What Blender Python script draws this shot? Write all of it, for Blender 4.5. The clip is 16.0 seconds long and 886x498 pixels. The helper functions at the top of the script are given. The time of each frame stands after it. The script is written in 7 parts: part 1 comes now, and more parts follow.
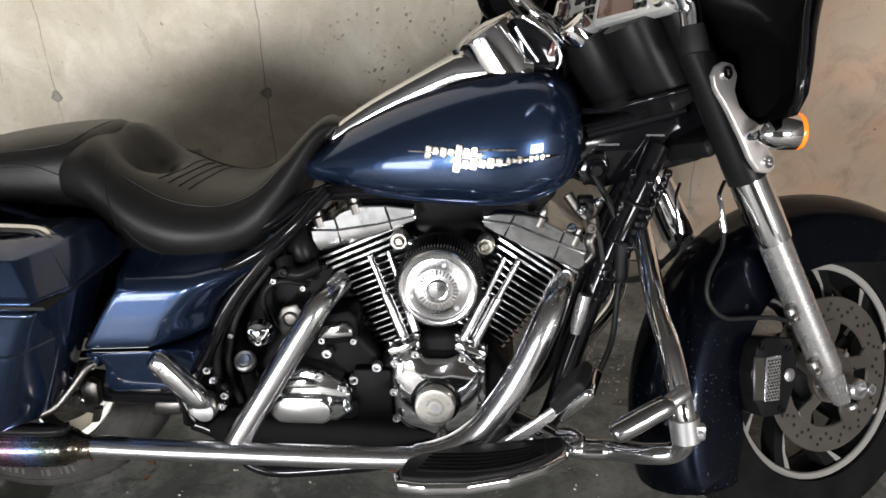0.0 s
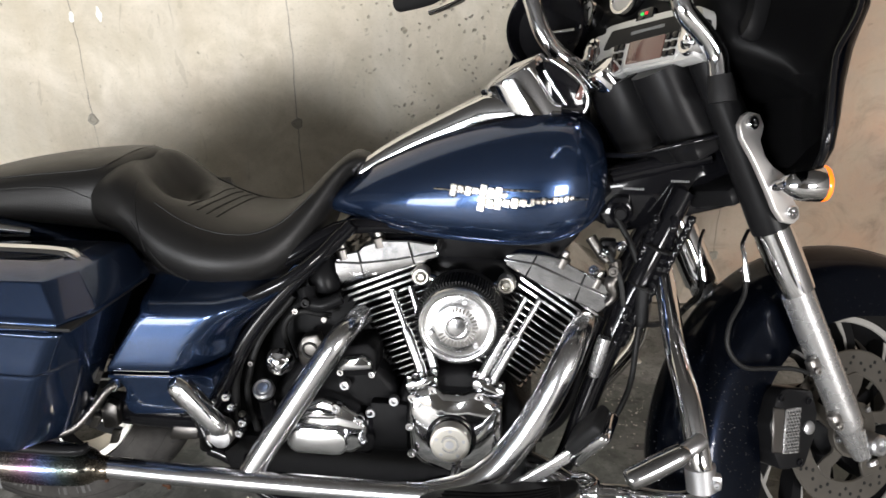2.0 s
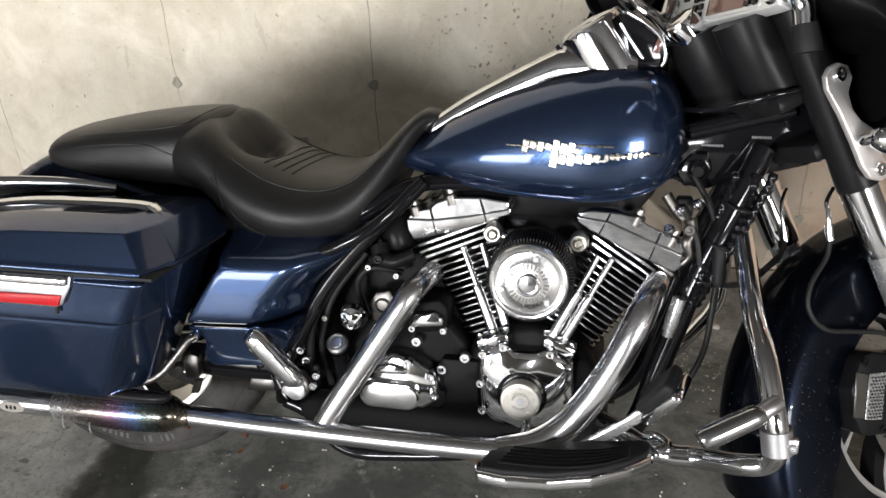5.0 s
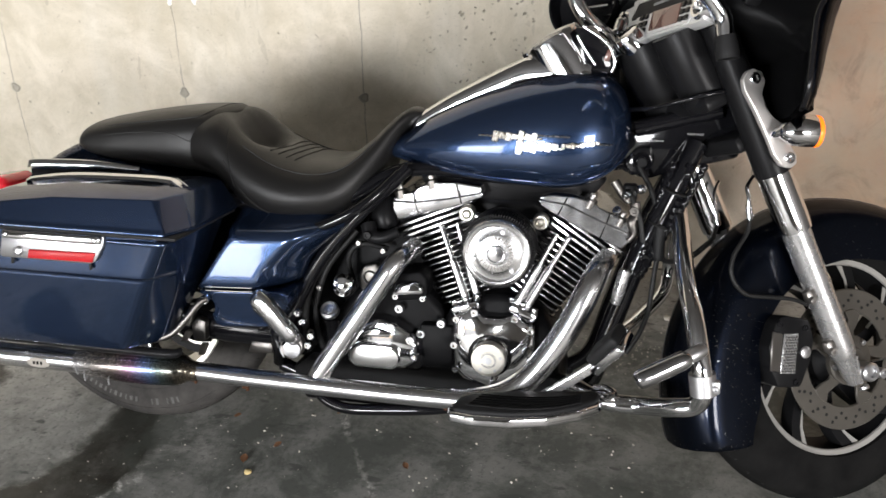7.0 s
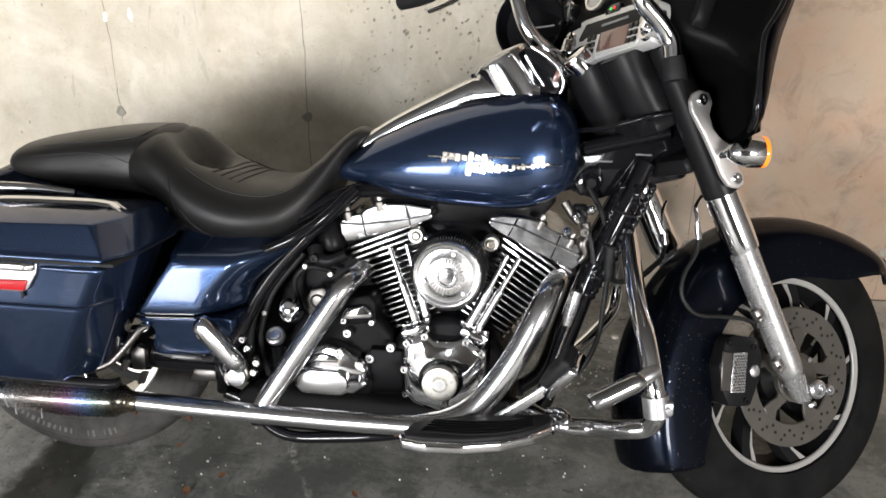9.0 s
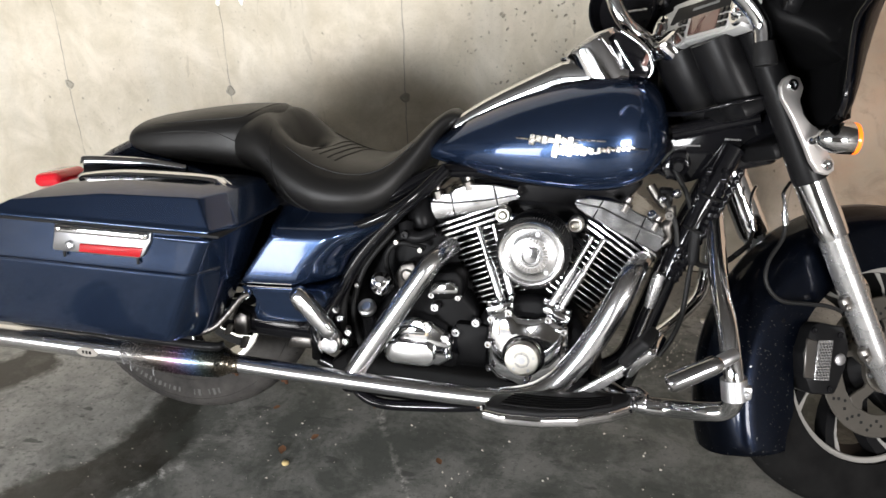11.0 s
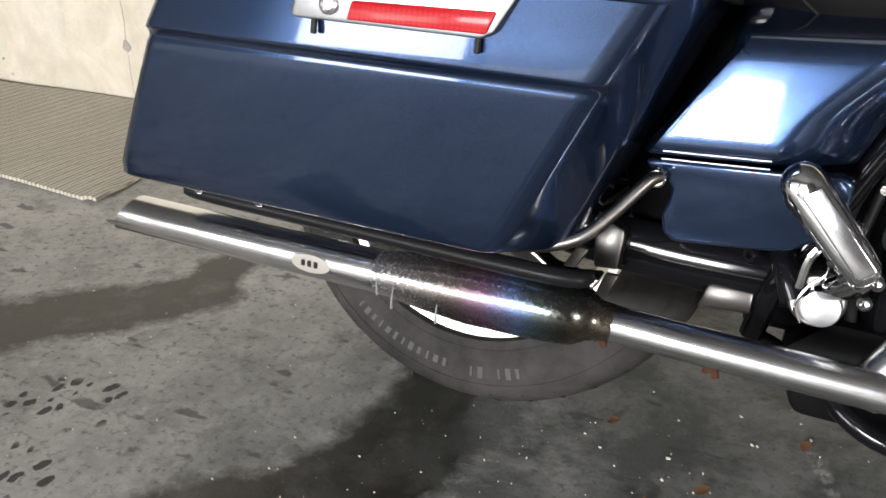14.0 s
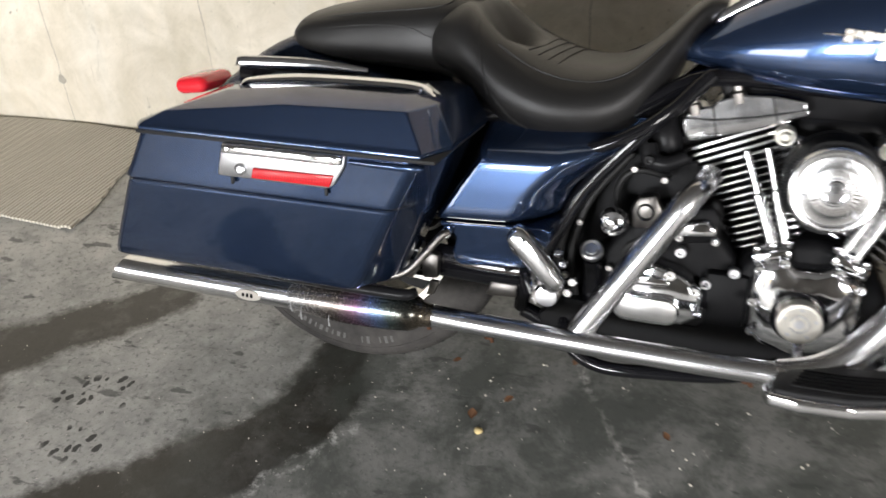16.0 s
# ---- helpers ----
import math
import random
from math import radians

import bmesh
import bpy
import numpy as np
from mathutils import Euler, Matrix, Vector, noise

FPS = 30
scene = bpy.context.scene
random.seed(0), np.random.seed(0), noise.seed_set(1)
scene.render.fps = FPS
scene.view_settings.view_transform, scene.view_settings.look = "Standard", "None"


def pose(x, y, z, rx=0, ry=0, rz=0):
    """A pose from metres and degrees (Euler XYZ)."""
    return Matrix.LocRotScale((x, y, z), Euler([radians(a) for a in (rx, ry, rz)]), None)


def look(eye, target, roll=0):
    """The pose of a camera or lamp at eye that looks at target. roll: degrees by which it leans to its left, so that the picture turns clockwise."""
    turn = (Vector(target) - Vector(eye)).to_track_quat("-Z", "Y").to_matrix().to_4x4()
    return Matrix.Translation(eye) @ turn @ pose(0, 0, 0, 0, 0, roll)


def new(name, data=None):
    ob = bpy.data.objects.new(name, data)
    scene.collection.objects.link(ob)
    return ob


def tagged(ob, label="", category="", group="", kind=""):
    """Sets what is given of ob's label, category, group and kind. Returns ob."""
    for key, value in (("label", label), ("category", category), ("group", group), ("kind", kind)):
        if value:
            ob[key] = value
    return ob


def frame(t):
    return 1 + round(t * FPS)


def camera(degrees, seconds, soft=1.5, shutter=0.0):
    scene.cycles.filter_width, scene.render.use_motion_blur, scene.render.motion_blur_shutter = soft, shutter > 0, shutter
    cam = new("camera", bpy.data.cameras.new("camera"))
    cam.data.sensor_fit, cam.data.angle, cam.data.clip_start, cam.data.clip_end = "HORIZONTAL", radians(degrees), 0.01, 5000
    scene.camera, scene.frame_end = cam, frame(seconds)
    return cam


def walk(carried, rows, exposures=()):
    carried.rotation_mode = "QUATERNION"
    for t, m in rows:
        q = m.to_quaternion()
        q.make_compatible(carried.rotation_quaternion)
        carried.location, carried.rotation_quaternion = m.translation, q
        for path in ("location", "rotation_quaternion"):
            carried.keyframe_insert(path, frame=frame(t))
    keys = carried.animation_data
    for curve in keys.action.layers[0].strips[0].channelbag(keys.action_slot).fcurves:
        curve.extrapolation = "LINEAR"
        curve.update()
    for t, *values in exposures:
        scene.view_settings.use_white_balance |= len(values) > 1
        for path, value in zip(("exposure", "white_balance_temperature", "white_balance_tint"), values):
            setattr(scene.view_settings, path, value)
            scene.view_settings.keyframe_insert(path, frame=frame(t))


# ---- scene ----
cam = camera(53.9, 16.0, 1.5, 0.4)
PATH = [
    (0, (0.992, -1.347, 1.368), (0.829, 0.377, 0.368), -2.0),
    (0.5, (0.978, -1.335, 1.371), (0.853, 0.398, 0.38), -0.7),
    (1, (0.988, -1.331, 1.373), (0.859, 0.409, 0.396), -0.6),
    (1.5, (0.995, -1.343, 1.374), (0.831, 0.406, 0.418), -0.3),
    (2, (0.997, -1.35, 1.383), (0.776, 0.403, 0.445), -0.6),
    (2.5, (0.967, -1.356, 1.367), (0.693, 0.382, 0.415), -1.7),
    (3, (0.992, -1.373, 1.37), (0.721, 0.359, 0.408), -2.4),
    (3.5, (1.041, -1.346, 1.386), (0.833, 0.404, 0.44), -1.0),
    (4, (1.075, -1.322, 1.4), (0.831, 0.425, 0.457), -0.3),
    (4.5, (1.038, -1.349, 1.37), (0.702, 0.363, 0.392), -2.4),
    (4.7, (1.008, -1.345, 1.361), (0.619, 0.346, 0.366), -3.3),
    (6.8, (1.078, -1.622, 1.364), (0.688, 0.111, 0.445), -1.4),
    (7, (1.071, -1.632, 1.368), (0.711, 0.111, 0.456), -1.2),
    (7.5, (1.067, -1.627, 1.367), (0.747, 0.126, 0.459), -0.6),
    (8, (1.068, -1.614, 1.374), (0.783, 0.159, 0.494), -0.6),
    (8.5, (1.062, -1.585, 1.367), (0.821, 0.208, 0.513), -0.6),
    (9, (1.048, -1.603, 1.365), (0.819, 0.179, 0.486), 0.2),
    (9.2, (1.05, -1.614, 1.362), (0.813, 0.159, 0.467), 0.5),
    (11.3, (1.09, -1.652, 1.393), (0.615, 0.059, 0.473), -2.2),
    (11.5, (1.068, -1.637, 1.386), (0.582, 0.069, 0.463), -2.4),
    (12, (0.949, -1.563, 1.287), (0.378, 0.111, 0.354), -1.5),
    (12.5, (0.765, -1.441, 1.203), (0.127, 0.217, 0.283), -1.4),
    (13, (0.572, -1.255, 1.011), (-0.1, 0.392, 0.098), -1.6),
    (13.5, (0.437, -1.095, 0.833), (-0.302, 0.532, -0.064), 0.2),
    (14, (0.406, -1.013, 0.764), (-0.361, 0.608, -0.122), 0.7),
    (14.5, (0.418, -0.984, 0.776), (-0.335, 0.641, -0.115), 0.1),
    (15, (0.453, -0.998, 0.871), (-0.268, 0.618, -0.06), -0.0),
    (15.5, (0.554, -1.12, 1.058), (-0.106, 0.434, -0.014), -0.5),
    (16, (0.694, -1.382, 1.254), (0.11, 0.185, 0.157), -3.5),
]
walk(cam, [(t, look(eye, target, roll)) for t, eye, target, roll in PATH],
     [(0, -0.30), (1, -0.13), (2, -0.08), (4, -0.06), (7, -0.10), (9, 0.03), (11.5, -0.05), (12.5, -0.11), (13, -0.14), (13.5, -0.02), (14.5, 0.03), (15, -0.03), (15.5, 0.02), (16, 0.09)])

# ---------------------------------------------------------------- light
world = bpy.data.worlds.new("sky_world")
scene.world = world
world.use_nodes = True
wn = world.node_tree
sky = wn.nodes.new("ShaderNodeTexSky")
sky.sky_type = 'NISHITA'
sky.sun_disc = False
sky.sun_elevation = radians(33)
sky.sun_rotation = radians(195)
wn.links.new(sky.outputs[0], wn.nodes["Background"].inputs[0])
wn.nodes["Background"].inputs[1].default_value = 0.12

sun_data = bpy.data.lights.new("sun", 'SUN')
sun_data.energy, sun_data.angle, sun_data.color = 5.0, radians(0.5), (1.0, 0.955, 0.90)
sun = new("sun", sun_data)
sun.matrix_world = look((0, 0, 6.05), (2.4, 9.0, 0))


def opening_light(name, x0, x1, z0, z1, y, watts, colour):
    d = bpy.data.lights.new(name, 'AREA')
    d.shape, d.size, d.size_y, d.energy, d.color = 'RECTANGLE', x1 - x0, z1 - z0, watts, colour
    ob = new(name, d)
    ob.matrix_world = look(((x0 + x1) / 2, y, (z0 + z1) / 2), ((x0 + x1) / 2, y + 1, (z0 + z1) / 2))
    return ob


OPEN_X0, OPEN_X1, OPEN_Z1, OPEN_Y = -4.0, 4.8, 2.30, -4.6
# three bays: x from, x to, z from, z to, watts, colour
BAYS = [(-4.0, -1.45, 0.16, 1.22, 136, (0.97, 0.965, 0.985)), (-0.95, 0.06, 0.78, 1.66, 188, (0.95, 0.965, 1.0)), (2.90, 4.8, 0.95, 2.00, 288, (1.0, 0.97, 0.965))]
for bay, (x0, x1, z0, z1, watts, colour) in zip(("west", "middle", "east"), BAYS):
    opening_light("daylight_in_" + bay + "_bay", x0 + 0.03, x1 - 0.03, z0, z1, OPEN_Y - 0.05, watts, colour)


# ---------------------------------------------------------------- materials
class Nodes:
    """A small helper that strings shader nodes together."""

    def __init__(self, name):
        self.mat = bpy.data.materials.new(name)
        self.mat.use_nodes = True
        self.t = self.mat.node_tree
        self.bsdf = self.t.nodes["Principled BSDF"]
        self.coord = self.t.nodes.new("ShaderNodeTexCoord").outputs["Object"]

    def plug(self, value, socket):
        if isinstance(value, bpy.types.NodeSocket):
            self.t.links.new(value, socket)
        else:
            if isinstance(value, tuple) and len(value) == 3 and socket.type == 'RGBA':
                value = (*value, 1)
            socket.default_value = value

    def set(self, **kw):
        for k, v in kw.items():
            self.plug(v, self.bsdf.inputs[k.replace("_", " ")])
        return self

    def scaled(self, s, vec=None):
        n = self.t.nodes.new("ShaderNodeMapping")
        self.plug(vec or self.coord, n.inputs["Vector"])
        n.inputs["Scale"].default_value = s if isinstance(s, tuple) else (s, s, s)
        return n.outputs[0]

    def noise(self, scale, detail=4.0, rough=0.55, vec=None, distort=0.0):
        n = self.t.nodes.new("ShaderNodeTexNoise")
        self.plug(vec or self.coord, n.inputs["Vector"])
        n.inputs["Scale"].default_value, n.inputs["Detail"].default_value = scale, detail
        n.inputs["Roughness"].default_value, n.inputs["Distortion"].default_value = rough, distort
        return n.outputs[0]

    def voronoi(self, scale, vec=None):
        n = self.t.nodes.new("ShaderNodeTexVoronoi")
        self.plug(vec or self.coord, n.inputs["Vector"])
        n.inputs["Scale"].default_value = scale
        return n.outputs["Distance"]

    def wave(self, scale, vec=None, distort=0.0, axis='X'):
        n = self.t.nodes.new("ShaderNodeTexWave")
        n.bands_direction = axis
        self.plug(vec or self.coord, n.inputs["Vector"])
        n.inputs["Scale"].default_value, n.inputs["Distortion"].default_value = scale, distort
        return n.outputs["Fac"]

    def ramp(self, fac, *stops):
        n = self.t.nodes.new("ShaderNodeValToRGB")
        self.plug(fac, n.inputs[0])
        e = n.color_ramp.elements
        while len(e) < len(stops):
            e.new(0.5)
        for el, (p, c) in zip(e, stops):
            el.position = p
            el.color = (*c, 1) if isinstance(c, tuple) else (c, c, c, 1)
        return n.outputs[0]

    def mix(self, fac, a, b, kind='MIX'):
        n = self.t.nodes.new("ShaderNodeMix")
        n.data_type, n.blend_type = 'RGBA', kind
        self.plug(fac, n.inputs[0])
        self.plug(a, n.inputs[6])
        self.plug(b, n.inputs[7])
        return n.outputs[2]

    def math(self, op, a, b=0.0, c=0.0):
        n = self.t.nodes.new("ShaderNodeMath")
        n.operation = op
        for i, v in enumerate((a, b, c)):
            self.plug(v, n.inputs[i])
        return n.outputs[0]

    def axes(self, vec=None):
        n = self.t.nodes.new("ShaderNodeSeparateXYZ")
        self.plug(vec or self.coord, n.inputs[0])
        return n.outputs

    def vec(self, op, a, b=(0, 0, 0)):
        n = self.t.nodes.new("ShaderNodeVectorMath")
        n.operation = op
        self.plug(a, n.inputs[0])
        self.plug(b, n.inputs[1])
        return n.outputs["Value"] if op in ("LENGTH", "DOT_PRODUCT", "DISTANCE") else n.outputs[0]

    def bump(self, height, strength=0.3, dist=0.002):
        n = self.t.nodes.new("ShaderNodeBump")
        self.plug(height, n.inputs["Height"])
        n.inputs["Strength"].default_value, n.inputs["Distance"].default_value = strength, dist
        self.t.links.new(n.outputs[0], self.bsdf.inputs["Normal"])
        return self


def metal(name, colour, rough, smudge=0.08, scale=30, ripple=0.0):
    n = Nodes(name)
    r = n.math('ADD', n.math('MULTIPLY', n.noise(scale, 5), smudge), rough - smudge * 0.4)
    c = n.mix(n.ramp(n.noise(scale * 0.4, 6), (0.35, 0.0), (0.75, 1.0)), colour, tuple(v * 0.88 for v in colour))
    n.set(Base_Color=c, Metallic=1.0, Roughness=r)
    if ripple:
        n.bump(n.math('ADD', n.noise(14, 2), n.math('MULTIPLY', n.noise(70, 3), 0.08)), ripple, 0.012)
    return n.mat


def paint(name, colour, deep, metallic, rough, coat_rough=0.03, road_dust=False, coat=0.55):
    n = Nodes(name)
    flake = n.noise(900, 1)
    c = n.mix(n.ramp(flake, (0.35, 0.0), (0.7, 1.0)), deep, colour)
    dust = n.noise(60, 8, 0.7)
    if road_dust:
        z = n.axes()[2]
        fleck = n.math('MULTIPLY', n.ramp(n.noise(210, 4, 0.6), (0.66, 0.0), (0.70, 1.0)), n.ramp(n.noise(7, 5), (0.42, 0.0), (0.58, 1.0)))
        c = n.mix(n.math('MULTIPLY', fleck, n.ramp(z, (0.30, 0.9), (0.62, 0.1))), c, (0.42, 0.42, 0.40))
    n.set(Base_Color=c, Metallic=metallic, Roughness=rough, Coat_Weight=coat, Specular_Tint=(0.10, 0.14, 0.24),
          Coat_Roughness=n.math('ADD', n.math('MULTIPLY', dust, 0.06), coat_rough - 0.02))
    return n.mat


def plain(name, colour, rough, metallic=0.0, bump=0.0, scale=250, coat=0.0, vary=0.25, shine=0.5):
    n = Nodes(name)
    c = n.mix(n.ramp(n.noise(14, 7, 0.65), (0.3, 0.0), (0.72, 1.0)), colour, tuple(v * (1 + vary) for v in colour))
    n.set(Base_Color=c, Metallic=metallic, Roughness=n.math('ADD', n.math('MULTIPLY', n.noise(35, 5), 0.16), rough - 0.08), Coat_Weight=coat, Coat_Roughness=0.06, Specular_IOR_Level=shine)
    if bump:
        n.bump(n.noise(scale, 3), bump, 0.001)
    return n.mat


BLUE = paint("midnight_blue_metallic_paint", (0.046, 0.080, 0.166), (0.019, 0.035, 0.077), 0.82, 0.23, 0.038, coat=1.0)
# same blue with shade put into its colour, nearly black, plus road dust flecks
BLUE_SHADED_DUSTY = paint("shaded_dusty_blue_paint", (0.0050, 0.0072, 0.0140), (0.0026, 0.0038, 0.0075), 0.78, 0.30, 0.07, road_dust=True, coat=0.3)
BLACK_GLOSS = plain("gloss_black_paint", (0.0045, 0.0045, 0.0055), 0.10, coat=0.25, shine=0.25)
BLACK_SATIN = plain("satin_black_paint", (0.0075, 0.0075, 0.008), 0.34, shine=0.11)
BLACK_WRINKLE = plain("wrinkle_black_engine_paint", (0.0048, 0.0048, 0.0052), 0.42, bump=0.35, scale=900, shine=0.08)
CHROME = metal("chrome_plate", (0.80, 0.80, 0.815), 0.075, 0.05, 30, 0.02)
POLISHED = metal("polished_aluminium", (0.52, 0.52, 0.53), 0.17, 0.12, 45, 0.2)
EXHAUST = metal("satin_stainless_exhaust", (0.80, 0.80, 0.81), 0.20, 0.10, 25, 0.05)
LATCH_METAL = metal("tarnished_chrome_latch", (0.56, 0.56, 0.57), 0.13, 0.09, 60)
LATCH_PLATE = metal("satin_latch_plate", (0.46, 0.465, 0.48), 0.30, 0.10, 60)
FORK_METAL = plain("clear_coated_aluminium", (0.47, 0.467, 0.465), 0.27, 0.8, vary=0.12)
SATIN_METAL = metal("cast_aluminium", (0.60, 0.60, 0.61), 0.36, 0.16, 60)
STEEL = metal("brushed_steel", (0.42, 0.40, 0.38), 0.36, 0.2, 40)
DARK_STEEL = metal("dark_heat_stained_metal", (0.16, 0.15, 0.14), 0.34, 0.2, 40)
RUBBER = plain("black_rubber", (0.009, 0.009, 0.0095), 0.6, bump=0.15, scale=400, shine=0.25)
HOSE = plain("black_cable_sheath", (0.010, 0.010, 0.010), 0.5, shine=0.25)
FIN_EDGE = metal("machined_fin_edge", (0.80, 0.80, 0.80), 0.24, 0.1, 60)

n = Nodes("brake_rotor_steel")
n.set(Base_Color=n.mix(n.noise(18, 6), (0.065, 0.059, 0.051), (0.115, 0.105, 0.090)), Metallic=0.45, Roughness=0.42)
ROTOR = n.mat

n = Nodes("black_leather")
grain = n.voronoi(420)
n.set(Base_Color=n.mix(n.noise(9, 6), (0.0070, 0.0069, 0.0070), (0.0145, 0.0140, 0.0134)), Specular_IOR_Level=0.30, Roughness=n.math('ADD', n.math('MULTIPLY', n.noise(22, 5), 0.16), 0.33))
n.bump(n.math('ADD', n.math('MULTIPLY', grain, 0.7), n.math('MULTIPLY', n.noise(9, 3), 1.0)), 0.22, 0.0016)
LEATHER = n.mat

n = Nodes("tyre_rubber")
n.set(Base_Color=n.mix(n.ramp(n.noise(12, 8, 0.7), (0.35, 0.0), (0.7, 1.0)), (0.004, 0.004, 0.004), (0.011, 0.0108, 0.0105)), Specular_IOR_Level=0.08, Roughness=0.8)
n.bump(n.noise(160, 4), 0.2, 0.001)
TYRE = n.mat

n = Nodes("dusty_tyre_rubber")
n.set(Base_Color=n.mix(n.ramp(n.noise(10, 8, 0.7), (0.3, 0.0), (0.7, 1.0)), (0.016, 0.0155, 0.015), (0.062, 0.058, 0.054)), Specular_IOR_Level=0.15, Roughness=0.8)
n.bump(n.noise(160, 4), 0.2, 0.001)
TYRE_DUSTY = n.mat

n = Nodes("red_reflector_lens")
ridges = n.wave(260, axis='X')
cells = n.math('MULTIPLY', n.wave(60, axis='X'), n.wave(60, axis='Z'))
n.set(Base_Color=n.mix(cells, (0.36, 0.005, 0.009), (0.52, 0.016, 0.024)), Roughness=0.35, Specular_IOR_Level=0.25, Coat_Weight=0.15, Coat_Roughness=0.1)
n.bump(ridges, 0.3, 0.001)
RED_LENS = n.mat

n = Nodes("red_tail_lens")
n.set(Base_Color=(0.78, 0.02, 0.035), Roughness=0.25, Coat_Weight=0.6, Coat_Roughness=0.06, Subsurface_Weight=0.4, Subsurface_Radius=(0.03, 0.004, 0.004), Subsurface_Scale=1.0)
TAIL_RED = n.mat

n = Nodes("amber_lens")
n.set(Base_Color=(0.90, 0.17, 0.01), Roughness=0.16, Coat_Weight=1.0, Emission_Color=(1.0, 0.20, 0.01), Emission_Strength=1.3)
AMBER = n.mat

n = Nodes("radio_display")
n.set(Base_Color=(0.12, 0.055, 0.045), Roughness=0.22, Coat_Weight=1.0)
SCREEN = n.mat

n = Nodes("green_pilot_lamp")
n.set(Base_Color=(0.02, 0.4, 0.06), Emission_Color=(0.02, 0.8, 0.1), Emission_Strength=0.9)
GREEN_LAMP = n.mat
n = Nodes("red_pilot_lamp")
n.set(Base_Color=(0.5, 0.02, 0.02), Emission_Color=(1, 0.03, 0.05), Emission_Strength=0.9)
RED_LAMP = n.mat

WHITE_PAINT = plain("chalky_white_paint", (0.86, 0.85, 0.82), 0.7)
WHITE_MARK = plain("white_marking", (0.62, 0.62, 0.60), 0.5)
GAUGE_FACE = plain("gauge_face", (0.36, 0.35, 0.32), 0.35)
RADIO_SILVER = plain("radio_silver_paint", (0.60, 0.60, 0.585), 0.36, 0.35, vary=0.1)
BRACKET_METAL = plain("buffed_bracket_metal", (0.60, 0.575, 0.55), 0.30, 0.6, vary=0.08)
GREY_LINE = plain("grey_marking", (0.20, 0.20, 0.20), 0.6)
TYRE_LETTER = plain("worn_tyre_lettering", (0.060, 0.058, 0.055), 0.75)
TIMER_FACE = metal("machined_timer_face", (0.74, 0.71, 0.64), 0.34, 0.16, 90)

# heat-blued chrome of the muffler bulge: bands of straw, violet and blue along its length
n = Nodes("heat_blued_chrome")
ax = n.axes()
along = n.math('ADD', n.math('MULTIPLY', n.math('SUBTRACT', ax[0], -0.06), 3.7), n.math('MULTIPLY', n.math('SUBTRACT', n.noise(14, 6), 0.5), 0.35))
tint = n.ramp(along, (0.0, (0.66, 0.66, 0.67)), (0.22, (0.46, 0.43, 0.41)), (0.40, (0.25, 0.21, 0.19)), (0.55, (0.36, 0.21, 0.32)),
              (0.68, (0.20, 0.29, 0.54)), (0.80, (0.11, 0.15, 0.15)), (0.94, (0.06, 0.055, 0.045)), (1.0, (0.20, 0.17, 0.13)))
specks = n.ramp(n.noise(240, 5, 0.7), (0.46, 0.0), (0.62, 1.0))
n.set(Base_Color=n.mix(n.math('MULTIPLY', specks, n.ramp(along, (0.1, 0.1), (0.5, 0.55))), tint, (0.06, 0.055, 0.045)), Metallic=0.95,
      Roughness=n.math('ADD', n.math('MULTIPLY', specks, 0.16), 0.16))
n.bump(n.noise(240, 5), 0.12, 0.001)
BLUED = n.mat


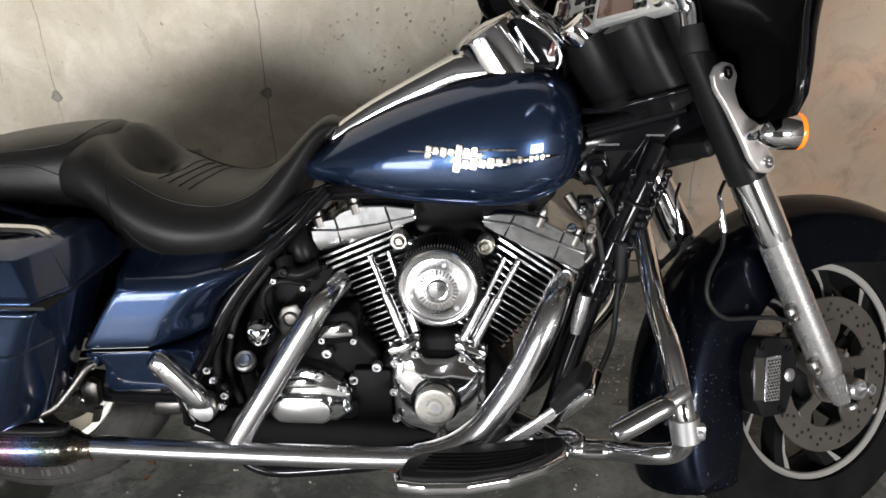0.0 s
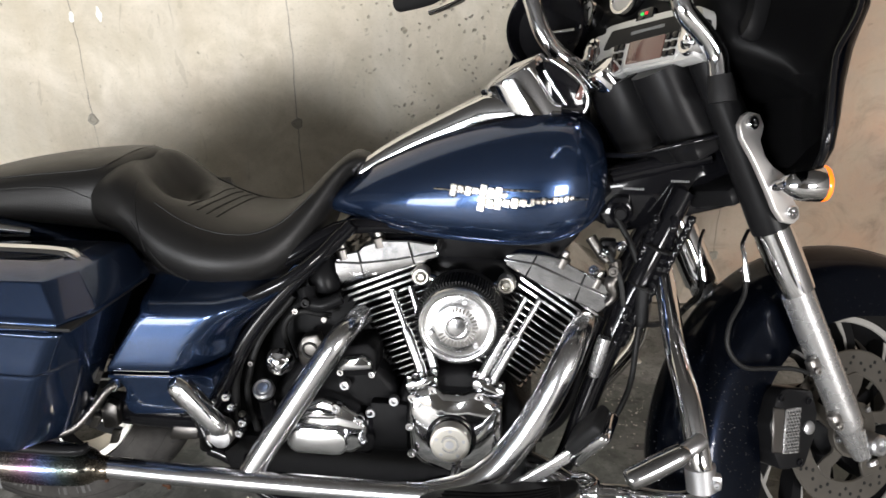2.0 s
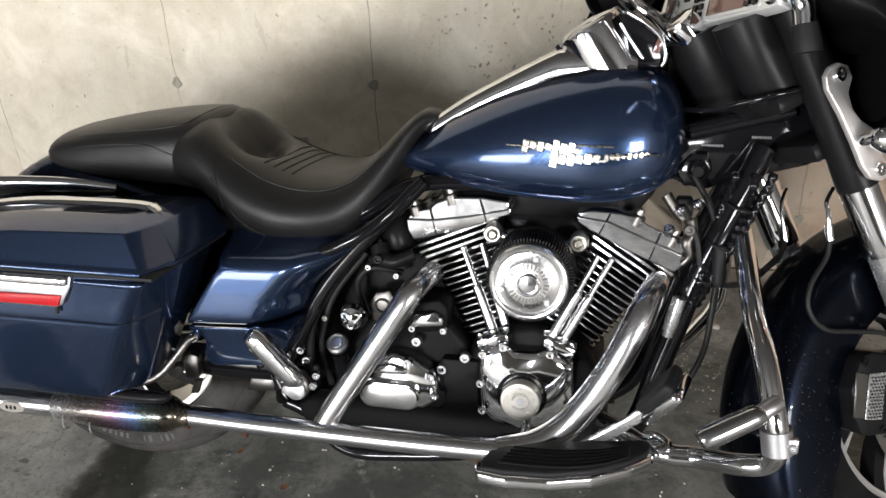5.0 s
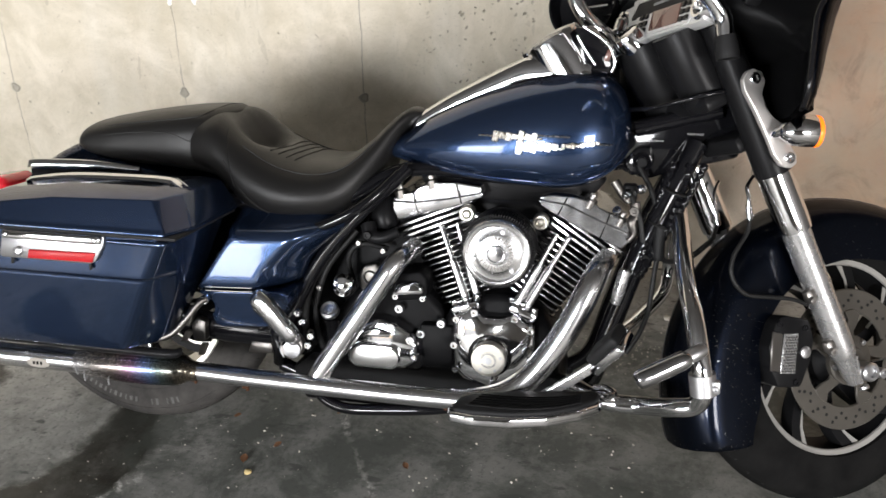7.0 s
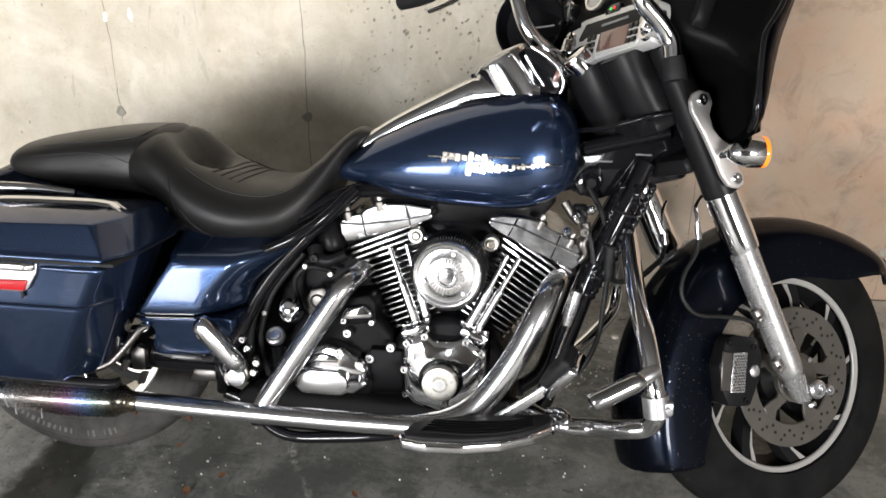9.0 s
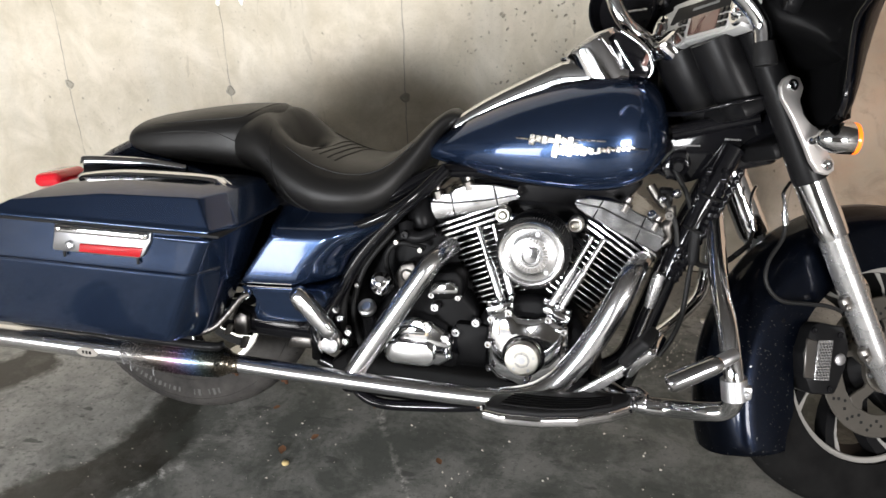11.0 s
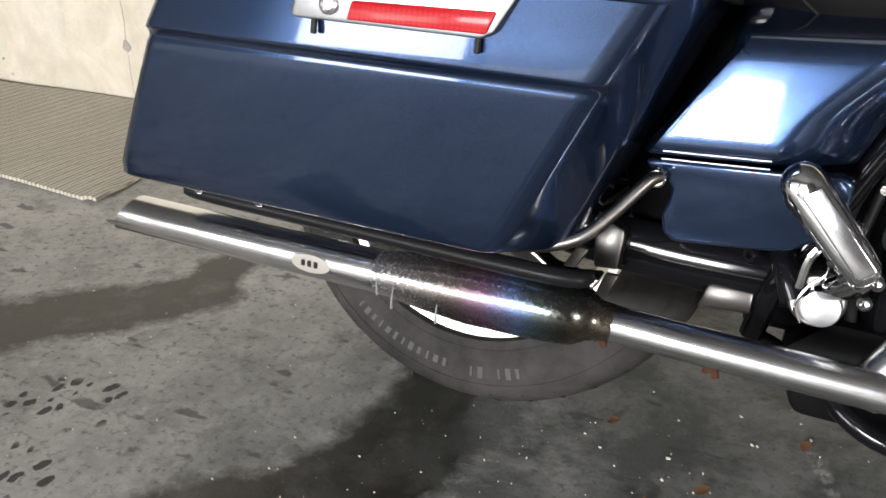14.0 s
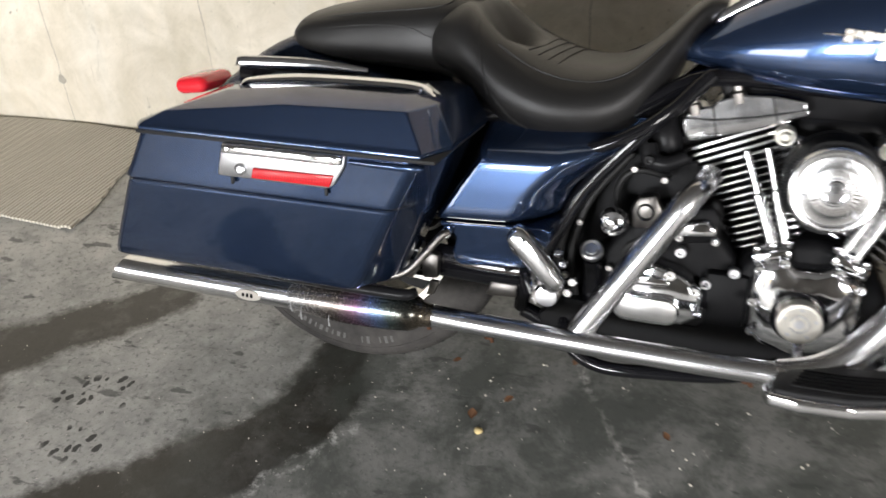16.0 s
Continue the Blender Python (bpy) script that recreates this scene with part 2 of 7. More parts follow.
def wall_material():
    n = Nodes("board_marked_concrete")
    x, y, z = n.axes()
    x = n.math('SUBTRACT', x, 1.5)
    big = n.noise(1.3, 6, 0.6)
    mid = n.noise(7, 9, 0.68, distort=0.6)
    streak = n.noise(1.0, 6, 0.6, vec=n.scaled((9.0, 1.0, 0.8)))
    base = n.mix(n.ramp(big, (0.32, 0.0), (0.68, 1.0)), (0.645, 0.580, 0.470), (0.808, 0.738, 0.622))
    base = n.mix(n.math('MULTIPLY', n.ramp(mid, (0.40, 0.0), (0.66, 1.0)), 0.62), base, (0.480, 0.430, 0.325))
    base = n.mix(n.math('MULTIPLY', n.ramp(streak, (0.45, 0.0), (0.72, 1.0)), 0.35), base, (0.74, 0.715, 0.65))
    # far right stretch: rust tint with warm bounce light and bike's shade painted in
    rust_shade_wash = n.math('MULTIPLY', n.ramp(n.math('ADD', n.math('MULTIPLY', n.math('SUBTRACT', x, 1.16), 1.7), n.math('MULTIPLY', n.math('SUBTRACT', n.noise(2.4, 6), 0.5), 1.1)), (0.1, 0.0), (0.7, 1.0)), 0.86)
    base = n.mix(rust_shade_wash, base, n.mix(n.ramp(n.noise(5.5, 7, 0.65), (0.35, 0.0), (0.65, 1.0)), (0.325, 0.235, 0.170), (0.40, 0.235, 0.145)))
    base = n.mix(n.math('MULTIPLY', rust_shade_wash, n.ramp(n.noise(8, 8, 0.7, distort=0.8), (0.52, 0.0), (0.68, 0.8))), base, (0.20, 0.145, 0.105))
    # bug holes: scattered singly, crowded in a rough band near the front wheel and above the tank
    rough_zone = n.math('MAXIMUM', n.ramp(n.math('ADD', n.math('ABSOLUTE', n.math('SUBTRACT', x, 0.82)), n.math('MULTIPLY', n.noise(3.0, 4), 0.5)), (0.42, 1.0), (0.66, 0.0)), n.ramp(n.math('ADD', x, n.math('MULTIPLY', n.noise(2.5, 4), 0.5)), (1.55, 0.0), (1.85, 0.8)))
    warp = n.vec('ADD', n.coord, n.scaled(0.06, n.noise(14, 4)))
    pits = n.math('MULTIPLY', n.ramp(n.voronoi(21, vec=warp), (0.05, 1.0), (0.12, 0.0)), n.ramp(n.noise(5.5, 4), (0.56, 0.0), (0.63, 1.0)))
    small = n.math('MULTIPLY', n.ramp(n.noise(62, 5, 0.62, distort=0.8), (0.27, 1.0), (0.345, 0.0)), n.ramp(n.noise(4.5, 4), (0.46, 0.08), (0.66, 0.8)))
    crowd = n.math('MULTIPLY', n.math('MULTIPLY', n.ramp(n.voronoi(52, vec=warp), (0.15, 1.0), (0.27, 0.0)), n.ramp(n.noise(11, 5, 0.6), (0.47, 0.0), (0.54, 1.0))), rough_zone)
    holes = n.math('MAXIMUM', n.math('MAXIMUM', pits, small), crowd)
    # thin scratches and runs of laitance
    scratch = n.math('MULTIPLY', n.ramp(n.noise(26, 3, 0.5, vec=n.scaled((1.0, 1.0, 0.22)), distort=1.5), (0.655, 0.0), (0.69, 1.0)), n.ramp(n.noise(3.0, 3), (0.48, 0.0), (0.60, 0.8)))
    # hairline joints between form boards, every 0.6 m
    wig = n.math('MULTIPLY', n.math('SUBTRACT', n.noise(6, 5), 0.5), 0.028)
    cell = n.math('FRACT', n.math('DIVIDE', n.math('ADD', n.math('ADD', x, wig), 6.0 + 0.3 - 0.301), 0.6))
    off = n.math('MULTIPLY', n.math('ABSOLUTE', n.math('SUBTRACT', cell, 0.5)), 0.6)
    line = n.math('MULTIPLY', n.math('LESS_THAN', off, 0.0015), n.ramp(n.noise(9, 4), (0.34, 0.15), (0.5, 1.0)))
    base = n.mix(n.math('MULTIPLY', n.math('MULTIPLY', scratch, n.math('SUBTRACT', 1.0, rust_shade_wash)), 0.5), base, (0.30, 0.265, 0.20))
    base = n.mix(n.math('MULTIPLY', holes, 0.64), base, (0.10, 0.090, 0.070))
    blotch = n.ramp(n.noise(3.2, 8, 0.7, distort=0.9), (0.42, 0.0), (0.60, 1.0))
    base = n.mix(n.math('MULTIPLY', blotch, 0.34), base, (0.43, 0.375, 0.27))
    grit = n.ramp(n.noise(140, 5, 0.7), (0.56, 0.0), (0.70, 1.0))
    base = n.mix(n.math('MULTIPLY', grit, 0.35), base, (0.27, 0.26, 0.215))
    base = n.mix(n.math('MULTIPLY', line, 0.6), base, (0.16, 0.145, 0.12))
    n.set(Base_Color=base, Roughness=0.82)
    h = n.math('SUBTRACT', n.math('MULTIPLY', mid, 0.35), n.math('ADD', n.math('MULTIPLY', holes, 0.9), n.math('MULTIPLY', line, 0.8)))
    n.bump(n.math('ADD', h, n.math('MULTIPLY', n.noise(60, 7, 0.7), 0.25)), 0.8, 0.006)
    return n.mat


def floor_material():
    n = Nodes("stained_concrete_floor")
    x, y, z = n.axes()
    wob = n.math('ADD', n.math('MULTIPLY', n.math('SUBTRACT', n.noise(7, 5, 0.6), 0.5), 0.09), n.math('MULTIPLY', n.math('SUBTRACT', n.noise(40, 7, 0.72), 0.5), 0.050))

    def capsule(ax_, ay, bx, by, r):
        """1 inside a stretched blob from a to b."""
        dx, dy = bx - ax_, by - ay
        ll = dx * dx + dy * dy
        px, py = n.math('SUBTRACT', x, ax_), n.math('SUBTRACT', y, ay)
        h = n.math('DIVIDE', n.math('ADD', n.math('MULTIPLY', px, dx), n.math('MULTIPLY', py, dy)), ll)
        h = n.math('MINIMUM', n.math('MAXIMUM', h, 0.0), 1.0)
        ex, ey = n.math('SUBTRACT', px, n.math('MULTIPLY', h, dx)), n.math('SUBTRACT', py, n.math('MULTIPLY', h, dy))
        d = n.math('SQRT', n.math('ADD', n.math('MULTIPLY', ex, ex), n.math('MULTIPLY', ey, ey)))
        return n.math('SUBTRACT', d, r)

    def union(*ds):
        out = ds[0]
        for d in ds[1:]:
            out = n.math('MINIMUM', out, d)
        return n.math('ADD', out, wob)

    base = n.mix(n.ramp(n.noise(2.0, 10, 0.70), (0.36, 0.0), (0.64, 1.0)), (0.247, 0.244, 0.226), (0.500, 0.485, 0.446))
    base = n.mix(n.math('MULTIPLY', n.ramp(n.noise(30, 9, 0.75), (0.46, 0.0), (0.72, 1.0)), 0.50), base, (0.56, 0.555, 0.52))
    base = n.mix(n.math('MULTIPLY', n.ramp(n.noise(70, 5, 0.7), (0.54, 0.0), (0.64, 1.0)), 0.6), base, (0.075, 0.077, 0.072))
    base = n.mix(n.math('MULTIPLY', n.ramp(n.noise(9, 10, 0.72, distort=0.25), (0.52, 0.0), (0.66, 1.0)), 0.55), base, (0.115, 0.118, 0.106))
    base = n.mix(n.math('MULTIPLY', n.ramp(n.noise(210, 4, 0.7), (0.60, 0.0), (0.72, 1.0)), 0.5), base, (0.62, 0.61, 0.56))
    # uneven darker colour below the engine and along its right side
    engine_dark = n.ramp(n.math('ADD', n.math('MULTIPLY', n.math('MINIMUM', capsule(0.45, 0.0, 1.6, 0.1, 0.26), capsule(0.10, -0.36, 0.9, -0.48, 0.14)), 1.9), n.math('MULTIPLY', n.math('SUBTRACT', n.noise(9, 8, 0.68), 0.5), 1.6)), (0.0, 1.0), (0.75, 0.0))
    base = n.mix(n.math('MULTIPLY', engine_dark, 0.66), base, (0.085, 0.090, 0.082))
    wet = union(capsule(-0.055, 0.02, -0.04, -0.15, 0.055), capsule(-0.04, -0.15, -0.05, -0.26, 0.072), capsule(-0.05, -0.26, -0.16, -0.42, 0.070), capsule(-0.16, -0.42, -0.5, -0.75, 0.085),
                capsule(-0.59, 0.13, -0.57, 0.03, 0.042), capsule(-0.57, 0.03, -0.66, -0.08, 0.062), capsule(-0.66, -0.08, -0.80, -0.22, 0.068), capsule(-0.80, -0.22, -1.3, -0.6, 0.08), capsule(-0.86, -0.30, -0.78, -0.40, 0.04))
    wetness = n.math('MULTIPLY', n.ramp(wet, (0.0, 1.0), (0.030, 0.0)), n.ramp(n.noise(6, 7, 0.7), (0.25, 0.62), (0.5, 1.0)))
    rim = n.ramp(n.math('ABSOLUTE', n.math('SUBTRACT', wet, 0.03)), (0.0, 1.0), (0.03, 0.0))
    base = n.mix(n.math('MULTIPLY', wetness, 0.95), base, (0.018, 0.0155, 0.011))
    base = n.mix(n.math('MULTIPLY', n.math('MULTIPLY', rim, n.ramp(n.noise(40, 6, 0.7), (0.52, 0.0), (0.60, 1.0))), n.math('ADD', 0.15, n.math('MULTIPLY', n.ramp(capsule(-0.10, -0.44, 0.05, -0.28, 0.03), (0.0, 1.0), (0.05, 0.0)), 0.7))), base, (0.62, 0.61, 0.57))
    # wet paw-like blots
    blot = n.ramp(n.voronoi(46, vec=n.vec('ADD', n.scaled((1.0, 0.62, 1.0)), n.scaled(0.03, n.noise(20, 3)))), (0.29, 1.0), (0.37, 0.0))
    where = n.ramp(n.math('MINIMUM', capsule(-0.555, -0.325, -0.49, -0.30, 0.050), capsule(-0.50, -0.45, -0.45, -0.45, 0.036)), (0.0, 1.0), (0.02, 0.0))
    base = n.mix(n.math('MULTIPLY', n.math('MULTIPLY', blot, where), 0.92), base, (0.024, 0.023, 0.020))
    # dark scuffs scattered round the bike
    scuff = n.ramp(n.noise(17, 4, 0.55, vec=n.scaled((0.55, 1.3, 1.0))), (0.63, 0.0), (0.67, 1.0))
    base = n.mix(n.math('MULTIPLY', scuff, 0.7), base, (0.055, 0.056, 0.052))
    # pale crack and crumbs
    crack = n.math('ADD', capsule(0.46, 0.04, 0.64, -0.28, 0.0), n.math('MULTIPLY', n.math('SUBTRACT', n.noise(16, 6, 0.7), 0.5), 0.055))
    crackm = n.math('MULTIPLY', n.ramp(n.math('ABSOLUTE', crack), (0.004, 1.0), (0.012, 0.0)), n.ramp(n.noise(55, 4), (0.46, 0.0), (0.56, 1.0)))
    base = n.mix(crackm, base, (0.56, 0.54, 0.50))
    crumbs = n.ramp(n.noise(120, 3, 0.6), (0.70, 0.0), (0.735, 1.0))
    near_front = n.ramp(capsule(1.2, 0.45, 1.3, 0.6, 0.05), (0.0, 1.0), (0.22, 0.0))
    below = n.ramp(capsule(0.15, -0.25, 1.0, -0.35, 0.22), (0.0, 0.75), (0.25, 0.0))
    crumbs = n.math('MULTIPLY', crumbs, n.math('ADD', n.math('ADD', 0.25, near_front), below))
    # greenish dark patches, strongest round the bike
    mottled = n.math('MULTIPLY', n.ramp(n.noise(5.5, 8, 0.72, distort=0.3), (0.43, 0.0), (0.57, 1.0)), n.ramp(capsule(0.45, -0.25, 1.5, 0.0, 0.45), (0.0, 1.0), (0.45, 0.06)))
    base = n.mix(n.math('MULTIPLY', mottled, 0.78), base, (0.062, 0.068, 0.058))
    base = n.mix(crumbs, base, (0.50, 0.48, 0.44))
    foot = n.math('SUBTRACT', n.math('ADD', 0.9144, n.math('MULTIPLY', x, 0.0349)), y)
    dusty = n.math('MULTIPLY', n.ramp(n.math('ADD', foot, n.math('MULTIPLY', n.math('SUBTRACT', n.noise(9, 6), 0.5), 0.10)), (0.02, 1.0), (0.10, 0.0)), 0.8)
    base = n.mix(dusty, base, (0.60, 0.57, 0.50))
    base = n.mix(n.math('MULTIPLY', n.math('LESS_THAN', n.math('ADD', foot, n.math('MULTIPLY', n.math('SUBTRACT', n.noise(14, 5), 0.5), 0.03)), 0.012), 0.85), base, (0.09, 0.075, 0.055))
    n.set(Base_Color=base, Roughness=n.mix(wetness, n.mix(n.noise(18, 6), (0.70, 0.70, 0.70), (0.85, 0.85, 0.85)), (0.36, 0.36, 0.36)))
    n.bump(n.math('ADD', n.noise(30, 8, 0.7), n.math('MULTIPLY', n.noise(180, 4), 0.4)), 0.28, 0.003)
    return n.mat


WALL, FLOOR = wall_material(), floor_material()
# unseen walls and ceiling, coloured dark so that little light bounces back
UNLIT_WALL = plain("darkened_unlit_concrete", (0.12, 0.117, 0.112), 0.85)
CEILING_TOP = plain("darkened_ceiling_concrete", (0.045, 0.0435, 0.041), 0.85)
PALE_GROUND = plain("sunlit_pavement", (0.49, 0.49, 0.48), 0.85)

n = Nodes("ribbed_carpet")
ribs = n.math('ADD', n.math('MULTIPLY', n.wave(24, axis='X', distort=0.7), n.math('ADD', 0.45, n.math('MULTIPLY', n.wave(34, axis='Y', distort=1.6), 0.4))), n.math('MULTIPLY', n.noise(60, 4, 0.6), 0.35))
fuzz = n.noise(260, 4, 0.7)
col = n.mix(n.ramp(ribs, (0.16, 0.0), (0.55, 1.0)), (0.27, 0.245, 0.19), (0.66, 0.615, 0.52))
col = n.mix(n.math('MULTIPLY', n.ramp(n.noise(6, 6), (0.4, 0.0), (0.7, 1.0)), 0.4), col, (0.42, 0.39, 0.32))
n.set(Base_Color=n.mix(n.math('MULTIPLY', fuzz, 0.4), col, (0.36, 0.33, 0.27)), Roughness=0.95)
n.bump(n.math('ADD', ribs, n.math('MULTIPLY', fuzz, 0.6)), 0.8, 0.004)
CARPET = n.mat


# ---------------------------------------------------------------- mesh helpers
# parts whose several shapes make one moulded piece, and repeats too small to pick apart
ONE_PIECE = {"banjo_fitting", "axle_clamp", "axle_nut", "rotor_carrier", "guard_clamp", "sensor_fitting", "brake_line", "peg_bracket", "starter_end", "chrome_knob",
             "highway_peg", "rear_intake_fitting", "lid_tether", "hub", "rear_fender", "front_fender", "round_emblem"}
FINE_STUFF = {"tread_groove", "sidewall_lettering", "rotor_hole", "mesh_opening", "name_bar", "neck_marking", "filter_pleat", "ring_lettering", "latch_lettering", "emblem_lettering",
              "header_slot", "timer_lettering", "timer_rivet", "tank_badge"}


def islands(bm):
    """The connected pieces of bm, as lists of faces."""
    seen, out = set(), []
    bm.faces.ensure_lookup_table()
    for f in bm.faces:
        if f in seen:
            continue
        stack, group = [f], []
        seen.add(f)
        while stack:
            g = stack.pop()
            group.append(g)
            for v in g.verts:
                for o in v.link_faces:
                    if o not in seen:
                        seen.add(o)
                        stack.append(o)
        out.append(group)
    return out


def part(name, bm, material, parent=None, label="", sharp=38, m=None):
    """One mesh object out of bm, smooth but for edges sharper than the given angle; loose pieces become objects of their own."""
    if m is not None:
        bm.transform(m)
    groups = islands(bm) if parent is not None and name not in ONE_PIECE | FINE_STUFF else [None]
    if len(groups) > 1:
        first = None
        for g in groups:
            own = bmesh.new()
            made = {}
            for f in g:
                own.faces.new([made.setdefault(v, own.verts.new(v.co)) if v not in made else made[v] for v in f.verts])
            loose = [v for v in own.verts if not v.link_faces]
            bmesh.ops.delete(own, geom=loose, context='VERTS')
            ob = part_mesh(name, own, material, parent, label, sharp)
            first = first or ob
        bm.free()
        return first
    ob = part_mesh(name, bm, material, parent, label, sharp)
    if name in FINE_STUFF:
        ob["kind"] = "stuff"
    return ob


def part_mesh(name, bm, material, parent=None, label="", sharp=38):
    bmesh.ops.recalc_face_normals(bm, faces=bm.faces)
    lim = radians(sharp)
    for f in bm.faces:
        f.smooth = True
    for e in bm.edges:
        e.smooth = len(e.link_faces) == 2 and e.calc_face_angle(0) < lim
    me = bpy.data.meshes.new(name)
    bm.to_mesh(me)
    bm.free()
    me.materials.append(material)
    ob = new(name, me)
    if parent is not None:
        ob.parent = parent
    return tagged(ob, label)


def smooth_path(pts, per=8):
    """Points along a Catmull-Rom curve through pts."""
    p = [Vector(q) for q in pts]
    if len(p) < 3:
        return p
    p = [2 * p[0] - p[1]] + p + [2 * p[-1] - p[-2]]
    out = []
    for i in range(1, len(p) - 2):
        for k in range(per):
            t = k / per
            a, b, c, d = p[i - 1], p[i], p[i + 1], p[i + 2]
            out.append(0.5 * ((2 * b) + (c - a) * t + (2 * a - 5 * b + 4 * c - d) * t * t + (3 * b - a - 3 * c + d) * t ** 3))
    return out + [p[-2]]


def rings(bm, loops, caps=True, closed=True):
    """Skin a list of equally long vertex loops."""
    vs = [[bm.verts.new(q) for q in lp] for lp in loops]
    k = len(vs[0])
    for a, b in zip(vs, vs[1:]):
        for i in range(k if closed else k - 1):
            j = (i + 1) % k
            bm.faces.new((a[i], a[j], b[j], b[i]))
    if caps and closed:
        bm.faces.new(vs[0][::-1])
        bm.faces.new(vs[-1])
    return bm


def tube(pts, radius, segs=14, per=8, bm=None, flat=1.0):
    """A round bar through pts; radius may be a list with one value for each point."""
    bm = bm or bmesh.new()
    path = smooth_path(pts, per)
    if isinstance(radius, (int, float)):
        rad = [radius] * len(path)
    else:
        rr = smooth_path([(r, 0, 0) for r in radius], per) if len(radius) > 2 else [Vector((r, 0, 0)) for r in radius]
        rad = [r[0] for r in rr]
    tangents = [(path[min(i + 1, len(path) - 1)] - path[max(i - 1, 0)]).normalized() for i in range(len(path))]
    up = Vector((0, 1, 0)) if abs(tangents[0].y) < 0.9 else Vector((1, 0, 0))
    loops = []
    for q, tg, r in zip(path, tangents, rad):
        side = tg.cross(up).normalized()
        up = side.cross(tg).normalized()
        loops.append([q + r * (math.cos(a) * side + flat * math.sin(a) * up) for a in (2 * math.pi * i / segs for i in range(segs))])
    return rings(bm, loops)


def revolve(profile, segs=40, bm=None, m=None, closed=False):
    """Spin (radius, height) pairs about the y axis (height runs along -y, towards the right of the bike)."""
    bm = bm or bmesh.new()
    loops = [[Vector((r * math.cos(a), -h, r * math.sin(a))) for a in (2 * math.pi * i / segs for i in range(segs))] for r, h in profile]
    if m is not None:
        loops = [[m @ v for v in lp] for lp in loops]
    if closed:
        loops.append(loops[0])
        rings(bm, loops, caps=False)
        bmesh.ops.remove_doubles(bm, verts=bm.verts, dist=1e-6)
        return bm
    return rings(bm, loops)


def plate(outline, y0, y1, bevel=0.004, bm=None, segs=2):
    """An (x, z) outline given depth from y0 to y1, with softened rims."""
    own = bmesh.new()
    a = [own.verts.new((x, y0, z)) for x, z in outline]
    b = [own.verts.new((x, y1, z)) for x, z in outline]
    own.faces.new(a)
    own.faces.new(b[::-1])
    k = len(a)
    for i in range(k):
        own.faces.new((a[i], b[i], b[(i + 1) % k], a[(i + 1) % k]))
    bmesh.ops.recalc_face_normals(own, faces=own.faces)
    if bevel:
        bmesh.ops.bevel(own, geom=own.edges[:], offset=bevel, segments=segs, profile=0.5, affect='EDGES', clamp_overlap=True)
    return merged(bm, own)


def merged(bm, own, m=None):
    if m is not None:
        own.transform(m)
    if bm is None:
        return own
    tmp = bpy.data.meshes.new("tmp")
    own.to_mesh(tmp)
    own.free()
    bm.from_mesh(tmp)
    bpy.data.meshes.remove(tmp)
    return bm


def block(size, m=None, bevel=0.004, bm=None, segs=2):
    own = bmesh.new()
    bmesh.ops.create_cube(own, size=1.0)
    own.transform(Matrix.Diagonal((*size, 1)))
    if bevel:
        bmesh.ops.bevel(own, geom=own.edges[:], offset=bevel, segments=segs, profile=0.5, affect='EDGES', clamp_overlap=True)
    return merged(bm, own, m)


def rod(a, b, r, segs=12, bm=None, r2=None):
    return tube([a, b], [r, r if r2 is None else r2], segs, bm=bm)


def bolt(at, r=0.008, h=0.008, bm=None, axis=(0, -1, 0)):
    """A socket-head bolt standing along axis."""
    turn = Vector((0, -1, 0)).rotation_difference(Vector(axis).normalized()).to_matrix().to_4x4()
    m = Matrix.Translation(at) @ turn
    own = bmesh.new()
    revolve([(r * 0.9, 0), (r, h * 0.15), (r, h * 0.8), (r * 0.86, h), (r * 0.52, h), (r * 0.46, h * 0.45), (0.0004, h * 0.4)], 14, own)
    return merged(bm, own, m)


def lin(v, pairs):
    """Piecewise linear look-up."""
    for (a, p), (b, q) in zip(pairs, pairs[1:]):
        if v <= b:
            k = min(max((v - a) / (b - a), 0), 1)
            return p + (q - p) * k
    return pairs[-1][1]


def soft(v, pairs):
    """Smooth look-up through the same pairs."""
    pts = [Vector((a, p, 0)) for a, p in pairs]
    path = smooth_path(pts, 12)
    return lin(v, [(q.x, q.y) for q in path])


def thing(name, label, category, m=None, group="", kind=""):
    ob = new(name)
    if m is not None:
        ob.matrix_world = m
    return tagged(ob, label, category, group, kind)


def bars(n, x0, dx, z, y, h, w, m=None, bm=None):
    """A row of small upright bars that stands for lettering."""
    bm = bm or bmesh.new()
    rnd = random.Random(n)
    for i in range(n):
        hh = h * rnd.uniform(0.75, 1.0)
        block((w, 0.0016, hh), (m or Matrix()) @ Matrix.Translation((x0 + i * dx, y, z)), 0.0, bm)
    return bm


# ---------------------------------------------------------------- the place
WALL_TURN = 2.0


def slab(name, x0, x1, y0, y1, z0, z1, material, label, category, kind="structure", m=None):
    bm = block((x1 - x0, y1 - y0, z1 - z0), Matrix.Translation(((x0 + x1) / 2, (y0 + y1) / 2, (z0 + z1) / 2)), 0.0)
    ob = part(name, bm, material, None, label)
    if m is not None:
        ob.matrix_world = m
    return tagged(ob, label, category, kind=kind)


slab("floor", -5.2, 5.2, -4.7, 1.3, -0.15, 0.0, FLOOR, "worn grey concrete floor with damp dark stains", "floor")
wm = pose(-1.5, 0.862, 0, 0, 0, WALL_TURN)
slab("wall_north", -3.6, 6.6, 0.0, 0.22, -0.1, 2.7, WALL, "cast concrete wall with form marks and tie holes", "wall", m=wm)
slab("ceiling", -5.2, 5.2, -4.9, 1.3, 2.6, 2.8, CEILING_TOP, "plain concrete ceiling over the parking bay", "ceiling")
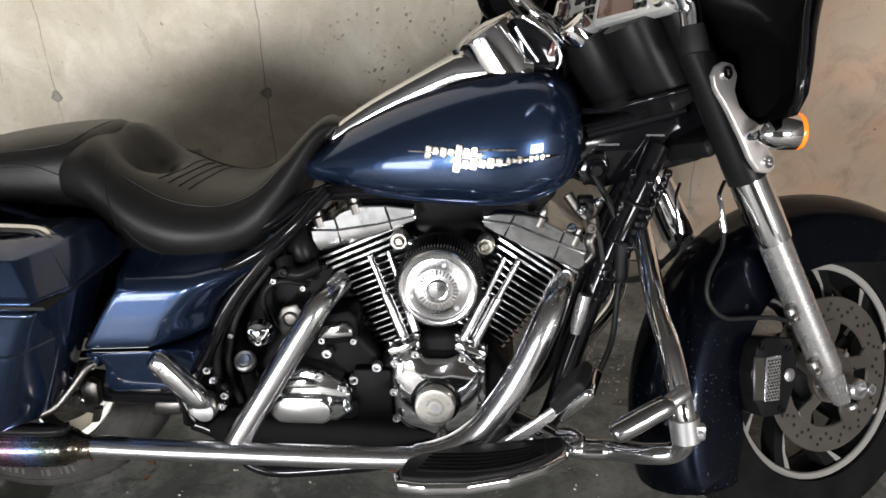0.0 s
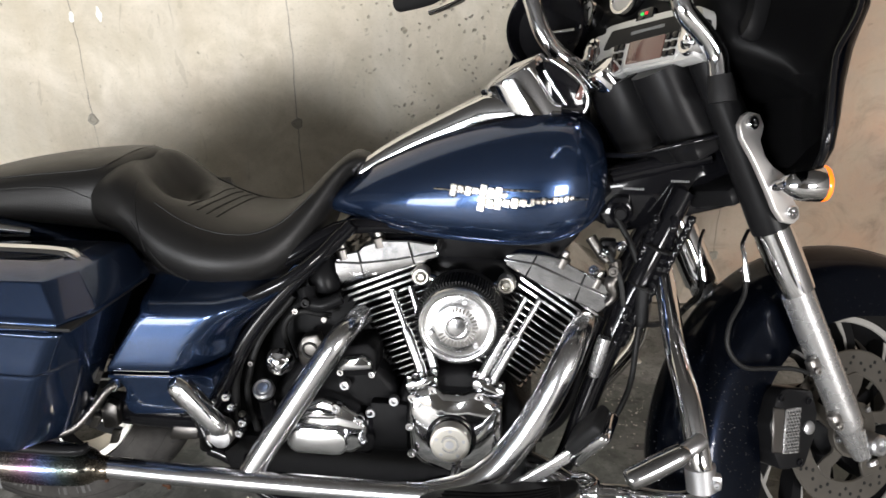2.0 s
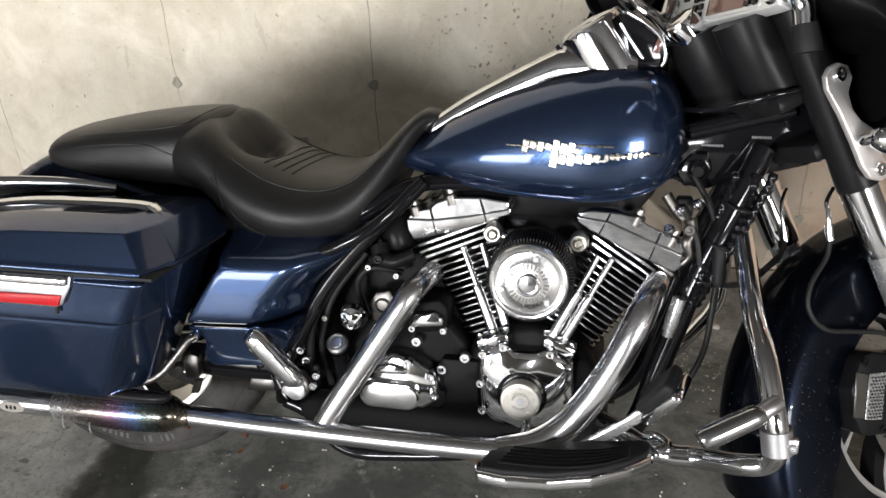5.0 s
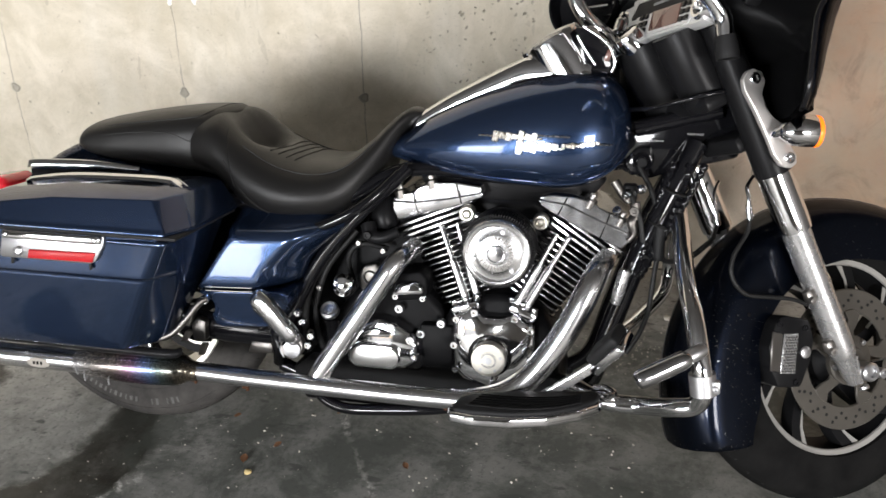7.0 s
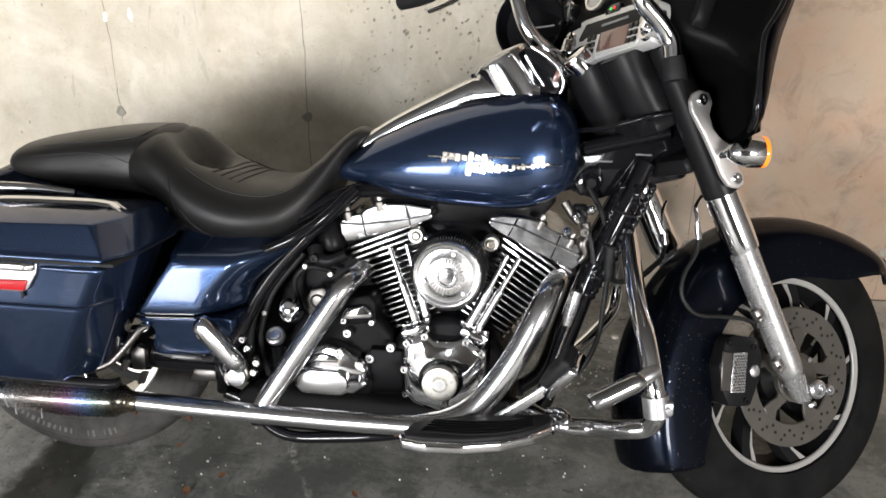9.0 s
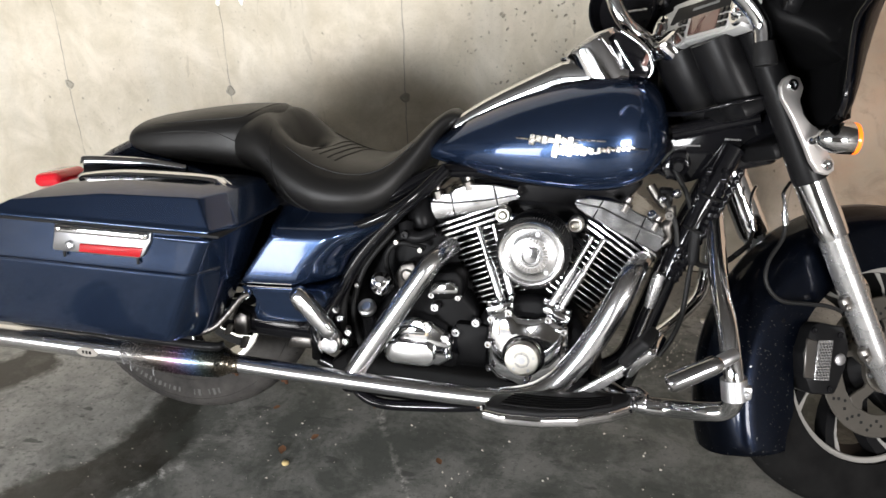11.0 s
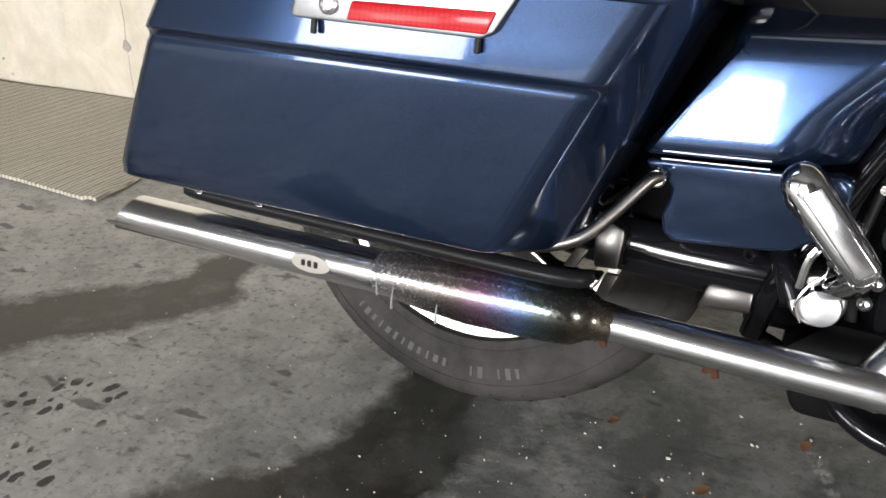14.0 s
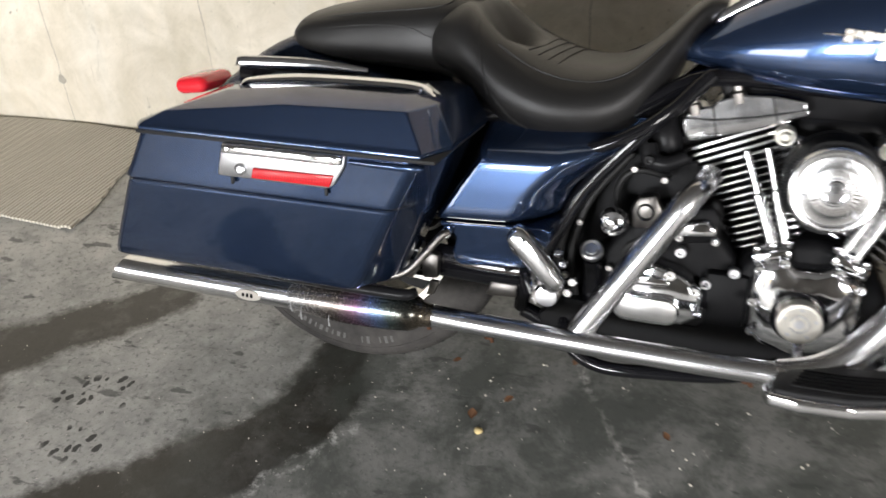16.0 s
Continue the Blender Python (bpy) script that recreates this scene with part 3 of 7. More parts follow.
# walls out of view, added to enclose the bay and limit fill light
slab("wall_west", -5.3, -5.1, -4.9, 1.2, 0.0, 2.7, UNLIT_WALL, "unseen dark side wall added to close the bay", "wall")
slab("wall_east", 5.1, 5.3, -4.9, 1.3, 0.0, 2.7, UNLIT_WALL, "unseen dark end wall added to close the bay", "wall")
slab("wall_south_a", -5.2, OPEN_X0, -4.9, -4.7, 0.0, 2.7, UNLIT_WALL, "concrete wall beside the bay opening", "wall")
slab("wall_south_b", OPEN_X1, 5.2, -4.9, -4.7, 0.0, 2.7, UNLIT_WALL, "concrete wall beside the bay opening", "wall")
slab("wall_south_lintel", OPEN_X0, OPEN_X1, -4.9, -4.7, OPEN_Z1, 2.7, UNLIT_WALL, "concrete lintel above the bay opening", "wall")
# unseen piers, added to put dark gaps between the lights in reflections
slab("wall_south_post_a", BAYS[0][1], BAYS[0][1] + 0.16, -4.9, -4.6, 0.0, OPEN_Z1, UNLIT_WALL, "slim unseen concrete pier added between two bays", "wall")
slab("wall_south_post_b", BAYS[1][1], BAYS[2][0], -4.9, -4.6, 0.0, OPEN_Z1, UNLIT_WALL, "unseen concrete pier added between two bays", "wall")
slab("ground", -300, 300, -600, -4.7, -0.3, -0.01, PALE_GROUND, "pale paved ground outside the opening", "ground")

# ---- tie holes in the wall
def tie_hole(x, z, rnd):
    bm = bmesh.new()
    r0 = 0.0075
    loops = []
    for r, d in ((2.1, 0.0006), (1.55, -0.0022), (1.05, -0.0016), (0.85, 0.0), (0.5, 0.0)):
        loops.append([Vector((r * r0 * (1 + 0.18 * math.sin(3 * a + rnd)) * math.cos(a), d, r * r0 * (1 + 0.15 * math.cos(2 * a + rnd)) * math.sin(a))) for a in (2 * math.pi * i / 18 for i in range(18))])
    rings(bm, loops)
    ob = part("tie_hole", bm, WALL_HOLE, None)
    ob.matrix_world = wm @ Matrix.Translation((x + 1.5, -0.001, z))
    return tagged(ob, "rough patched form tie hole in the concrete wall", "tie hole", "tie holes in the wall", "structure")


WALL_HOLE = plain("dark_patch_mortar", (0.33, 0.305, 0.255), 0.9, bump=0.6, scale=200)
for i in range(-3, 4):
    for z in (0.165, 0.545, 0.93):
        tie_hole(0.301 + 0.6 * i, z, i * 1.7 + z * 9)

# ---- two short strokes of white paint beside a form joint
for x, z, h, turn in ((-0.300, 0.838, 0.030, 8), (-0.221, 0.846, 0.042, -4)):
    bm = bmesh.new()
    loops = []
    for k in range(9):
        q = k / 8
        w = 0.0075 * math.sin(math.pi * (0.12 + 0.80 * q)) * (1 + 0.25 * math.sin(q * 9 + x * 40))
        loops.append([(-w, 0, h * (q - 0.5)), (-w * 0.4, -0.0012, h * (q - 0.5)), (w * 0.5, -0.0012, h * (q - 0.5)), (w, 0, h * (q - 0.5))])
    rings(bm, loops)
    ob = part("paint_stroke", bm, WHITE_PAINT)
    ob.matrix_world = wm @ Matrix.Translation((x + 1.5, -0.0006, z)) @ pose(0, 0, 0, 0, turn, 0)
    tagged(ob, "short stroke of white paint on the concrete wall", "paint mark", "paint strokes on the wall", "structure")

# ---- carpet
bm = bmesh.new()
NX, NY = 228, 12
cols = []
for i in range(NX + 1):
    row = []
    for j in range(NY + 1):
        u, v = i / NX, j / NY
        x = -2.35 + 1.33 * u - 0.10 * v * u + 0.006 * math.sin(9 * v) + 0.002 * noise.noise((u * 60, v * 9, 3))
        y = 0.245 - 0.012 * math.sin(u * 7) + (0.575 + 0.02 * u) * v + 0.003 * noise.noise((u * 40, 7, v))
        row.append(bm.verts.new((x, y, 0.011 + (0.0007 if i % 4 < 2 else -0.0005) + 0.004 * noise.noise((x * 4, y * 4, 0)) + (0.006 if u > 0.97 and v < 0.1 else 0))))
    cols.append(row)
for i in range(NX):
    for j in range(NY):
        bm.faces.new((cols[i][j], cols[i + 1][j], cols[i + 1][j + 1], cols[i][j + 1]))
ex = bmesh.ops.extrude_face_region(bm, geom=bm.faces[:])
bmesh.ops.translate(bm, vec=(0, 0, -0.008), verts=[v for v in ex["geom"] if isinstance(v, bmesh.types.BMVert)])
tagged(part("carpet", bm, CARPET), "ribbed beige carpet mat lying on the concrete floor", "carpet")


# ---------------------------------------------------------------- the motorcycle
# Built upright (x ahead, y to its left, z up, rear axle near x = 0), then leant on its side stand.
LEAN_DEG = 12.0
moto = thing("motorcycle", "dark blue touring motorcycle leaning on its side stand", "motorcycle", pose(0, 0, 0, -LEAN_DEG, 0, 0))

AXLE_F = Vector((1.545, 0, 0.300))
STEER = Matrix.Translation(AXLE_F) @ Matrix.Rotation(radians(32), 4, Vector((-math.sin(radians(26)), 0, math.cos(radians(26))))) @ Matrix.Translation(-AXLE_F)
AXLE_R = Vector((-0.02, 0, 0.315))


def steered(name, bm, material, label="", parent=None, sharp=38):
    return part(name, bm, material, parent or moto, label, sharp, STEER)


# ---- tyres and wheels
def tyre_bm(at, r_out, r_in, hw, segs=72):
    prof = []
    for k in range(25):
        a = -math.pi / 2 + math.pi * k / 24
        h = hw * math.copysign(abs(math.sin(a)) ** 0.75, math.sin(a))
        r = r_in + (r_out - r_in) * abs(math.cos(a)) ** 0.55
        prof.append((r, h))
    prof.append((r_in - 0.004, hw * 0.7))
    prof.append((r_in - 0.004, -hw * 0.7))
    return revolve(prof, segs, m=Matrix.Translation(at), closed=True)


def tread_blocks(at, r, hw, count, wid):
    """Slanted grooves cut as low dark bars near the tyre's shoulder."""
    bm = bmesh.new()
    for i in range(count):
        a = 2 * math.pi * i / count
        m = Matrix.Translation(at) @ Matrix.Rotation(a, 4, 'Y') @ Matrix.Translation((0, -hw * 0.62, r - 0.0110)) @ pose(0, 0, 0, 38, 0, 18)
        block((wid, 0.026, 0.004), m, 0.001, bm, 1)
    return bm


front_tyre = part("front_tyre", tyre_bm(AXLE_F, 0.312, 0.208, 0.062), TYRE, moto, "worn black front tyre", m=STEER)
part("tread_groove", tread_blocks(AXLE_F, 0.3105, 0.060, 44, 0.005), HOSE, front_tyre, m=STEER)
rear_tyre = part("rear_tyre", tyre_bm(AXLE_R, 0.328, 0.224, 0.066), TYRE_DUSTY, moto, "dusty rear tyre with worn lettering")
part("tread_groove", tread_blocks(AXLE_R, 0.3265, 0.066, 40, 0.0085), HOSE, rear_tyre)
# raised sidewall lettering that cannot be copied becomes bars
bm = bmesh.new()
for start, num, r, h in ((-128, 12, 0.270, 0.013), (-86, 2, 0.272, 0.017), (-77, 3, 0.272, 0.017), (-160, 7, 0.262, 0.012), (60, 8, 0.262, 0.012)):
    for i in range(num):
        a = radians(start + i * 3.0)
        at = Matrix.Translation(AXLE_R) @ Matrix.Rotation(-a, 4, 'Y') @ Matrix.Translation((r, -0.0650, 0)) @ pose(0, 0, 0, 0, 90, 0)
        block((0.0034 + 0.0022 * (i * 5 % 3), 0.0010, h * (1.0 if i % 2 else 0.86)), at, 0.0, bm)
part("sidewall_lettering", bm, TYRE_LETTER, rear_tyre)
for rr, hh in ((0.238, 0.0650), (0.292, 0.0600)):
    part("sidewall_ridge", revolve([(rr - 0.0015, hh - 0.002), (rr - 0.0008, hh + 0.0018), (rr + 0.0008, hh + 0.0018), (rr + 0.0015, hh - 0.003)], 72, m=Matrix.Translation(AXLE_R), closed=True), TYRE_DUSTY, rear_tyre)


def rim(at, parent_name, steer, lip_mat):
    m = STEER if steer else Matrix.Translation(at) @ Matrix.Diagonal((1.06, 1.08, 1.06, 1)) @ Matrix.Translation(-Vector(at))
    bm = revolve([(0.208, 0.050), (0.214, 0.052), (0.214, 0.046), (0.200, 0.035), (0.185, 0.0), (0.200, -0.035), (0.214, -0.046), (0.214, -0.052), (0.205, -0.050), (0.180, 0.0)], 64, m=Matrix.Translation(at), closed=True)
    wheel = part(parent_name, bm, BLACK_SATIN if steer else lip_mat, moto, "cast wheel with a machined bright rim edge", m=m)
    bm = revolve([(0.194, 0.050), (0.196, 0.053), (0.207, 0.054), (0.2085, 0.050), (0.206, 0.046), (0.196, 0.045)], 72, m=Matrix.Translation(at), closed=True)
    part("rim_edge", bm, lip_mat, wheel, "machined bright rim edge", m=m)
    for i in range(9):
        a = 2 * math.pi * i / 9 + 0.35
        pts = []
        for k in range(6):
            r = 0.05 + k * 0.0285
            b = a + 0.42 * (k / 5) ** 1.6
            pts.append((r, b))
        bm = bmesh.new()
        loops = []
        for k, (r, b) in enumerate(pts):
            w = 0.016 + 0.010 * (abs(k - 2.2) / 2.8) ** 2
            tangent = Vector((-math.sin(b), 0, math.cos(b)))
            radial = Vector((math.cos(b), 0, math.sin(b)))
            c = Vector(at) + r * radial
            yy = -0.034 - 0.010 * (k / 5)
            loops.append([c + tangent * w + Vector((0, yy + 0.030, 0)), c + tangent * w * 0.8 + Vector((0, yy, 0)), c - tangent * w * 0.8 + Vector((0, yy, 0)), c - tangent * w + Vector((0, yy + 0.030, 0))])
        rings(bm, loops)
        part("spoke", bm, BLACK_SATIN, wheel, m=m)
        # machined edge along one flank of the spoke, broad where it meets the rim
        bm = bmesh.new()
        loops = []
        for r, b in pts[2:]:
            k = (r - 0.05) / 0.1425
            w = 0.0016 + 0.005 * max(k - 0.6, 0) ** 1.5 / 0.25
            tangent = Vector((-math.sin(b), 0, math.cos(b)))
            c = Vector(at) + r * Vector((math.cos(b), 0, math.sin(b))) + tangent * 0.012
            yy = -0.0355 - 0.010 * k
            loops.append([c + tangent * w + Vector((0, yy + 0.006, 0)), c + tangent * w + Vector((0, yy, 0)), c - tangent * w + Vector((0, yy, 0)), c - tangent * w + Vector((0, yy + 0.006, 0))])
        rings(bm, loops)
        part("spoke_edge", bm, lip_mat, wheel, m=m)
    part("hub", revolve([(0.004, 0.075), (0.030, 0.075), (0.036, 0.068), (0.062, 0.050), (0.066, 0.03), (0.05, 0.0), (0.066, -0.03), (0.06, -0.06), (0.004, -0.07)], 32, m=Matrix.Translation(at)), BLACK_SATIN if steer else SATIN_METAL, wheel, m=m)
    return wheel


RIM_GREY = plain("silver_rim_face", (0.33, 0.32, 0.30), 0.42, 0.35, vary=0.15)
rim(AXLE_F, "front_wheel", True, RIM_GREY)
rim(AXLE_R, "rear_wheel", False, metal("bright_rear_rim", (0.8, 0.78, 0.74), 0.3, 0.1, 40))

# ---- brake rotor with holes, carrier and caliper
Tf = Matrix.Translation(AXLE_F)
bm = revolve([(0.098, 0.078), (0.100, 0.081), (0.145, 0.081), (0.147, 0.0785), (0.145, 0.075), (0.100, 0.075)], 72, m=Tf, closed=True)
rotor = steered("brake_rotor", bm, ROTOR, "drilled steel brake rotor")
hole_bm = bmesh.new()
for i in range(30):
    for r, off in ((0.112, 0.0), (0.1225, 0.5), (0.133, 0.25)):
        if (i + int(off * 4)) % 2 and r != 0.1225:
            continue
        a = 2 * math.pi * (i + off) / 30
        revolve([(0.0036, 0.0), (0.0036, 0.0006), (0.0004, 0.0007)], 8, hole_bm, Matrix.Translation(AXLE_F + Vector((r * math.cos(a), -0.0810, r * math.sin(a)))))
steered("rotor_hole", hole_bm, HOSE, parent=rotor)
bm = bmesh.new()
for i in range(5):
    a = 2 * math.pi * i / 5 + 0.3
    c, s_ = math.cos(a), math.sin(a)
    pts = [(0.040, -0.5), (0.060, -0.22), (0.080, -0.30), (0.100, -0.30), (0.106, -0.1), (0.102, 0.12), (0.082, 0.02), (0.062, 0.14), (0.040, 0.45)]
    plate([(AXLE_F.x + r * math.cos(a + b), AXLE_F.z + r * math.sin(a + b)) for r, b in pts], -0.0765, -0.0835, 0.0015, bm, 1)
revolve([(0.052, 0.078), (0.052, 0.090), (0.044, 0.094), (0.030, 0.094), (0.026, 0.100), (0.004, 0.100)], 32, bm, Tf)
steered("rotor_carrier", bm, ROTOR, parent=rotor)
cap = bmesh.new()
for i in range(5):
    a = 2 * math.pi * (i + 0.5) / 5 + 0.3
    bolt(AXLE_F + Vector((0.045 * math.cos(a), -0.092, 0.045 * math.sin(a))), 0.006, 0.006, cap)
steered("bolt", cap, SATIN_METAL, parent=rotor)

# caliper behind the fork leg
cal = [(1.334, 0.386), (1.345, 0.396), (1.356, 0.400), (1.414, 0.390), (1.426, 0.350), (1.420, 0.310), (1.396, 0.256), (1.342, 0.258), (1.324, 0.294), (1.318, 0.340)]
caliper = steered("brake_caliper", plate(cal, -0.060, -0.122, 0.008), BLACK_SATIN, "black brake caliper with a mesh insert")
bm = plate([(1.324, 0.370), (1.349, 0.364), (1.343, 0.288), (1.320, 0.292)], -0.121, -0.1255, 0.002, None, 1)
steered("name_panel", bm, DARK_STEEL, parent=caliper)
bm = plate([(1.352, 0.364), (1.387, 0.364), (1.380, 0.284), (1.345, 0.287)], -0.121, -0.124, 0.002, None, 1)
steered("mesh_insert", bm, FORK_METAL, parent=caliper)
bm = bmesh.new()
for j in range(13):
    for i in range(5):
        block((0.0034, 0.0012, 0.0034), Matrix.Translation((1.3505 + i * 0.0062 + (0.0031 if j % 2 else 0) + j * 0.0005, -0.1242, 0.290 + j * 0.0056)) @ pose(0, 0, 0, 0, 45, 0), 0.0, bm)
steered("mesh_opening", bm, HOSE, parent=caliper)
bm = revolve([(0.012, 0.0), (0.012, 0.003), (0.010, 0.0045), (0.0004, 0.0045)], 24, m=Matrix.Translation((1.404, -0.121, 0.326)))
steered("round_emblem", bm, SATIN_METAL, parent=caliper)
bm = bmesh.new()
for x, z in ((1.402, 0.374), (1.382, 0.268), (1.342, 0.384)):
    bolt((x, -0.122, z), 0.0065, 0.004, bm)
steered("bolt", bm, BLACK_GLOSS, parent=caliper)
bm = rod((1.432, -0.10, 0.41), (1.44, -0.105, 0.43), 0.009)
rod((1.42, -0.108, 0.432), (1.455, -0.108, 0.424), 0.0075, bm=bm)
steered("banjo_fitting", bm, CHROME, parent=caliper)

# ---- fork legs
def fork_leg(v, near):
    """Fork leg at sideways offset v, in line with the steering axis."""
    d = Vector((-math.sin(radians(26)), 0, math.cos(radians(26))))
    base = AXLE_F + Vector((-0.036, v, -0.012))

    def at(k):
        return base + d * k

    leg = steered("fork_leg", tube([at(0.028), at(0.036), at(0.06), at(0.12), at(0.24), at(0.320)], [0.0215, 0.0250, 0.0268, 0.0272, 0.0275, 0.0280], 24, 4), FORK_METAL, "polished telescopic fork leg with a satin black shroud")
    steered("fork_cover", tube([at(0.312), at(0.318), at(0.38), at(0.455 if near else 0.53)], [0.031, 0.0335, 0.0335, 0.033], 24, 3), CHROME, "chrome fork cover", leg)
    steered("fork_shroud", tube([at(0.438 if near else 0.515), at(0.444 if near else 0.52), at(0.58), at(0.74)], [0.033, 0.0345, 0.0315, 0.030], 24, 3), BLACK_SATIN, "satin black fork shroud", leg)
    bm = tube([at(-0.034), at(-0.028), at(0.0), at(0.034)], [0.010, 0.014, 0.0185, 0.0220], 16, 3)
    for k in range(5):
        ang = -0.8 + k * 0.4
        rod(at(-0.030) + Vector((0.015 * math.sin(ang), -0.015 * math.cos(ang), 0)), at(0.032) + Vector((0.0225 * math.sin(ang), -0.0225 * math.cos(ang), 0)), 0.0032, 6, bm)
    steered("axle_clamp", bm, FORK_METAL, parent=leg)
    if near:
        bm = bmesh.new()
        revolve([(0.018, -0.03), (0.0195, 0.0), (0.0195, 0.014), (0.016, 0.018), (0.011, 0.018), (0.010, 0.011), (0.0004, 0.011)], 24, bm, Matrix.Translation(at(-0.004) + Vector((0.032, -0.01, 0.0))))
        bolt(at(-0.01) + Vector((0.058, -0.014, 0.002)), 0.011, 0.014, bm)
        bolt(at(-0.03) + Vector((0.006, -0.018, -0.004)), 0.010, 0.008, bm, axis=(0.3, -0.3, -0.9))
        steered("axle_nut", bm, SATIN_METAL, parent=leg)
        bm = bmesh.new()
        for k, (dx, dz) in ((0.165, (-0.038, 0.002)), (0.055, (-0.036, 0.0))):
            block((0.022, 0.020, 0.030), Matrix.Translation(at(k) + Vector((dx, -0.012, dz))) @ pose(0, 0, 0, 0, -26, 0), 0.008, bm)
            bolt(at(k) + Vector((dx - 0.003, -0.023, dz - 0.008)), 0.0068, 0.006, bm)
        steered("caliper_lug", bm, STEEL, parent=leg)
    return leg


fork_leg(-0.125, True)
fork_leg(0.125, False)

# ---- front fender
def fender_bm():
    bm = bmesh.new()
    loops = []
    crown = [(34, 0.392), (45, 0.378), (62, 0.352), (85, 0.338), (110, 0.337), (135, 0.341), (160, 0.350), (185, 0.368), (206, 0.392), (218, 0.402)]
    skirt = [(34, 0.352), (40, 0.325), (48, 0.275), (58, 0.236), (75, 0.214), (100, 0.206), (125, 0.210), (150, 0.216), (175, 0.222), (190, 0.224), (200, 0.236), (206, 0.258), (218, 0.302)]
    wide = [(34, 0.060), (42, 0.078), (60, 0.086), (150, 0.088), (190, 0.092), (206, 0.094), (218, 0.094)]
    for k in range(67):
        deg = 34 + (218 - 34) * k / 66
        a = radians(deg)
        ro, ri, w = soft(deg, crown), soft(deg, skirt), lin(deg, wide)
        rad = Vector((math.cos(a), 0, math.sin(a)))
        loop = []
        for s in range(-12, 13):
            q = s / 12
            if abs(q) < 0.62:
                ang = q / 0.62 * math.pi / 2
                y = w * math.sin(ang)
                r = ro - 0.050 * (1 - math.cos(ang))
            else:
                f = (abs(q) - 0.62) / 0.38
                y = math.copysign(w * (1 + 0.03 * math.sin(f * math.pi)), q)
                r = (ro - 0.050) + (ri - ro + 0.050) * f
            q3 = AXLE_F + rad * r + Vector((0, y, 0))
            q3.z = max(q3.z, 0.122 + 0.02 * abs(q))
            loop.append(q3)
        loops.append(loop)
    rings(bm, loops, caps=False, closed=False)
    bmesh.ops.remove_doubles(bm, verts=bm.verts, dist=1e-5)
    bmesh.ops.solidify(bm, geom=bm.faces[:], thickness=0.004)
    return bm


# fender takes the blue with shade painted in
fender = steered("front_fender", fender_bm(), BLUE_SHADED_DUSTY, "deep blue front fender with road dust", sharp=60)
bm = bmesh.new()
for s in (-1, 1):
    tube([AXLE_F + Vector((0.395 * math.cos(radians(a)), s * 0.03, 0.395 * math.sin(radians(a)) + 0.002)) for a in (36, 38)], 0.003, 8, 2, bm)
steered("fender_edge_trim", bm, CHROME, parent=fender)
bm = bmesh.new()
for x, z in ((1.395, 0.515), (1.295, 0.40)):
    bolt((x, -0.089, z), 0.004, 0.003, bm)
steered("bolt", bm, BLACK_GLOSS, parent=fender)

# ---- fairing: an outer shell joined to the rider-facing inner panel
def swept(v):
    """The left wing of the fairing reaches back towards the rider."""
    return Vector((v[0] - 0.17 * max(v[1] - 0.05, 0) / 0.33, v[1], v[2]))


def fairing_bm(grow):
    bm = bmesh.new()
    levels = [0.765, 0.79, 0.83, 0.88, 0.93, 0.99, 1.06, 1.14, 1.22]
    edge = [(0.765, 1.20), (0.79, 1.187), (0.89, 1.190), (0.92, 1.196), (0.98, 1.237), (1.06, 1.262), (1.14, 1.268), (1.22, 1.28)]
    half = [(0.765, 0.345), (0.79, 0.375), (0.88, 0.385), (0.98, 0.385), (1.06, 0.37), (1.14, 0.34), (1.22, 0.28)]
    nose = [(0.765, 1.37), (0.83, 1.44), (0.93, 1.485), (1.06, 1.47), (1.14, 1.44), (1.22, 1.39)]
    loops = []
    for w in levels:
        e, h, nz = soft(w, edge), soft(w, half), soft(w, nose)
        outer = []
        for k in range(-14, 15):
            a = k / 14 * math.pi / 2
            outer.append(swept((e + (nz - e) * (1 - abs(math.sin(a)) ** 1.15) ** 0.95, h * (math.sin(a) + math.copysign(0.07 * math.sin(2 * abs(a)), a)), w)))
        c = Vector((e + 0.012, 0, w))
        loops.append([c + (v - c) * grow for v in outer])
    rings(bm, loops, caps=False, closed=False)
    bmesh.ops.solidify(bm, geom=bm.faces[:], thickness=0.004)
    return bm


# shell wears the shade-darkened blue as well
fairing = steered("fairing", fairing_bm(1.0), BLUE_SHADED_DUSTY, "gloss dark batwing fairing shell", sharp=50)
steered("lining", fairing_bm(0.962), BLACK_SATIN, "satin black inside of the fairing", fairing, 50)


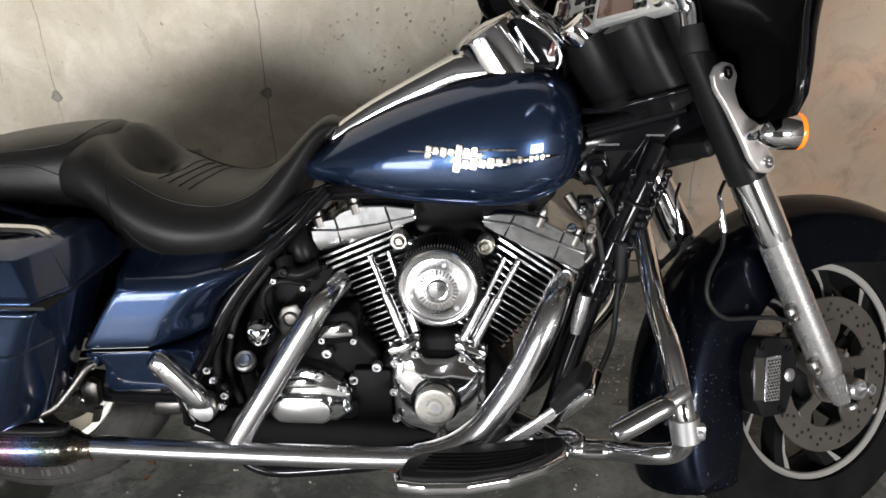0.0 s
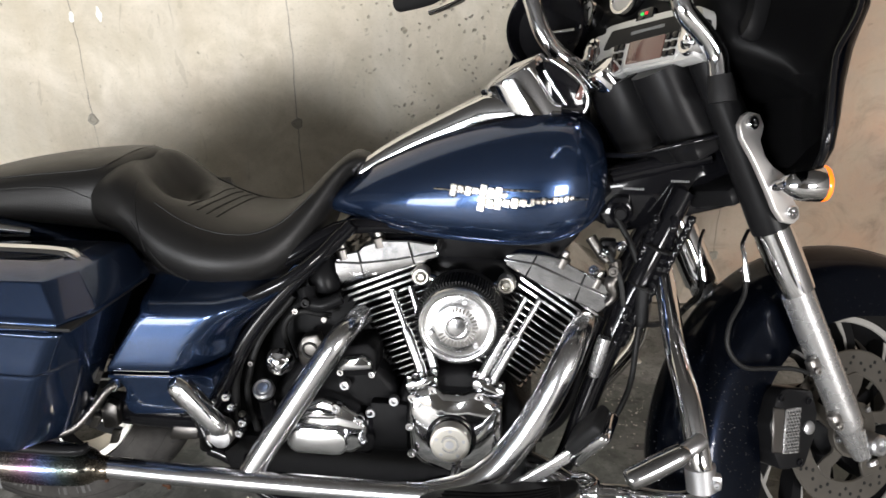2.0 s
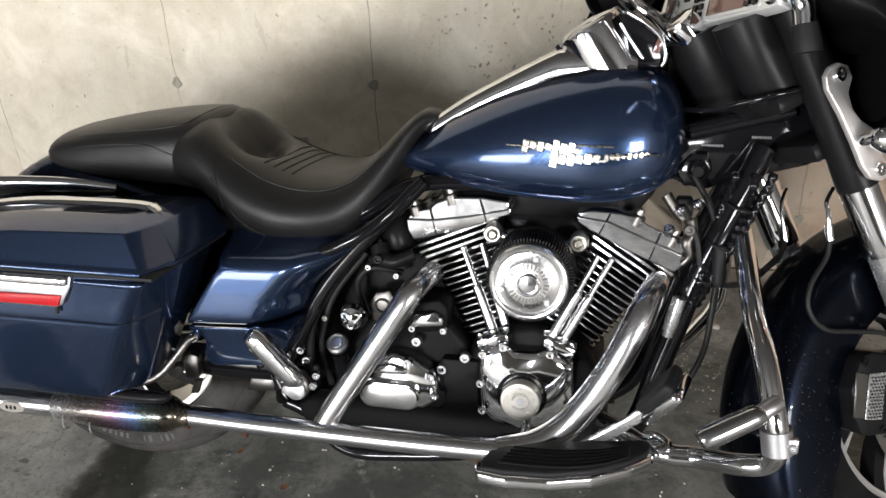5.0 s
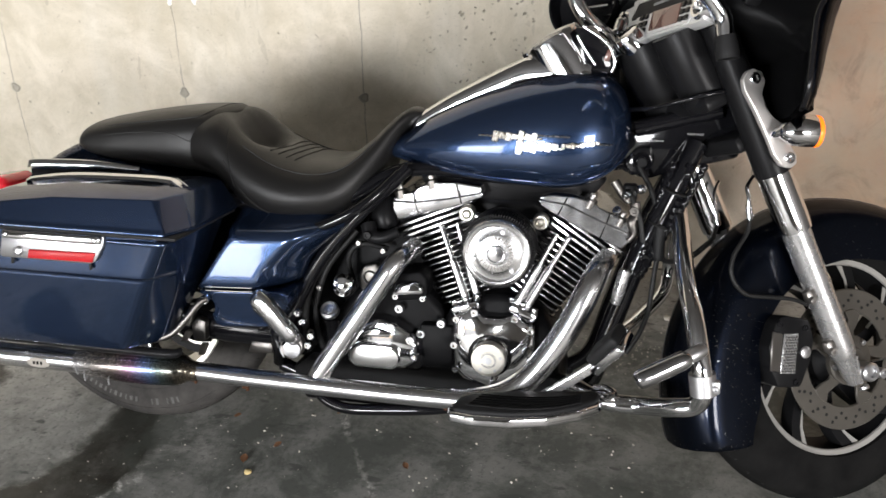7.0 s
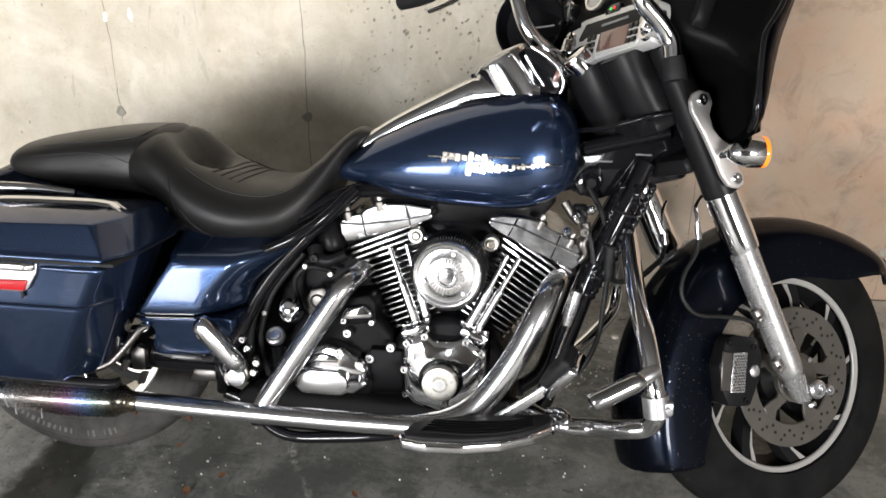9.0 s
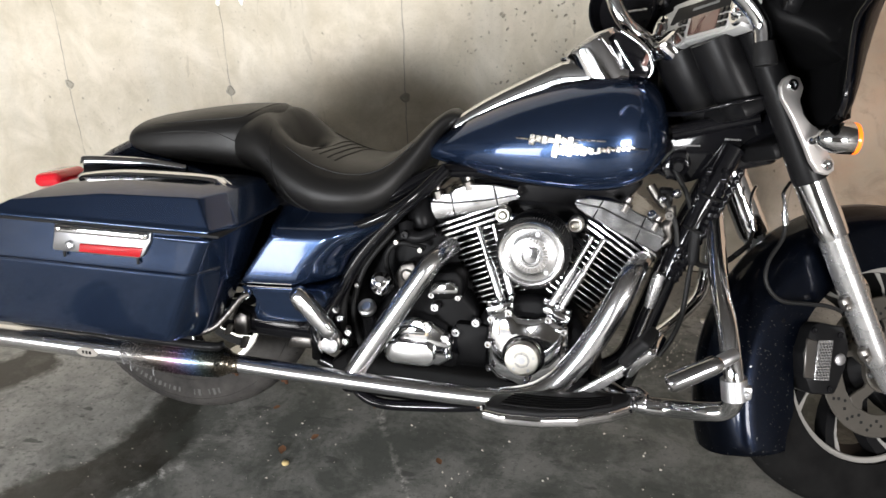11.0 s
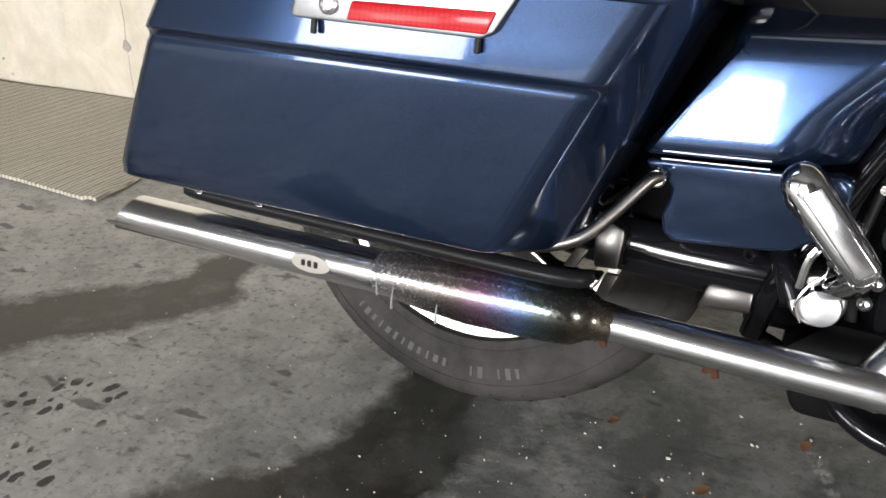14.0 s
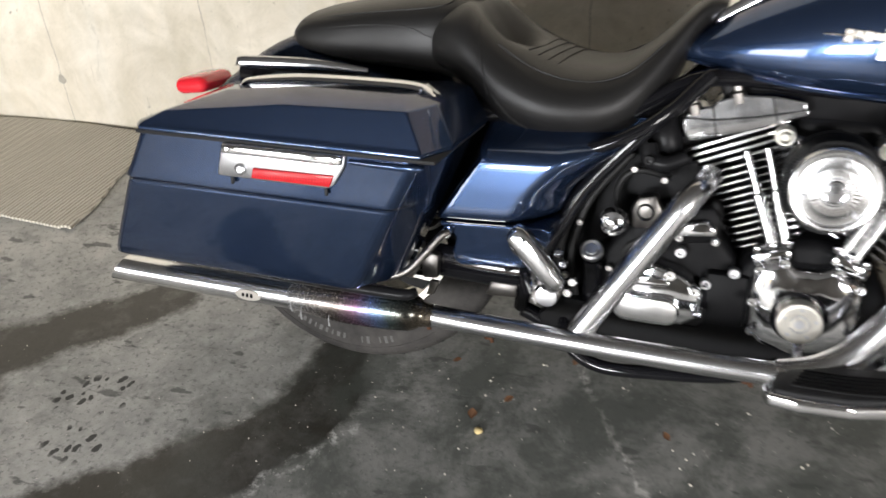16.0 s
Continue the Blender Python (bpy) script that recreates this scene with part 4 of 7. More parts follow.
def inner_panel_bm():
    """Rider-facing panel: its middle stands out towards the rider, its wings fall back to the shell's edge."""
    bm = bmesh.new()
    loops = []
    for i in range(17):
        w = 0.775 + (1.215 - 0.775) * i / 16
        row = []
        h = soft(w, [(0.765, 0.338), (0.79, 0.365), (0.88, 0.375), (0.98, 0.375), (1.06, 0.36), (1.14, 0.33), (1.22, 0.27)])
        e = soft(w, [(0.765, 1.21), (0.79, 1.20), (0.89, 1.20), (0.98, 1.245), (1.06, 1.268), (1.14, 1.275), (1.22, 1.287)])
        for k in range(-16, 17):
            q = k / 16
            y = h * q
            a = abs(y)
            mid = 1.168 if w < 1.05 else 1.168 + (w - 1.05) * 0.5
            low = min(max((0.96 - w) / 0.07, 0), 1)
            mid += (1.300 - mid) * low
            start = 0.15 + 0.06 * low if y < 0 else 0.255
            k2 = min(max((a - start) / (0.12 if y < 0 else 0.07), 0), 1)
            k2 = k2 * k2 * (3 - 2 * k2)
            deep = e + 0.055 * math.sin(min(max((a - 0.2) / (h - 0.2 + 1e-6), 0), 1) * math.pi)
            row.append(Vector((mid, y, w)).lerp(swept((deep, y, w)), k2))
        loops.append(row)
    rings(bm, loops, caps=False, closed=False)
    bmesh.ops.solidify(bm, geom=bm.faces[:], thickness=-0.005)
    return bm


steered("inner_panel", inner_panel_bm(), BLACK_SATIN, "matt black inner fairing panel", fairing, 50)
bm = tube([(soft(w, [(0.765, 1.20), (0.79, 1.183), (0.89, 1.186), (0.92, 1.192), (0.98, 1.233), (1.06, 1.258), (1.14, 1.264), (1.22, 1.276)]),
           -soft(w, [(0.765, 0.343), (0.79, 0.375), (0.88, 0.385), (0.98, 0.385), (1.06, 0.37), (1.14, 0.34), (1.22, 0.28)]), w) for w in (0.77, 0.79, 0.84, 0.89, 0.92, 0.95, 0.98, 1.02, 1.06, 1.1, 1.14, 1.18, 1.215)], 0.0045, 10, 3)
steered("fairing_edge_bead", bm, BLACK_GLOSS, parent=fairing)

# radio panel and gauges, on a plane that leans back from the rider
DASH = Matrix.Translation((1.143, -0.034, 0.978)) @ pose(0, 0, 0, 0, 14, 0) @ pose(0, 0, 0, 0, 0, -90) @ pose(0, 0, 0, 0, 3, 0)
# in DASH space x runs to the rider's right, z up and -y towards the rider
def dash(name, bm, material, label="", parent=None):
    bm.transform(DASH)
    return part(name, bm, material, parent or radio, label, 38, STEER)


def round_rect(w, h, r, n=5):
    pts = []
    for cx, cz, a0 in ((w / 2 - r, h / 2 - r, 0), (-w / 2 + r, h / 2 - r, 90), (-w / 2 + r, -h / 2 + r, 180), (w / 2 - r, -h / 2 + r, 270)):
        for k in range(n + 1):
            a = radians(a0 + 90 * k / n)
            pts.append((cx + r * math.cos(a), cz + r * math.sin(a)))
    return pts


radio_outline = [(-0.205, 0.036), (-0.190, 0.048), (-0.150, 0.052), (-0.136, 0.064), (0.036, 0.062), (0.060, 0.058), (0.118, 0.056), (0.136, 0.042), (0.142, 0.012), (0.132, -0.020), (0.112, -0.030), (-0.168, -0.032), (-0.196, -0.024), (-0.210, 0.004)]
radio = part("radio_panel", plate([(p.x, p.y) for p in smooth_path([(x, z, 0) for x, z in radio_outline + radio_outline[:1]], 3)[:-1]], 0.016, -0.010, 0.005), RADIO_SILVER, moto, "silver radio surround in the fairing", m=STEER @ DASH)
dash("radio_face", plate([(-0.124, 0.052), (0.078, 0.049), (0.094, 0.022), (0.094, 0.017), (-0.140, 0.017), (-0.140, 0.024)], -0.008, -0.013, 0.003), RUBBER)
dash("radio_lower_plate", plate([(x - 0.012, z - 0.004) for x, z in round_rect(0.214, 0.046, 0.010)], -0.009, -0.0135, 0.002), RADIO_SILVER)
dash("display", plate([(x + 0.003, z - 0.001) for x, z in round_rect(0.104, 0.040, 0.003)], -0.0130, -0.0155, 0.001), SCREEN, "dark red radio display")
for sx, x0 in ((-1, -0.070), (1, 0.066)):
    for i in range(2):
        for j in range(3):
            dash("radio_button", block((0.014, 0.006, 0.011), Matrix.Translation((x0 + sx * i * 0.018, -0.0150, -0.016 + j * 0.0145)), 0.0025), BLACK_GLOSS)
dash("name_bar", bars(17, -0.052, 0.0058, 0.036, -0.0134, 0.006, 0.0036), GREY_LINE)
for x in (-0.178, 0.120):
    place = Matrix.Translation((x, -0.004, 0.010))
    ring = dash("knob_ring", revolve([(0.036, -0.01), (0.036, 0.010), (0.033, 0.014), (0.027, 0.013), (0.024, 0.006), (0.0004, 0.006)], 36, m=place @ Matrix.Diagonal((0.72, 1, 1.0, 1))), CHROME)
    dash("knob", revolve([(0.017, 0.004), (0.017, 0.018), (0.013, 0.023), (0.0004, 0.024)], 28, m=place @ Matrix.Diagonal((0.72, 1, 1.25, 1))), CHROME, parent=ring)
    dash("knob_insert", block((0.008, 0.006, 0.024), place @ Matrix.Translation((0.010, -0.016, 0)), 0.003), SCREEN, parent=ring)


def gauge(x, z, r, label):
    g = part("gauge", revolve([(r * 0.8, -0.02), (r, -0.005), (r * 1.04, 0.006), (r, 0.012), (r * 0.88, 0.012), (r * 0.84, 0.006), (0.0004, 0.006)], 36, m=Matrix.Translation((x, 0.002, z))), CHROME, moto, label, m=STEER @ DASH)
    dash("gauge_face", revolve([(r * 0.84, 0.004), (r * 0.84, 0.0068), (0.0004, 0.0068)], 32, m=Matrix.Translation((x, 0.002, z))), GAUGE_FACE, parent=g)
    dash("needle", block((0.003, 0.002, r * 0.7), Matrix.Translation((x, -0.008, z)) @ pose(0, 0, 0, 0, 40, 0) @ Matrix.Translation((0, 0, r * 0.25)), 0.0005), AMBER if r > 0.035 else BLACK_GLOSS, parent=g)
    return g


gauge(-0.250, 0.105, 0.031, "small round chrome-ringed gauge")
gauge(-0.118, 0.130, 0.046, "large chrome-ringed speed gauge")
gauge(0.020, 0.130, 0.046, "large chrome-ringed rev gauge")
gauge(0.150, 0.092, 0.027, "small round chrome-ringed gauge")
bm = plate([(-0.056, 0.058), (0.000, 0.058), (-0.007, 0.078), (-0.049, 0.078)], 0.0, -0.012, 0.003)
dash("pilot_lamp_strip", bm, BLACK_GLOSS)
dash("pilot_lamp", block((0.007, 0.003, 0.005), Matrix.Translation((-0.034, -0.0125, 0.068)), 0.001), GREEN_LAMP)
dash("pilot_lamp", block((0.007, 0.003, 0.005), Matrix.Translation((-0.022, -0.0125, 0.068)), 0.001), RED_LAMP)
bm = revolve([(0.055, -0.02), (0.055, 0.004), (0.050, 0.008), (0.047, 0.004), (0.03, 0.002), (0.0004, 0.003)], 36, m=Matrix.Translation((0.170, 0.050, 0.062)) @ Matrix.Diagonal((0.32, 1, 0.9, 1)))
part("speaker", bm, BLACK_SATIN, moto, "black fairing speaker grille", m=STEER @ DASH)
# deep round speaker pod on the left wing, with a stubby rod across it
POD = Matrix.Translation((0.988, 0.20, 1.02)) @ pose(0, 0, 0, 0, 0, -27) @ pose(0, 0, 0, -12, 0, 0)
pod = part("speaker_pod", revolve([(0.060, -0.12), (0.080, -0.09), (0.088, -0.03), (0.088, 0.004), (0.085, 0.010), (0.080, 0.010), (0.077, 0.003), (0.072, -0.020), (0.04, -0.028), (0.0004, -0.030)], 48, m=POD), BLACK_GLOSS, moto, "round gloss black speaker pod")
part("rod", rod((0.010, -0.004, -0.012), (0.062, -0.004, -0.004), 0.0032, 10), CHROME, pod, m=POD)
# chrome ignition knob below the radio
bm = revolve([(0.029, -0.03), (0.031, 0.012), (0.028, 0.020), (0.020, 0.023), (0.0004, 0.023)], 28, m=Matrix.Translation((-0.078, -0.030, -0.042)) @ pose(0, 0, 0, -30, 0, 0))
dash("ignition_switch", bm, CHROME, "chrome ignition switch cap", moto)

# ---- fork nacelle between the legs: ribbed satin black covers
bm = bmesh.new()
for y, r in ((0.062, 0.062), (-0.060, 0.052)):
    tube([(1.142, y, 0.950), (1.175, y, 0.89), (1.222, y, 0.815)], [r * 0.98, r, r * 0.92], 26, 4, bm)
nacelle = steered("nacelle_rib", bm, BLACK_SATIN, "ribbed satin black cover below the radio")
bm = tube([(1.09, 0.09, 0.815), (1.11, -0.02, 0.805), (1.16, -0.10, 0.818), (1.235, -0.125, 0.835)], 0.005, 10, 6)
steered("nacelle_trim", bm, BLACK_GLOSS, parent=nacelle)
bm = block((0.13, 0.22, 0.035), Matrix.Translation((1.235, 0, 0.83)) @ pose(0, 0, 0, 0, -26, 0), 0.012)
block((0.11, 0.22, 0.036), Matrix.Translation((1.296, 0, 0.750)) @ pose(0, 0, 0, 0, -26, 0), 0.012, bm)
steered("triple_clamp", bm, BLACK_SATIN)

# ---- handlebar
def bar_half(s):
    if s < 0:
        return [(x, -0.182, z) for x, z in ((1.168, 0.882), (1.164, 0.915), (1.158, 0.950), (1.133, 0.980), (1.100, 1.010), (1.086, 1.043))] + [(x, -y - 0.010, z) for x, y, z in ((1.036, 0.190, 1.100), (1.005, 0.226, 1.128), (0.965, 0.285, 1.140), (0.932, 0.335, 1.145), (0.885, 0.44, 1.151))]
    return [(1.185, 0.162, 0.890), (1.155, 0.162, 0.940), (1.112, 0.163, 0.984), (1.072, 0.168, 1.012), (1.046, 0.173, 1.050), (1.032, 0.178, 1.100), (1.024, 0.188, 1.140), (1.008, 0.215, 1.185), (0.970, 0.270, 1.200), (0.932, 0.330, 1.172), (0.885, 0.430, 1.151)]


for s in (-1, 1):
    hb = steered("handlebar", tube(bar_half(s), 0.0170, 18, 6), CHROME, "polished chrome handlebar riser")
    steered("bar_boot", tube([(1.170, s * 0.172 - 0.01, 0.876), (1.168, s * 0.172 - 0.01, 0.892), (1.164, s * 0.172 - 0.01, 0.918)], [0.021, 0.0215, 0.0185], 18, 4), RUBBER, parent=hb)
    if s == 1:
        steered("grip", tube([(0.926, 0.345, 1.166), (0.905, 0.390, 1.154), (0.870, 0.460, 1.153), (0.867, 0.466, 1.153)], [0.019, 0.019, 0.019, 0.013], 18, 5), RUBBER, "black rubber grip", hb)
        steered("switch_housing", block((0.046, 0.058, 0.042), Matrix.Translation((0.944, 0.315, 1.178)) @ pose(0, 0, 0, 0, 20, 35), 0.012), CHROME, parent=hb)
        steered("clutch_lever", tube([(0.965, 0.325, 1.165), (0.972, 0.36, 1.150), (0.950, 0.42, 1.140), (0.938, 0.46, 1.14)], [0.009, 0.008, 0.007, 0.009], 12, 5), CHROME, parent=hb)

# ---- turn signal and its bracket on the right leg
bracket = [(1.228, 0.864), (1.215, 0.857), (1.207, 0.842), (1.211, 0.821), (1.236, 0.784), (1.262, 0.738), (1.278, 0.706), (1.294, 0.687), (1.316, 0.683), (1.330, 0.692), (1.329, 0.709), (1.313, 0.727), (1.304, 0.751), (1.300, 0.764), (1.275, 0.777), (1.259, 0.793), (1.250, 0.818), (1.257, 0.842), (1.248, 0.860)]
brk = steered("signal_bracket", plate(bracket, -0.166, -0.178, 0.003, None, 3), BRACKET_METAL, "polished turn signal bracket")
bm = bmesh.new()
bolt((1.230, -0.177, 0.845), 0.011, 0.008, bm)
bolt((1.310, -0.177, 0.702), 0.011, 0.008, bm)
steered("bolt", bm, CHROME, parent=brk)
sig_prof = [(0.004, 0.002), (0.012, 0.004), (0.020, 0.014), (0.0265, 0.026), (0.029, 0.042), (0.0300, 0.064), (0.0280, 0.067), (0.006, 0.067)]
signal = steered("turn_signal", revolve(sig_prof, 32, m=Matrix.Translation((1.264, -0.205, 0.748)) @ pose(0, 0, 0, 0, 0, 76)), CHROME, "chrome bullet turn signal with an amber lens")
steered("lens", revolve([(0.0285, 0.064), (0.0298, 0.067), (0.0292, 0.073), (0.022, 0.078), (0.0004, 0.080)], 32, m=Matrix.Translation((1.264, -0.205, 0.748)) @ pose(0, 0, 0, 0, 0, 76)), AMBER, "lit amber lens", signal)
steered("stem", tube([(1.285, -0.165, 0.742), (1.272, -0.190, 0.745), (1.276, -0.21, 0.748)], 0.010, 12, 5), CHROME, parent=signal)

# ---- frame, neck and down tubes
frame_part = part("frame", tube([(1.12, -0.045, 0.772), (1.20, -0.05, 0.795), (1.285, -0.055, 0.818)], 0.017, 16, 4), BLACK_GLOSS, moto, "gloss black tubular frame")
bm = tube([(1.245, -0.055, 0.75), (1.19, -0.085, 0.628), (1.145, -0.095, 0.51), (1.10, -0.10, 0.36), (1.06, -0.105, 0.225), (1.0, -0.11, 0.165)], 0.0215, 16, 6)
part("down_tube", bm, BLACK_GLOSS, frame_part)
bm = tube([(1.245, 0.055, 0.75), (1.19, 0.085, 0.628), (1.145, 0.095, 0.51), (1.10, 0.10, 0.36), (1.06, 0.105, 0.225), (1.0, 0.11, 0.165)], 0.0175, 16, 6)
part("down_tube", bm, BLACK_GLOSS, frame_part)
bm = plate([(1.06, 0.80), (1.11, 0.785), (1.30, 0.83), (1.335, 0.80), (1.33, 0.72), (1.26, 0.70), (1.215, 0.69), (1.15, 0.665), (1.10, 0.68), (1.06, 0.72)], -0.040, 0.040, 0.010)
part("neck_gusset", bm, BLACK_GLOSS, frame_part)
bm = plate([(1.102, 0.705), (1.125, 0.735), (1.150, 0.735), (1.162, 0.705), (1.148, 0.682), (1.115, 0.675)], -0.040, -0.056, 0.004)
part("neck_lug", bm, BLACK_GLOSS, frame_part)
bm = revolve([(0.019, 0.0), (0.019, 0.006), (0.015, 0.009), (0.013, 0.005), (0.0004, 0.005)], 24, m=Matrix.Translation((1.137, -0.056, 0.706)))
part("lug_ring", bm, BLACK_GLOSS, frame_part)
part("lug_bolt", revolve([(0.011, 0.004), (0.011, 0.010), (0.009, 0.012), (0.0004, 0.012)], 20, m=Matrix.Translation((1.137, -0.056, 0.706))), BLACK_SATIN, frame_part)
bm = bmesh.new()
for y in (-0.12, 0.12):
    tube([(0.66, y, 0.68), (0.615, y * 1.08, 0.632), (0.54, y * 1.12, 0.556), (0.465, y * 1.15, 0.462), (0.415, y * 1.2, 0.362), (0.375, y * 1.2, 0.28), (0.36, y, 0.21)], 0.014, 14, 5, bm)
part("rear_down_tube", bm, BLACK_GLOSS, frame_part)
bm = bmesh.new()
for y in (-0.105, 0.105):
    tube([(1.02, y, 0.17), (0.9, y, 0.160), (0.5, y, 0.160), (0.36, y, 0.20)], 0.016, 12, 5, bm)
part("lower_rail", bm, BLACK_GLOSS, frame_part)
part("seat_rail", tube([(1.1, -0.03, 0.70), (0.9, -0.06, 0.66), (0.66, -0.10, 0.672), (0.5, -0.13, 0.60), (0.2, -0.14, 0.585), (-0.1, -0.14, 0.58)], 0.016, 12, 5), BLACK_GLOSS, frame_part)
bm = bars(9, 1.142, 0.0042, 0.748, -0.0404, 0.0045, 0.0022)
bars(8, 1.225, 0.0042, 0.765, -0.0404, 0.0045, 0.0022, bm=bm)
part("neck_marking", bm, GREY_LINE, frame_part)
part("cable_clip", block((0.012, 0.02, 0.018), Matrix.Translation((1.221, -0.068, 0.823)), 0.003), WHITE_MARK, frame_part)

# ---- fuel tank
TANK = [(0.594, 0.706, 0.697, 0.030), (0.599, 0.716, 0.692, 0.052), (0.612, 0.728, 0.688, 0.070), (0.645, 0.750, 0.680, 0.090), (0.70, 0.786, 0.666, 0.118), (0.78, 0.826, 0.652, 0.148), (0.87, 0.860, 0.643, 0.168), (0.95, 0.880, 0.640, 0.177),
        (1.01, 0.886, 0.646, 0.174), (1.055, 0.878, 0.662, 0.160), (1.088, 0.852, 0.690, 0.132), (1.106, 0.815, 0.722, 0.095), (1.113, 0.775, 0.760, 0.03)]


def tank_bm():
    bm = bmesh.new()
    loops = []
    path_t = smooth_path([(a, b, 0) for a, b, c, d in TANK], 5)
    path_b = smooth_path([(a, c, d) for a, b, c, d in TANK], 5)
    for p, q in zip(path_t, path_b):
        x, top, bot, hw = p.x, p.y, q.y, q.z
        belly = bot + (top - bot) * 0.45
        lp = []
        for k in range(36):
            a = 2 * math.pi * k / 36
            cy, sz = math.cos(a), math.sin(a)
            y = hw * math.copysign(abs(cy) ** 0.80, cy)
            z = belly + ((top - belly) if sz > 0 else (belly - bot)) * math.copysign(abs(sz) ** (0.92 if sz > 0 else 0.62), sz)
            lp.append((x, y, z))
        loops.append(lp)
    return rings(bm, loops)


tank = part("fuel_tank", tank_bm(), BLUE, moto, "teardrop fuel tank in deep metallic blue", 60)
bm = tube([(x, -hw * 0.80, bot + (top - bot) * 0.45 * 0.22) for x, top, bot, hw in TANK[1:-1]], 0.0032, 8, 5)
part("tank_seam", bm, BLUE, tank)


# chrome console along the top
def console_bm():
    # x, top, foot, half width, shoulder
    data = [(0.642, 0.762, 0.748, 0.030, 0.5), (0.66, 0.780, 0.755, 0.040, 0.42), (0.72, 0.820, 0.790, 0.046, 0.36), (0.80, 0.864, 0.828, 0.050, 0.34), (0.868, 0.900, 0.856, 0.054, 0.34), (0.888, 0.908, 0.862, 0.057, 0.34), (0.94, 0.914, 0.868, 0.061, 0.32), (0.99, 0.916, 0.874, 0.063, 0.32), (1.022, 0.908, 0.876, 0.062, 0.36)]
    bm = bmesh.new()
    loops = []
    t_ = smooth_path([(a, b, c) for a, b, c, d, e in data], 4)
    w_ = smooth_path([(a, d, e) for a, b, c, d, e in data], 4)
    for p, q in zip(t_, w_):
        lp = []
        for k in range(33):
            a = math.pi * k / 32
            c, s = math.cos(a), math.sin(a)
            lp.append((p.x, q.y * math.copysign(abs(c) ** q.z, c) * (1 - 0.14 * s), p.z + (p.y - p.z) * s ** 0.5))
        lp += [(lp[-1][0], -q.y * 0.9, p.z - 0.012), (lp[-1][0], q.y * 0.9, p.z - 0.012)]
        loops.append(lp)
    return rings(bm, loops)


console = part("tank_console", console_bm(), CHROME, moto, "chrome console on top of the fuel tank", 50)


def filler_drum_bm(profile):
    """Oval drum whose axis leans back towards the rider; rows of (size, height along the axis)."""
    lean = radians(33)
    along, axis = Vector((math.cos(lean), 0, math.sin(lean))), Vector((-math.sin(lean), 0, math.cos(lean)))
    loops = []
    for k, h in profile:
        loops.append([Vector((0.934, 0, 0.945)) + along * (0.062 * k * math.cos(a)) + Vector((0, 0.063 * k * math.sin(a), 0)) + axis * h for a in (2 * math.pi * i / 56 for i in range(56))])
    return rings(bmesh.new(), loops)


part("filler_drum", filler_drum_bm([(1.10, -0.090), (1.07, -0.050), (1.035, -0.022), (1.01, -0.006), (1.0, -0.001), (0.985, 0.002), (0.955, 0.003), (0.94, 0.0015), (0.93, -0.002)]), CHROME, console, "chrome filler housing that slopes back", 40)
part("fuel_door", filler_drum_bm([(0.925, -0.003), (0.925, 0.002), (0.910, 0.0045), (0.86, 0.0062), (0.60, 0.0100), (0.30, 0.0120), (0.01, 0.0126)]), CHROME, console, "domed chrome fuel door", 40)
part("door_hinge", rod((0.881, -0.018, 0.910), (0.881, 0.018, 0.910), 0.004, 12), BLACK_GLOSS, console)
bm = plate([(0.985, 0.972), (1.008, 0.970), (1.052, 0.934), (1.064, 0.900), (1.058, 0.880), (1.00, 0.880)], -0.056, 0.056, 0.006)
part("console_front", bm, BLACK_GLOSS, console)
bm = bmesh.new()
tube([(1.000, -0.054, 0.973), (1.030, -0.057, 0.956), (1.056, -0.058, 0.934), (1.068, -0.057, 0.902), (1.062, -0.055, 0.884)], 0.004, 10, 4, bm)
tube([(1.010, -0.03, 0.973), (1.056, -0.03, 0.936), (1.070, -0.03, 0.903)], 0.004, 10, 4, bm)
tube([(0.990, -0.058, 0.955), (1.010, -0.060, 0.925), (1.030, -0.062, 0.898)], 0.0035, 10, 4, bm)
part("console_trim", bm, CHROME, console)
part("console_switch", block((0.012, 0.022, 0.026), Matrix.Translation((1.054, -0.050, 0.918)) @ pose(0, 0, 0, 0, 20, 0), 0.003), SCREEN, console)
bm = tube([(0.66, -0.047, 0.752), (0.73, -0.053, 0.794), (0.81, -0.057, 0.828), (0.88, -0.062, 0.856), (0.95, -0.070, 0.872), (1.02, -0.070, 0.876)], 0.004, 8, 5)
part("console_gasket", bm, BLACK_GLOSS, console)

# badge: plain raised shapes in place of the maker's lettering
bm = bmesh.new()


def tank_y(x, z):
    top, bot, hw = soft(x, [(a, b) for a, b, c, d in TANK]), soft(x, [(a, c) for a, b, c, d in TANK]), soft(x, [(a, d) for a, b, c, d in TANK])
    belly = bot + (top - bot) * 0.45
    f = (z - belly) / ((top - belly) if z > belly else (belly - bot))
    s = min(abs(f), 0.999) ** (1 / (0.92 if z > belly else 0.62))
    return -hw * math.sqrt(max(1 - s * s, 0)) ** 0.80


rnd = random.Random(4)


def badge_bar(x, z, w, h, lean=0.0):
    y = tank_y(x, z)
    dy = (tank_y(x, z + 0.01) - tank_y(x, z - 0.01)) / 0.02
    dx = (tank_y(x + 0.01, z) - tank_y(x - 0.01, z)) / 0.02
    m = Matrix.Translation((x, y - 0.002, z)) @ pose(0, 0, 0, -math.degrees(math.atan(dy)), 0, math.degrees(math.atan(dx))) @ pose(0, 0, 0, 0, lean, 0)
    block((w, 0.006, h), m, 0.0015, bm, 1)


# two staggered rows of plain plaques on thin spines
badge_bar(0.828, 0.7585, 0.036, 0.0026)
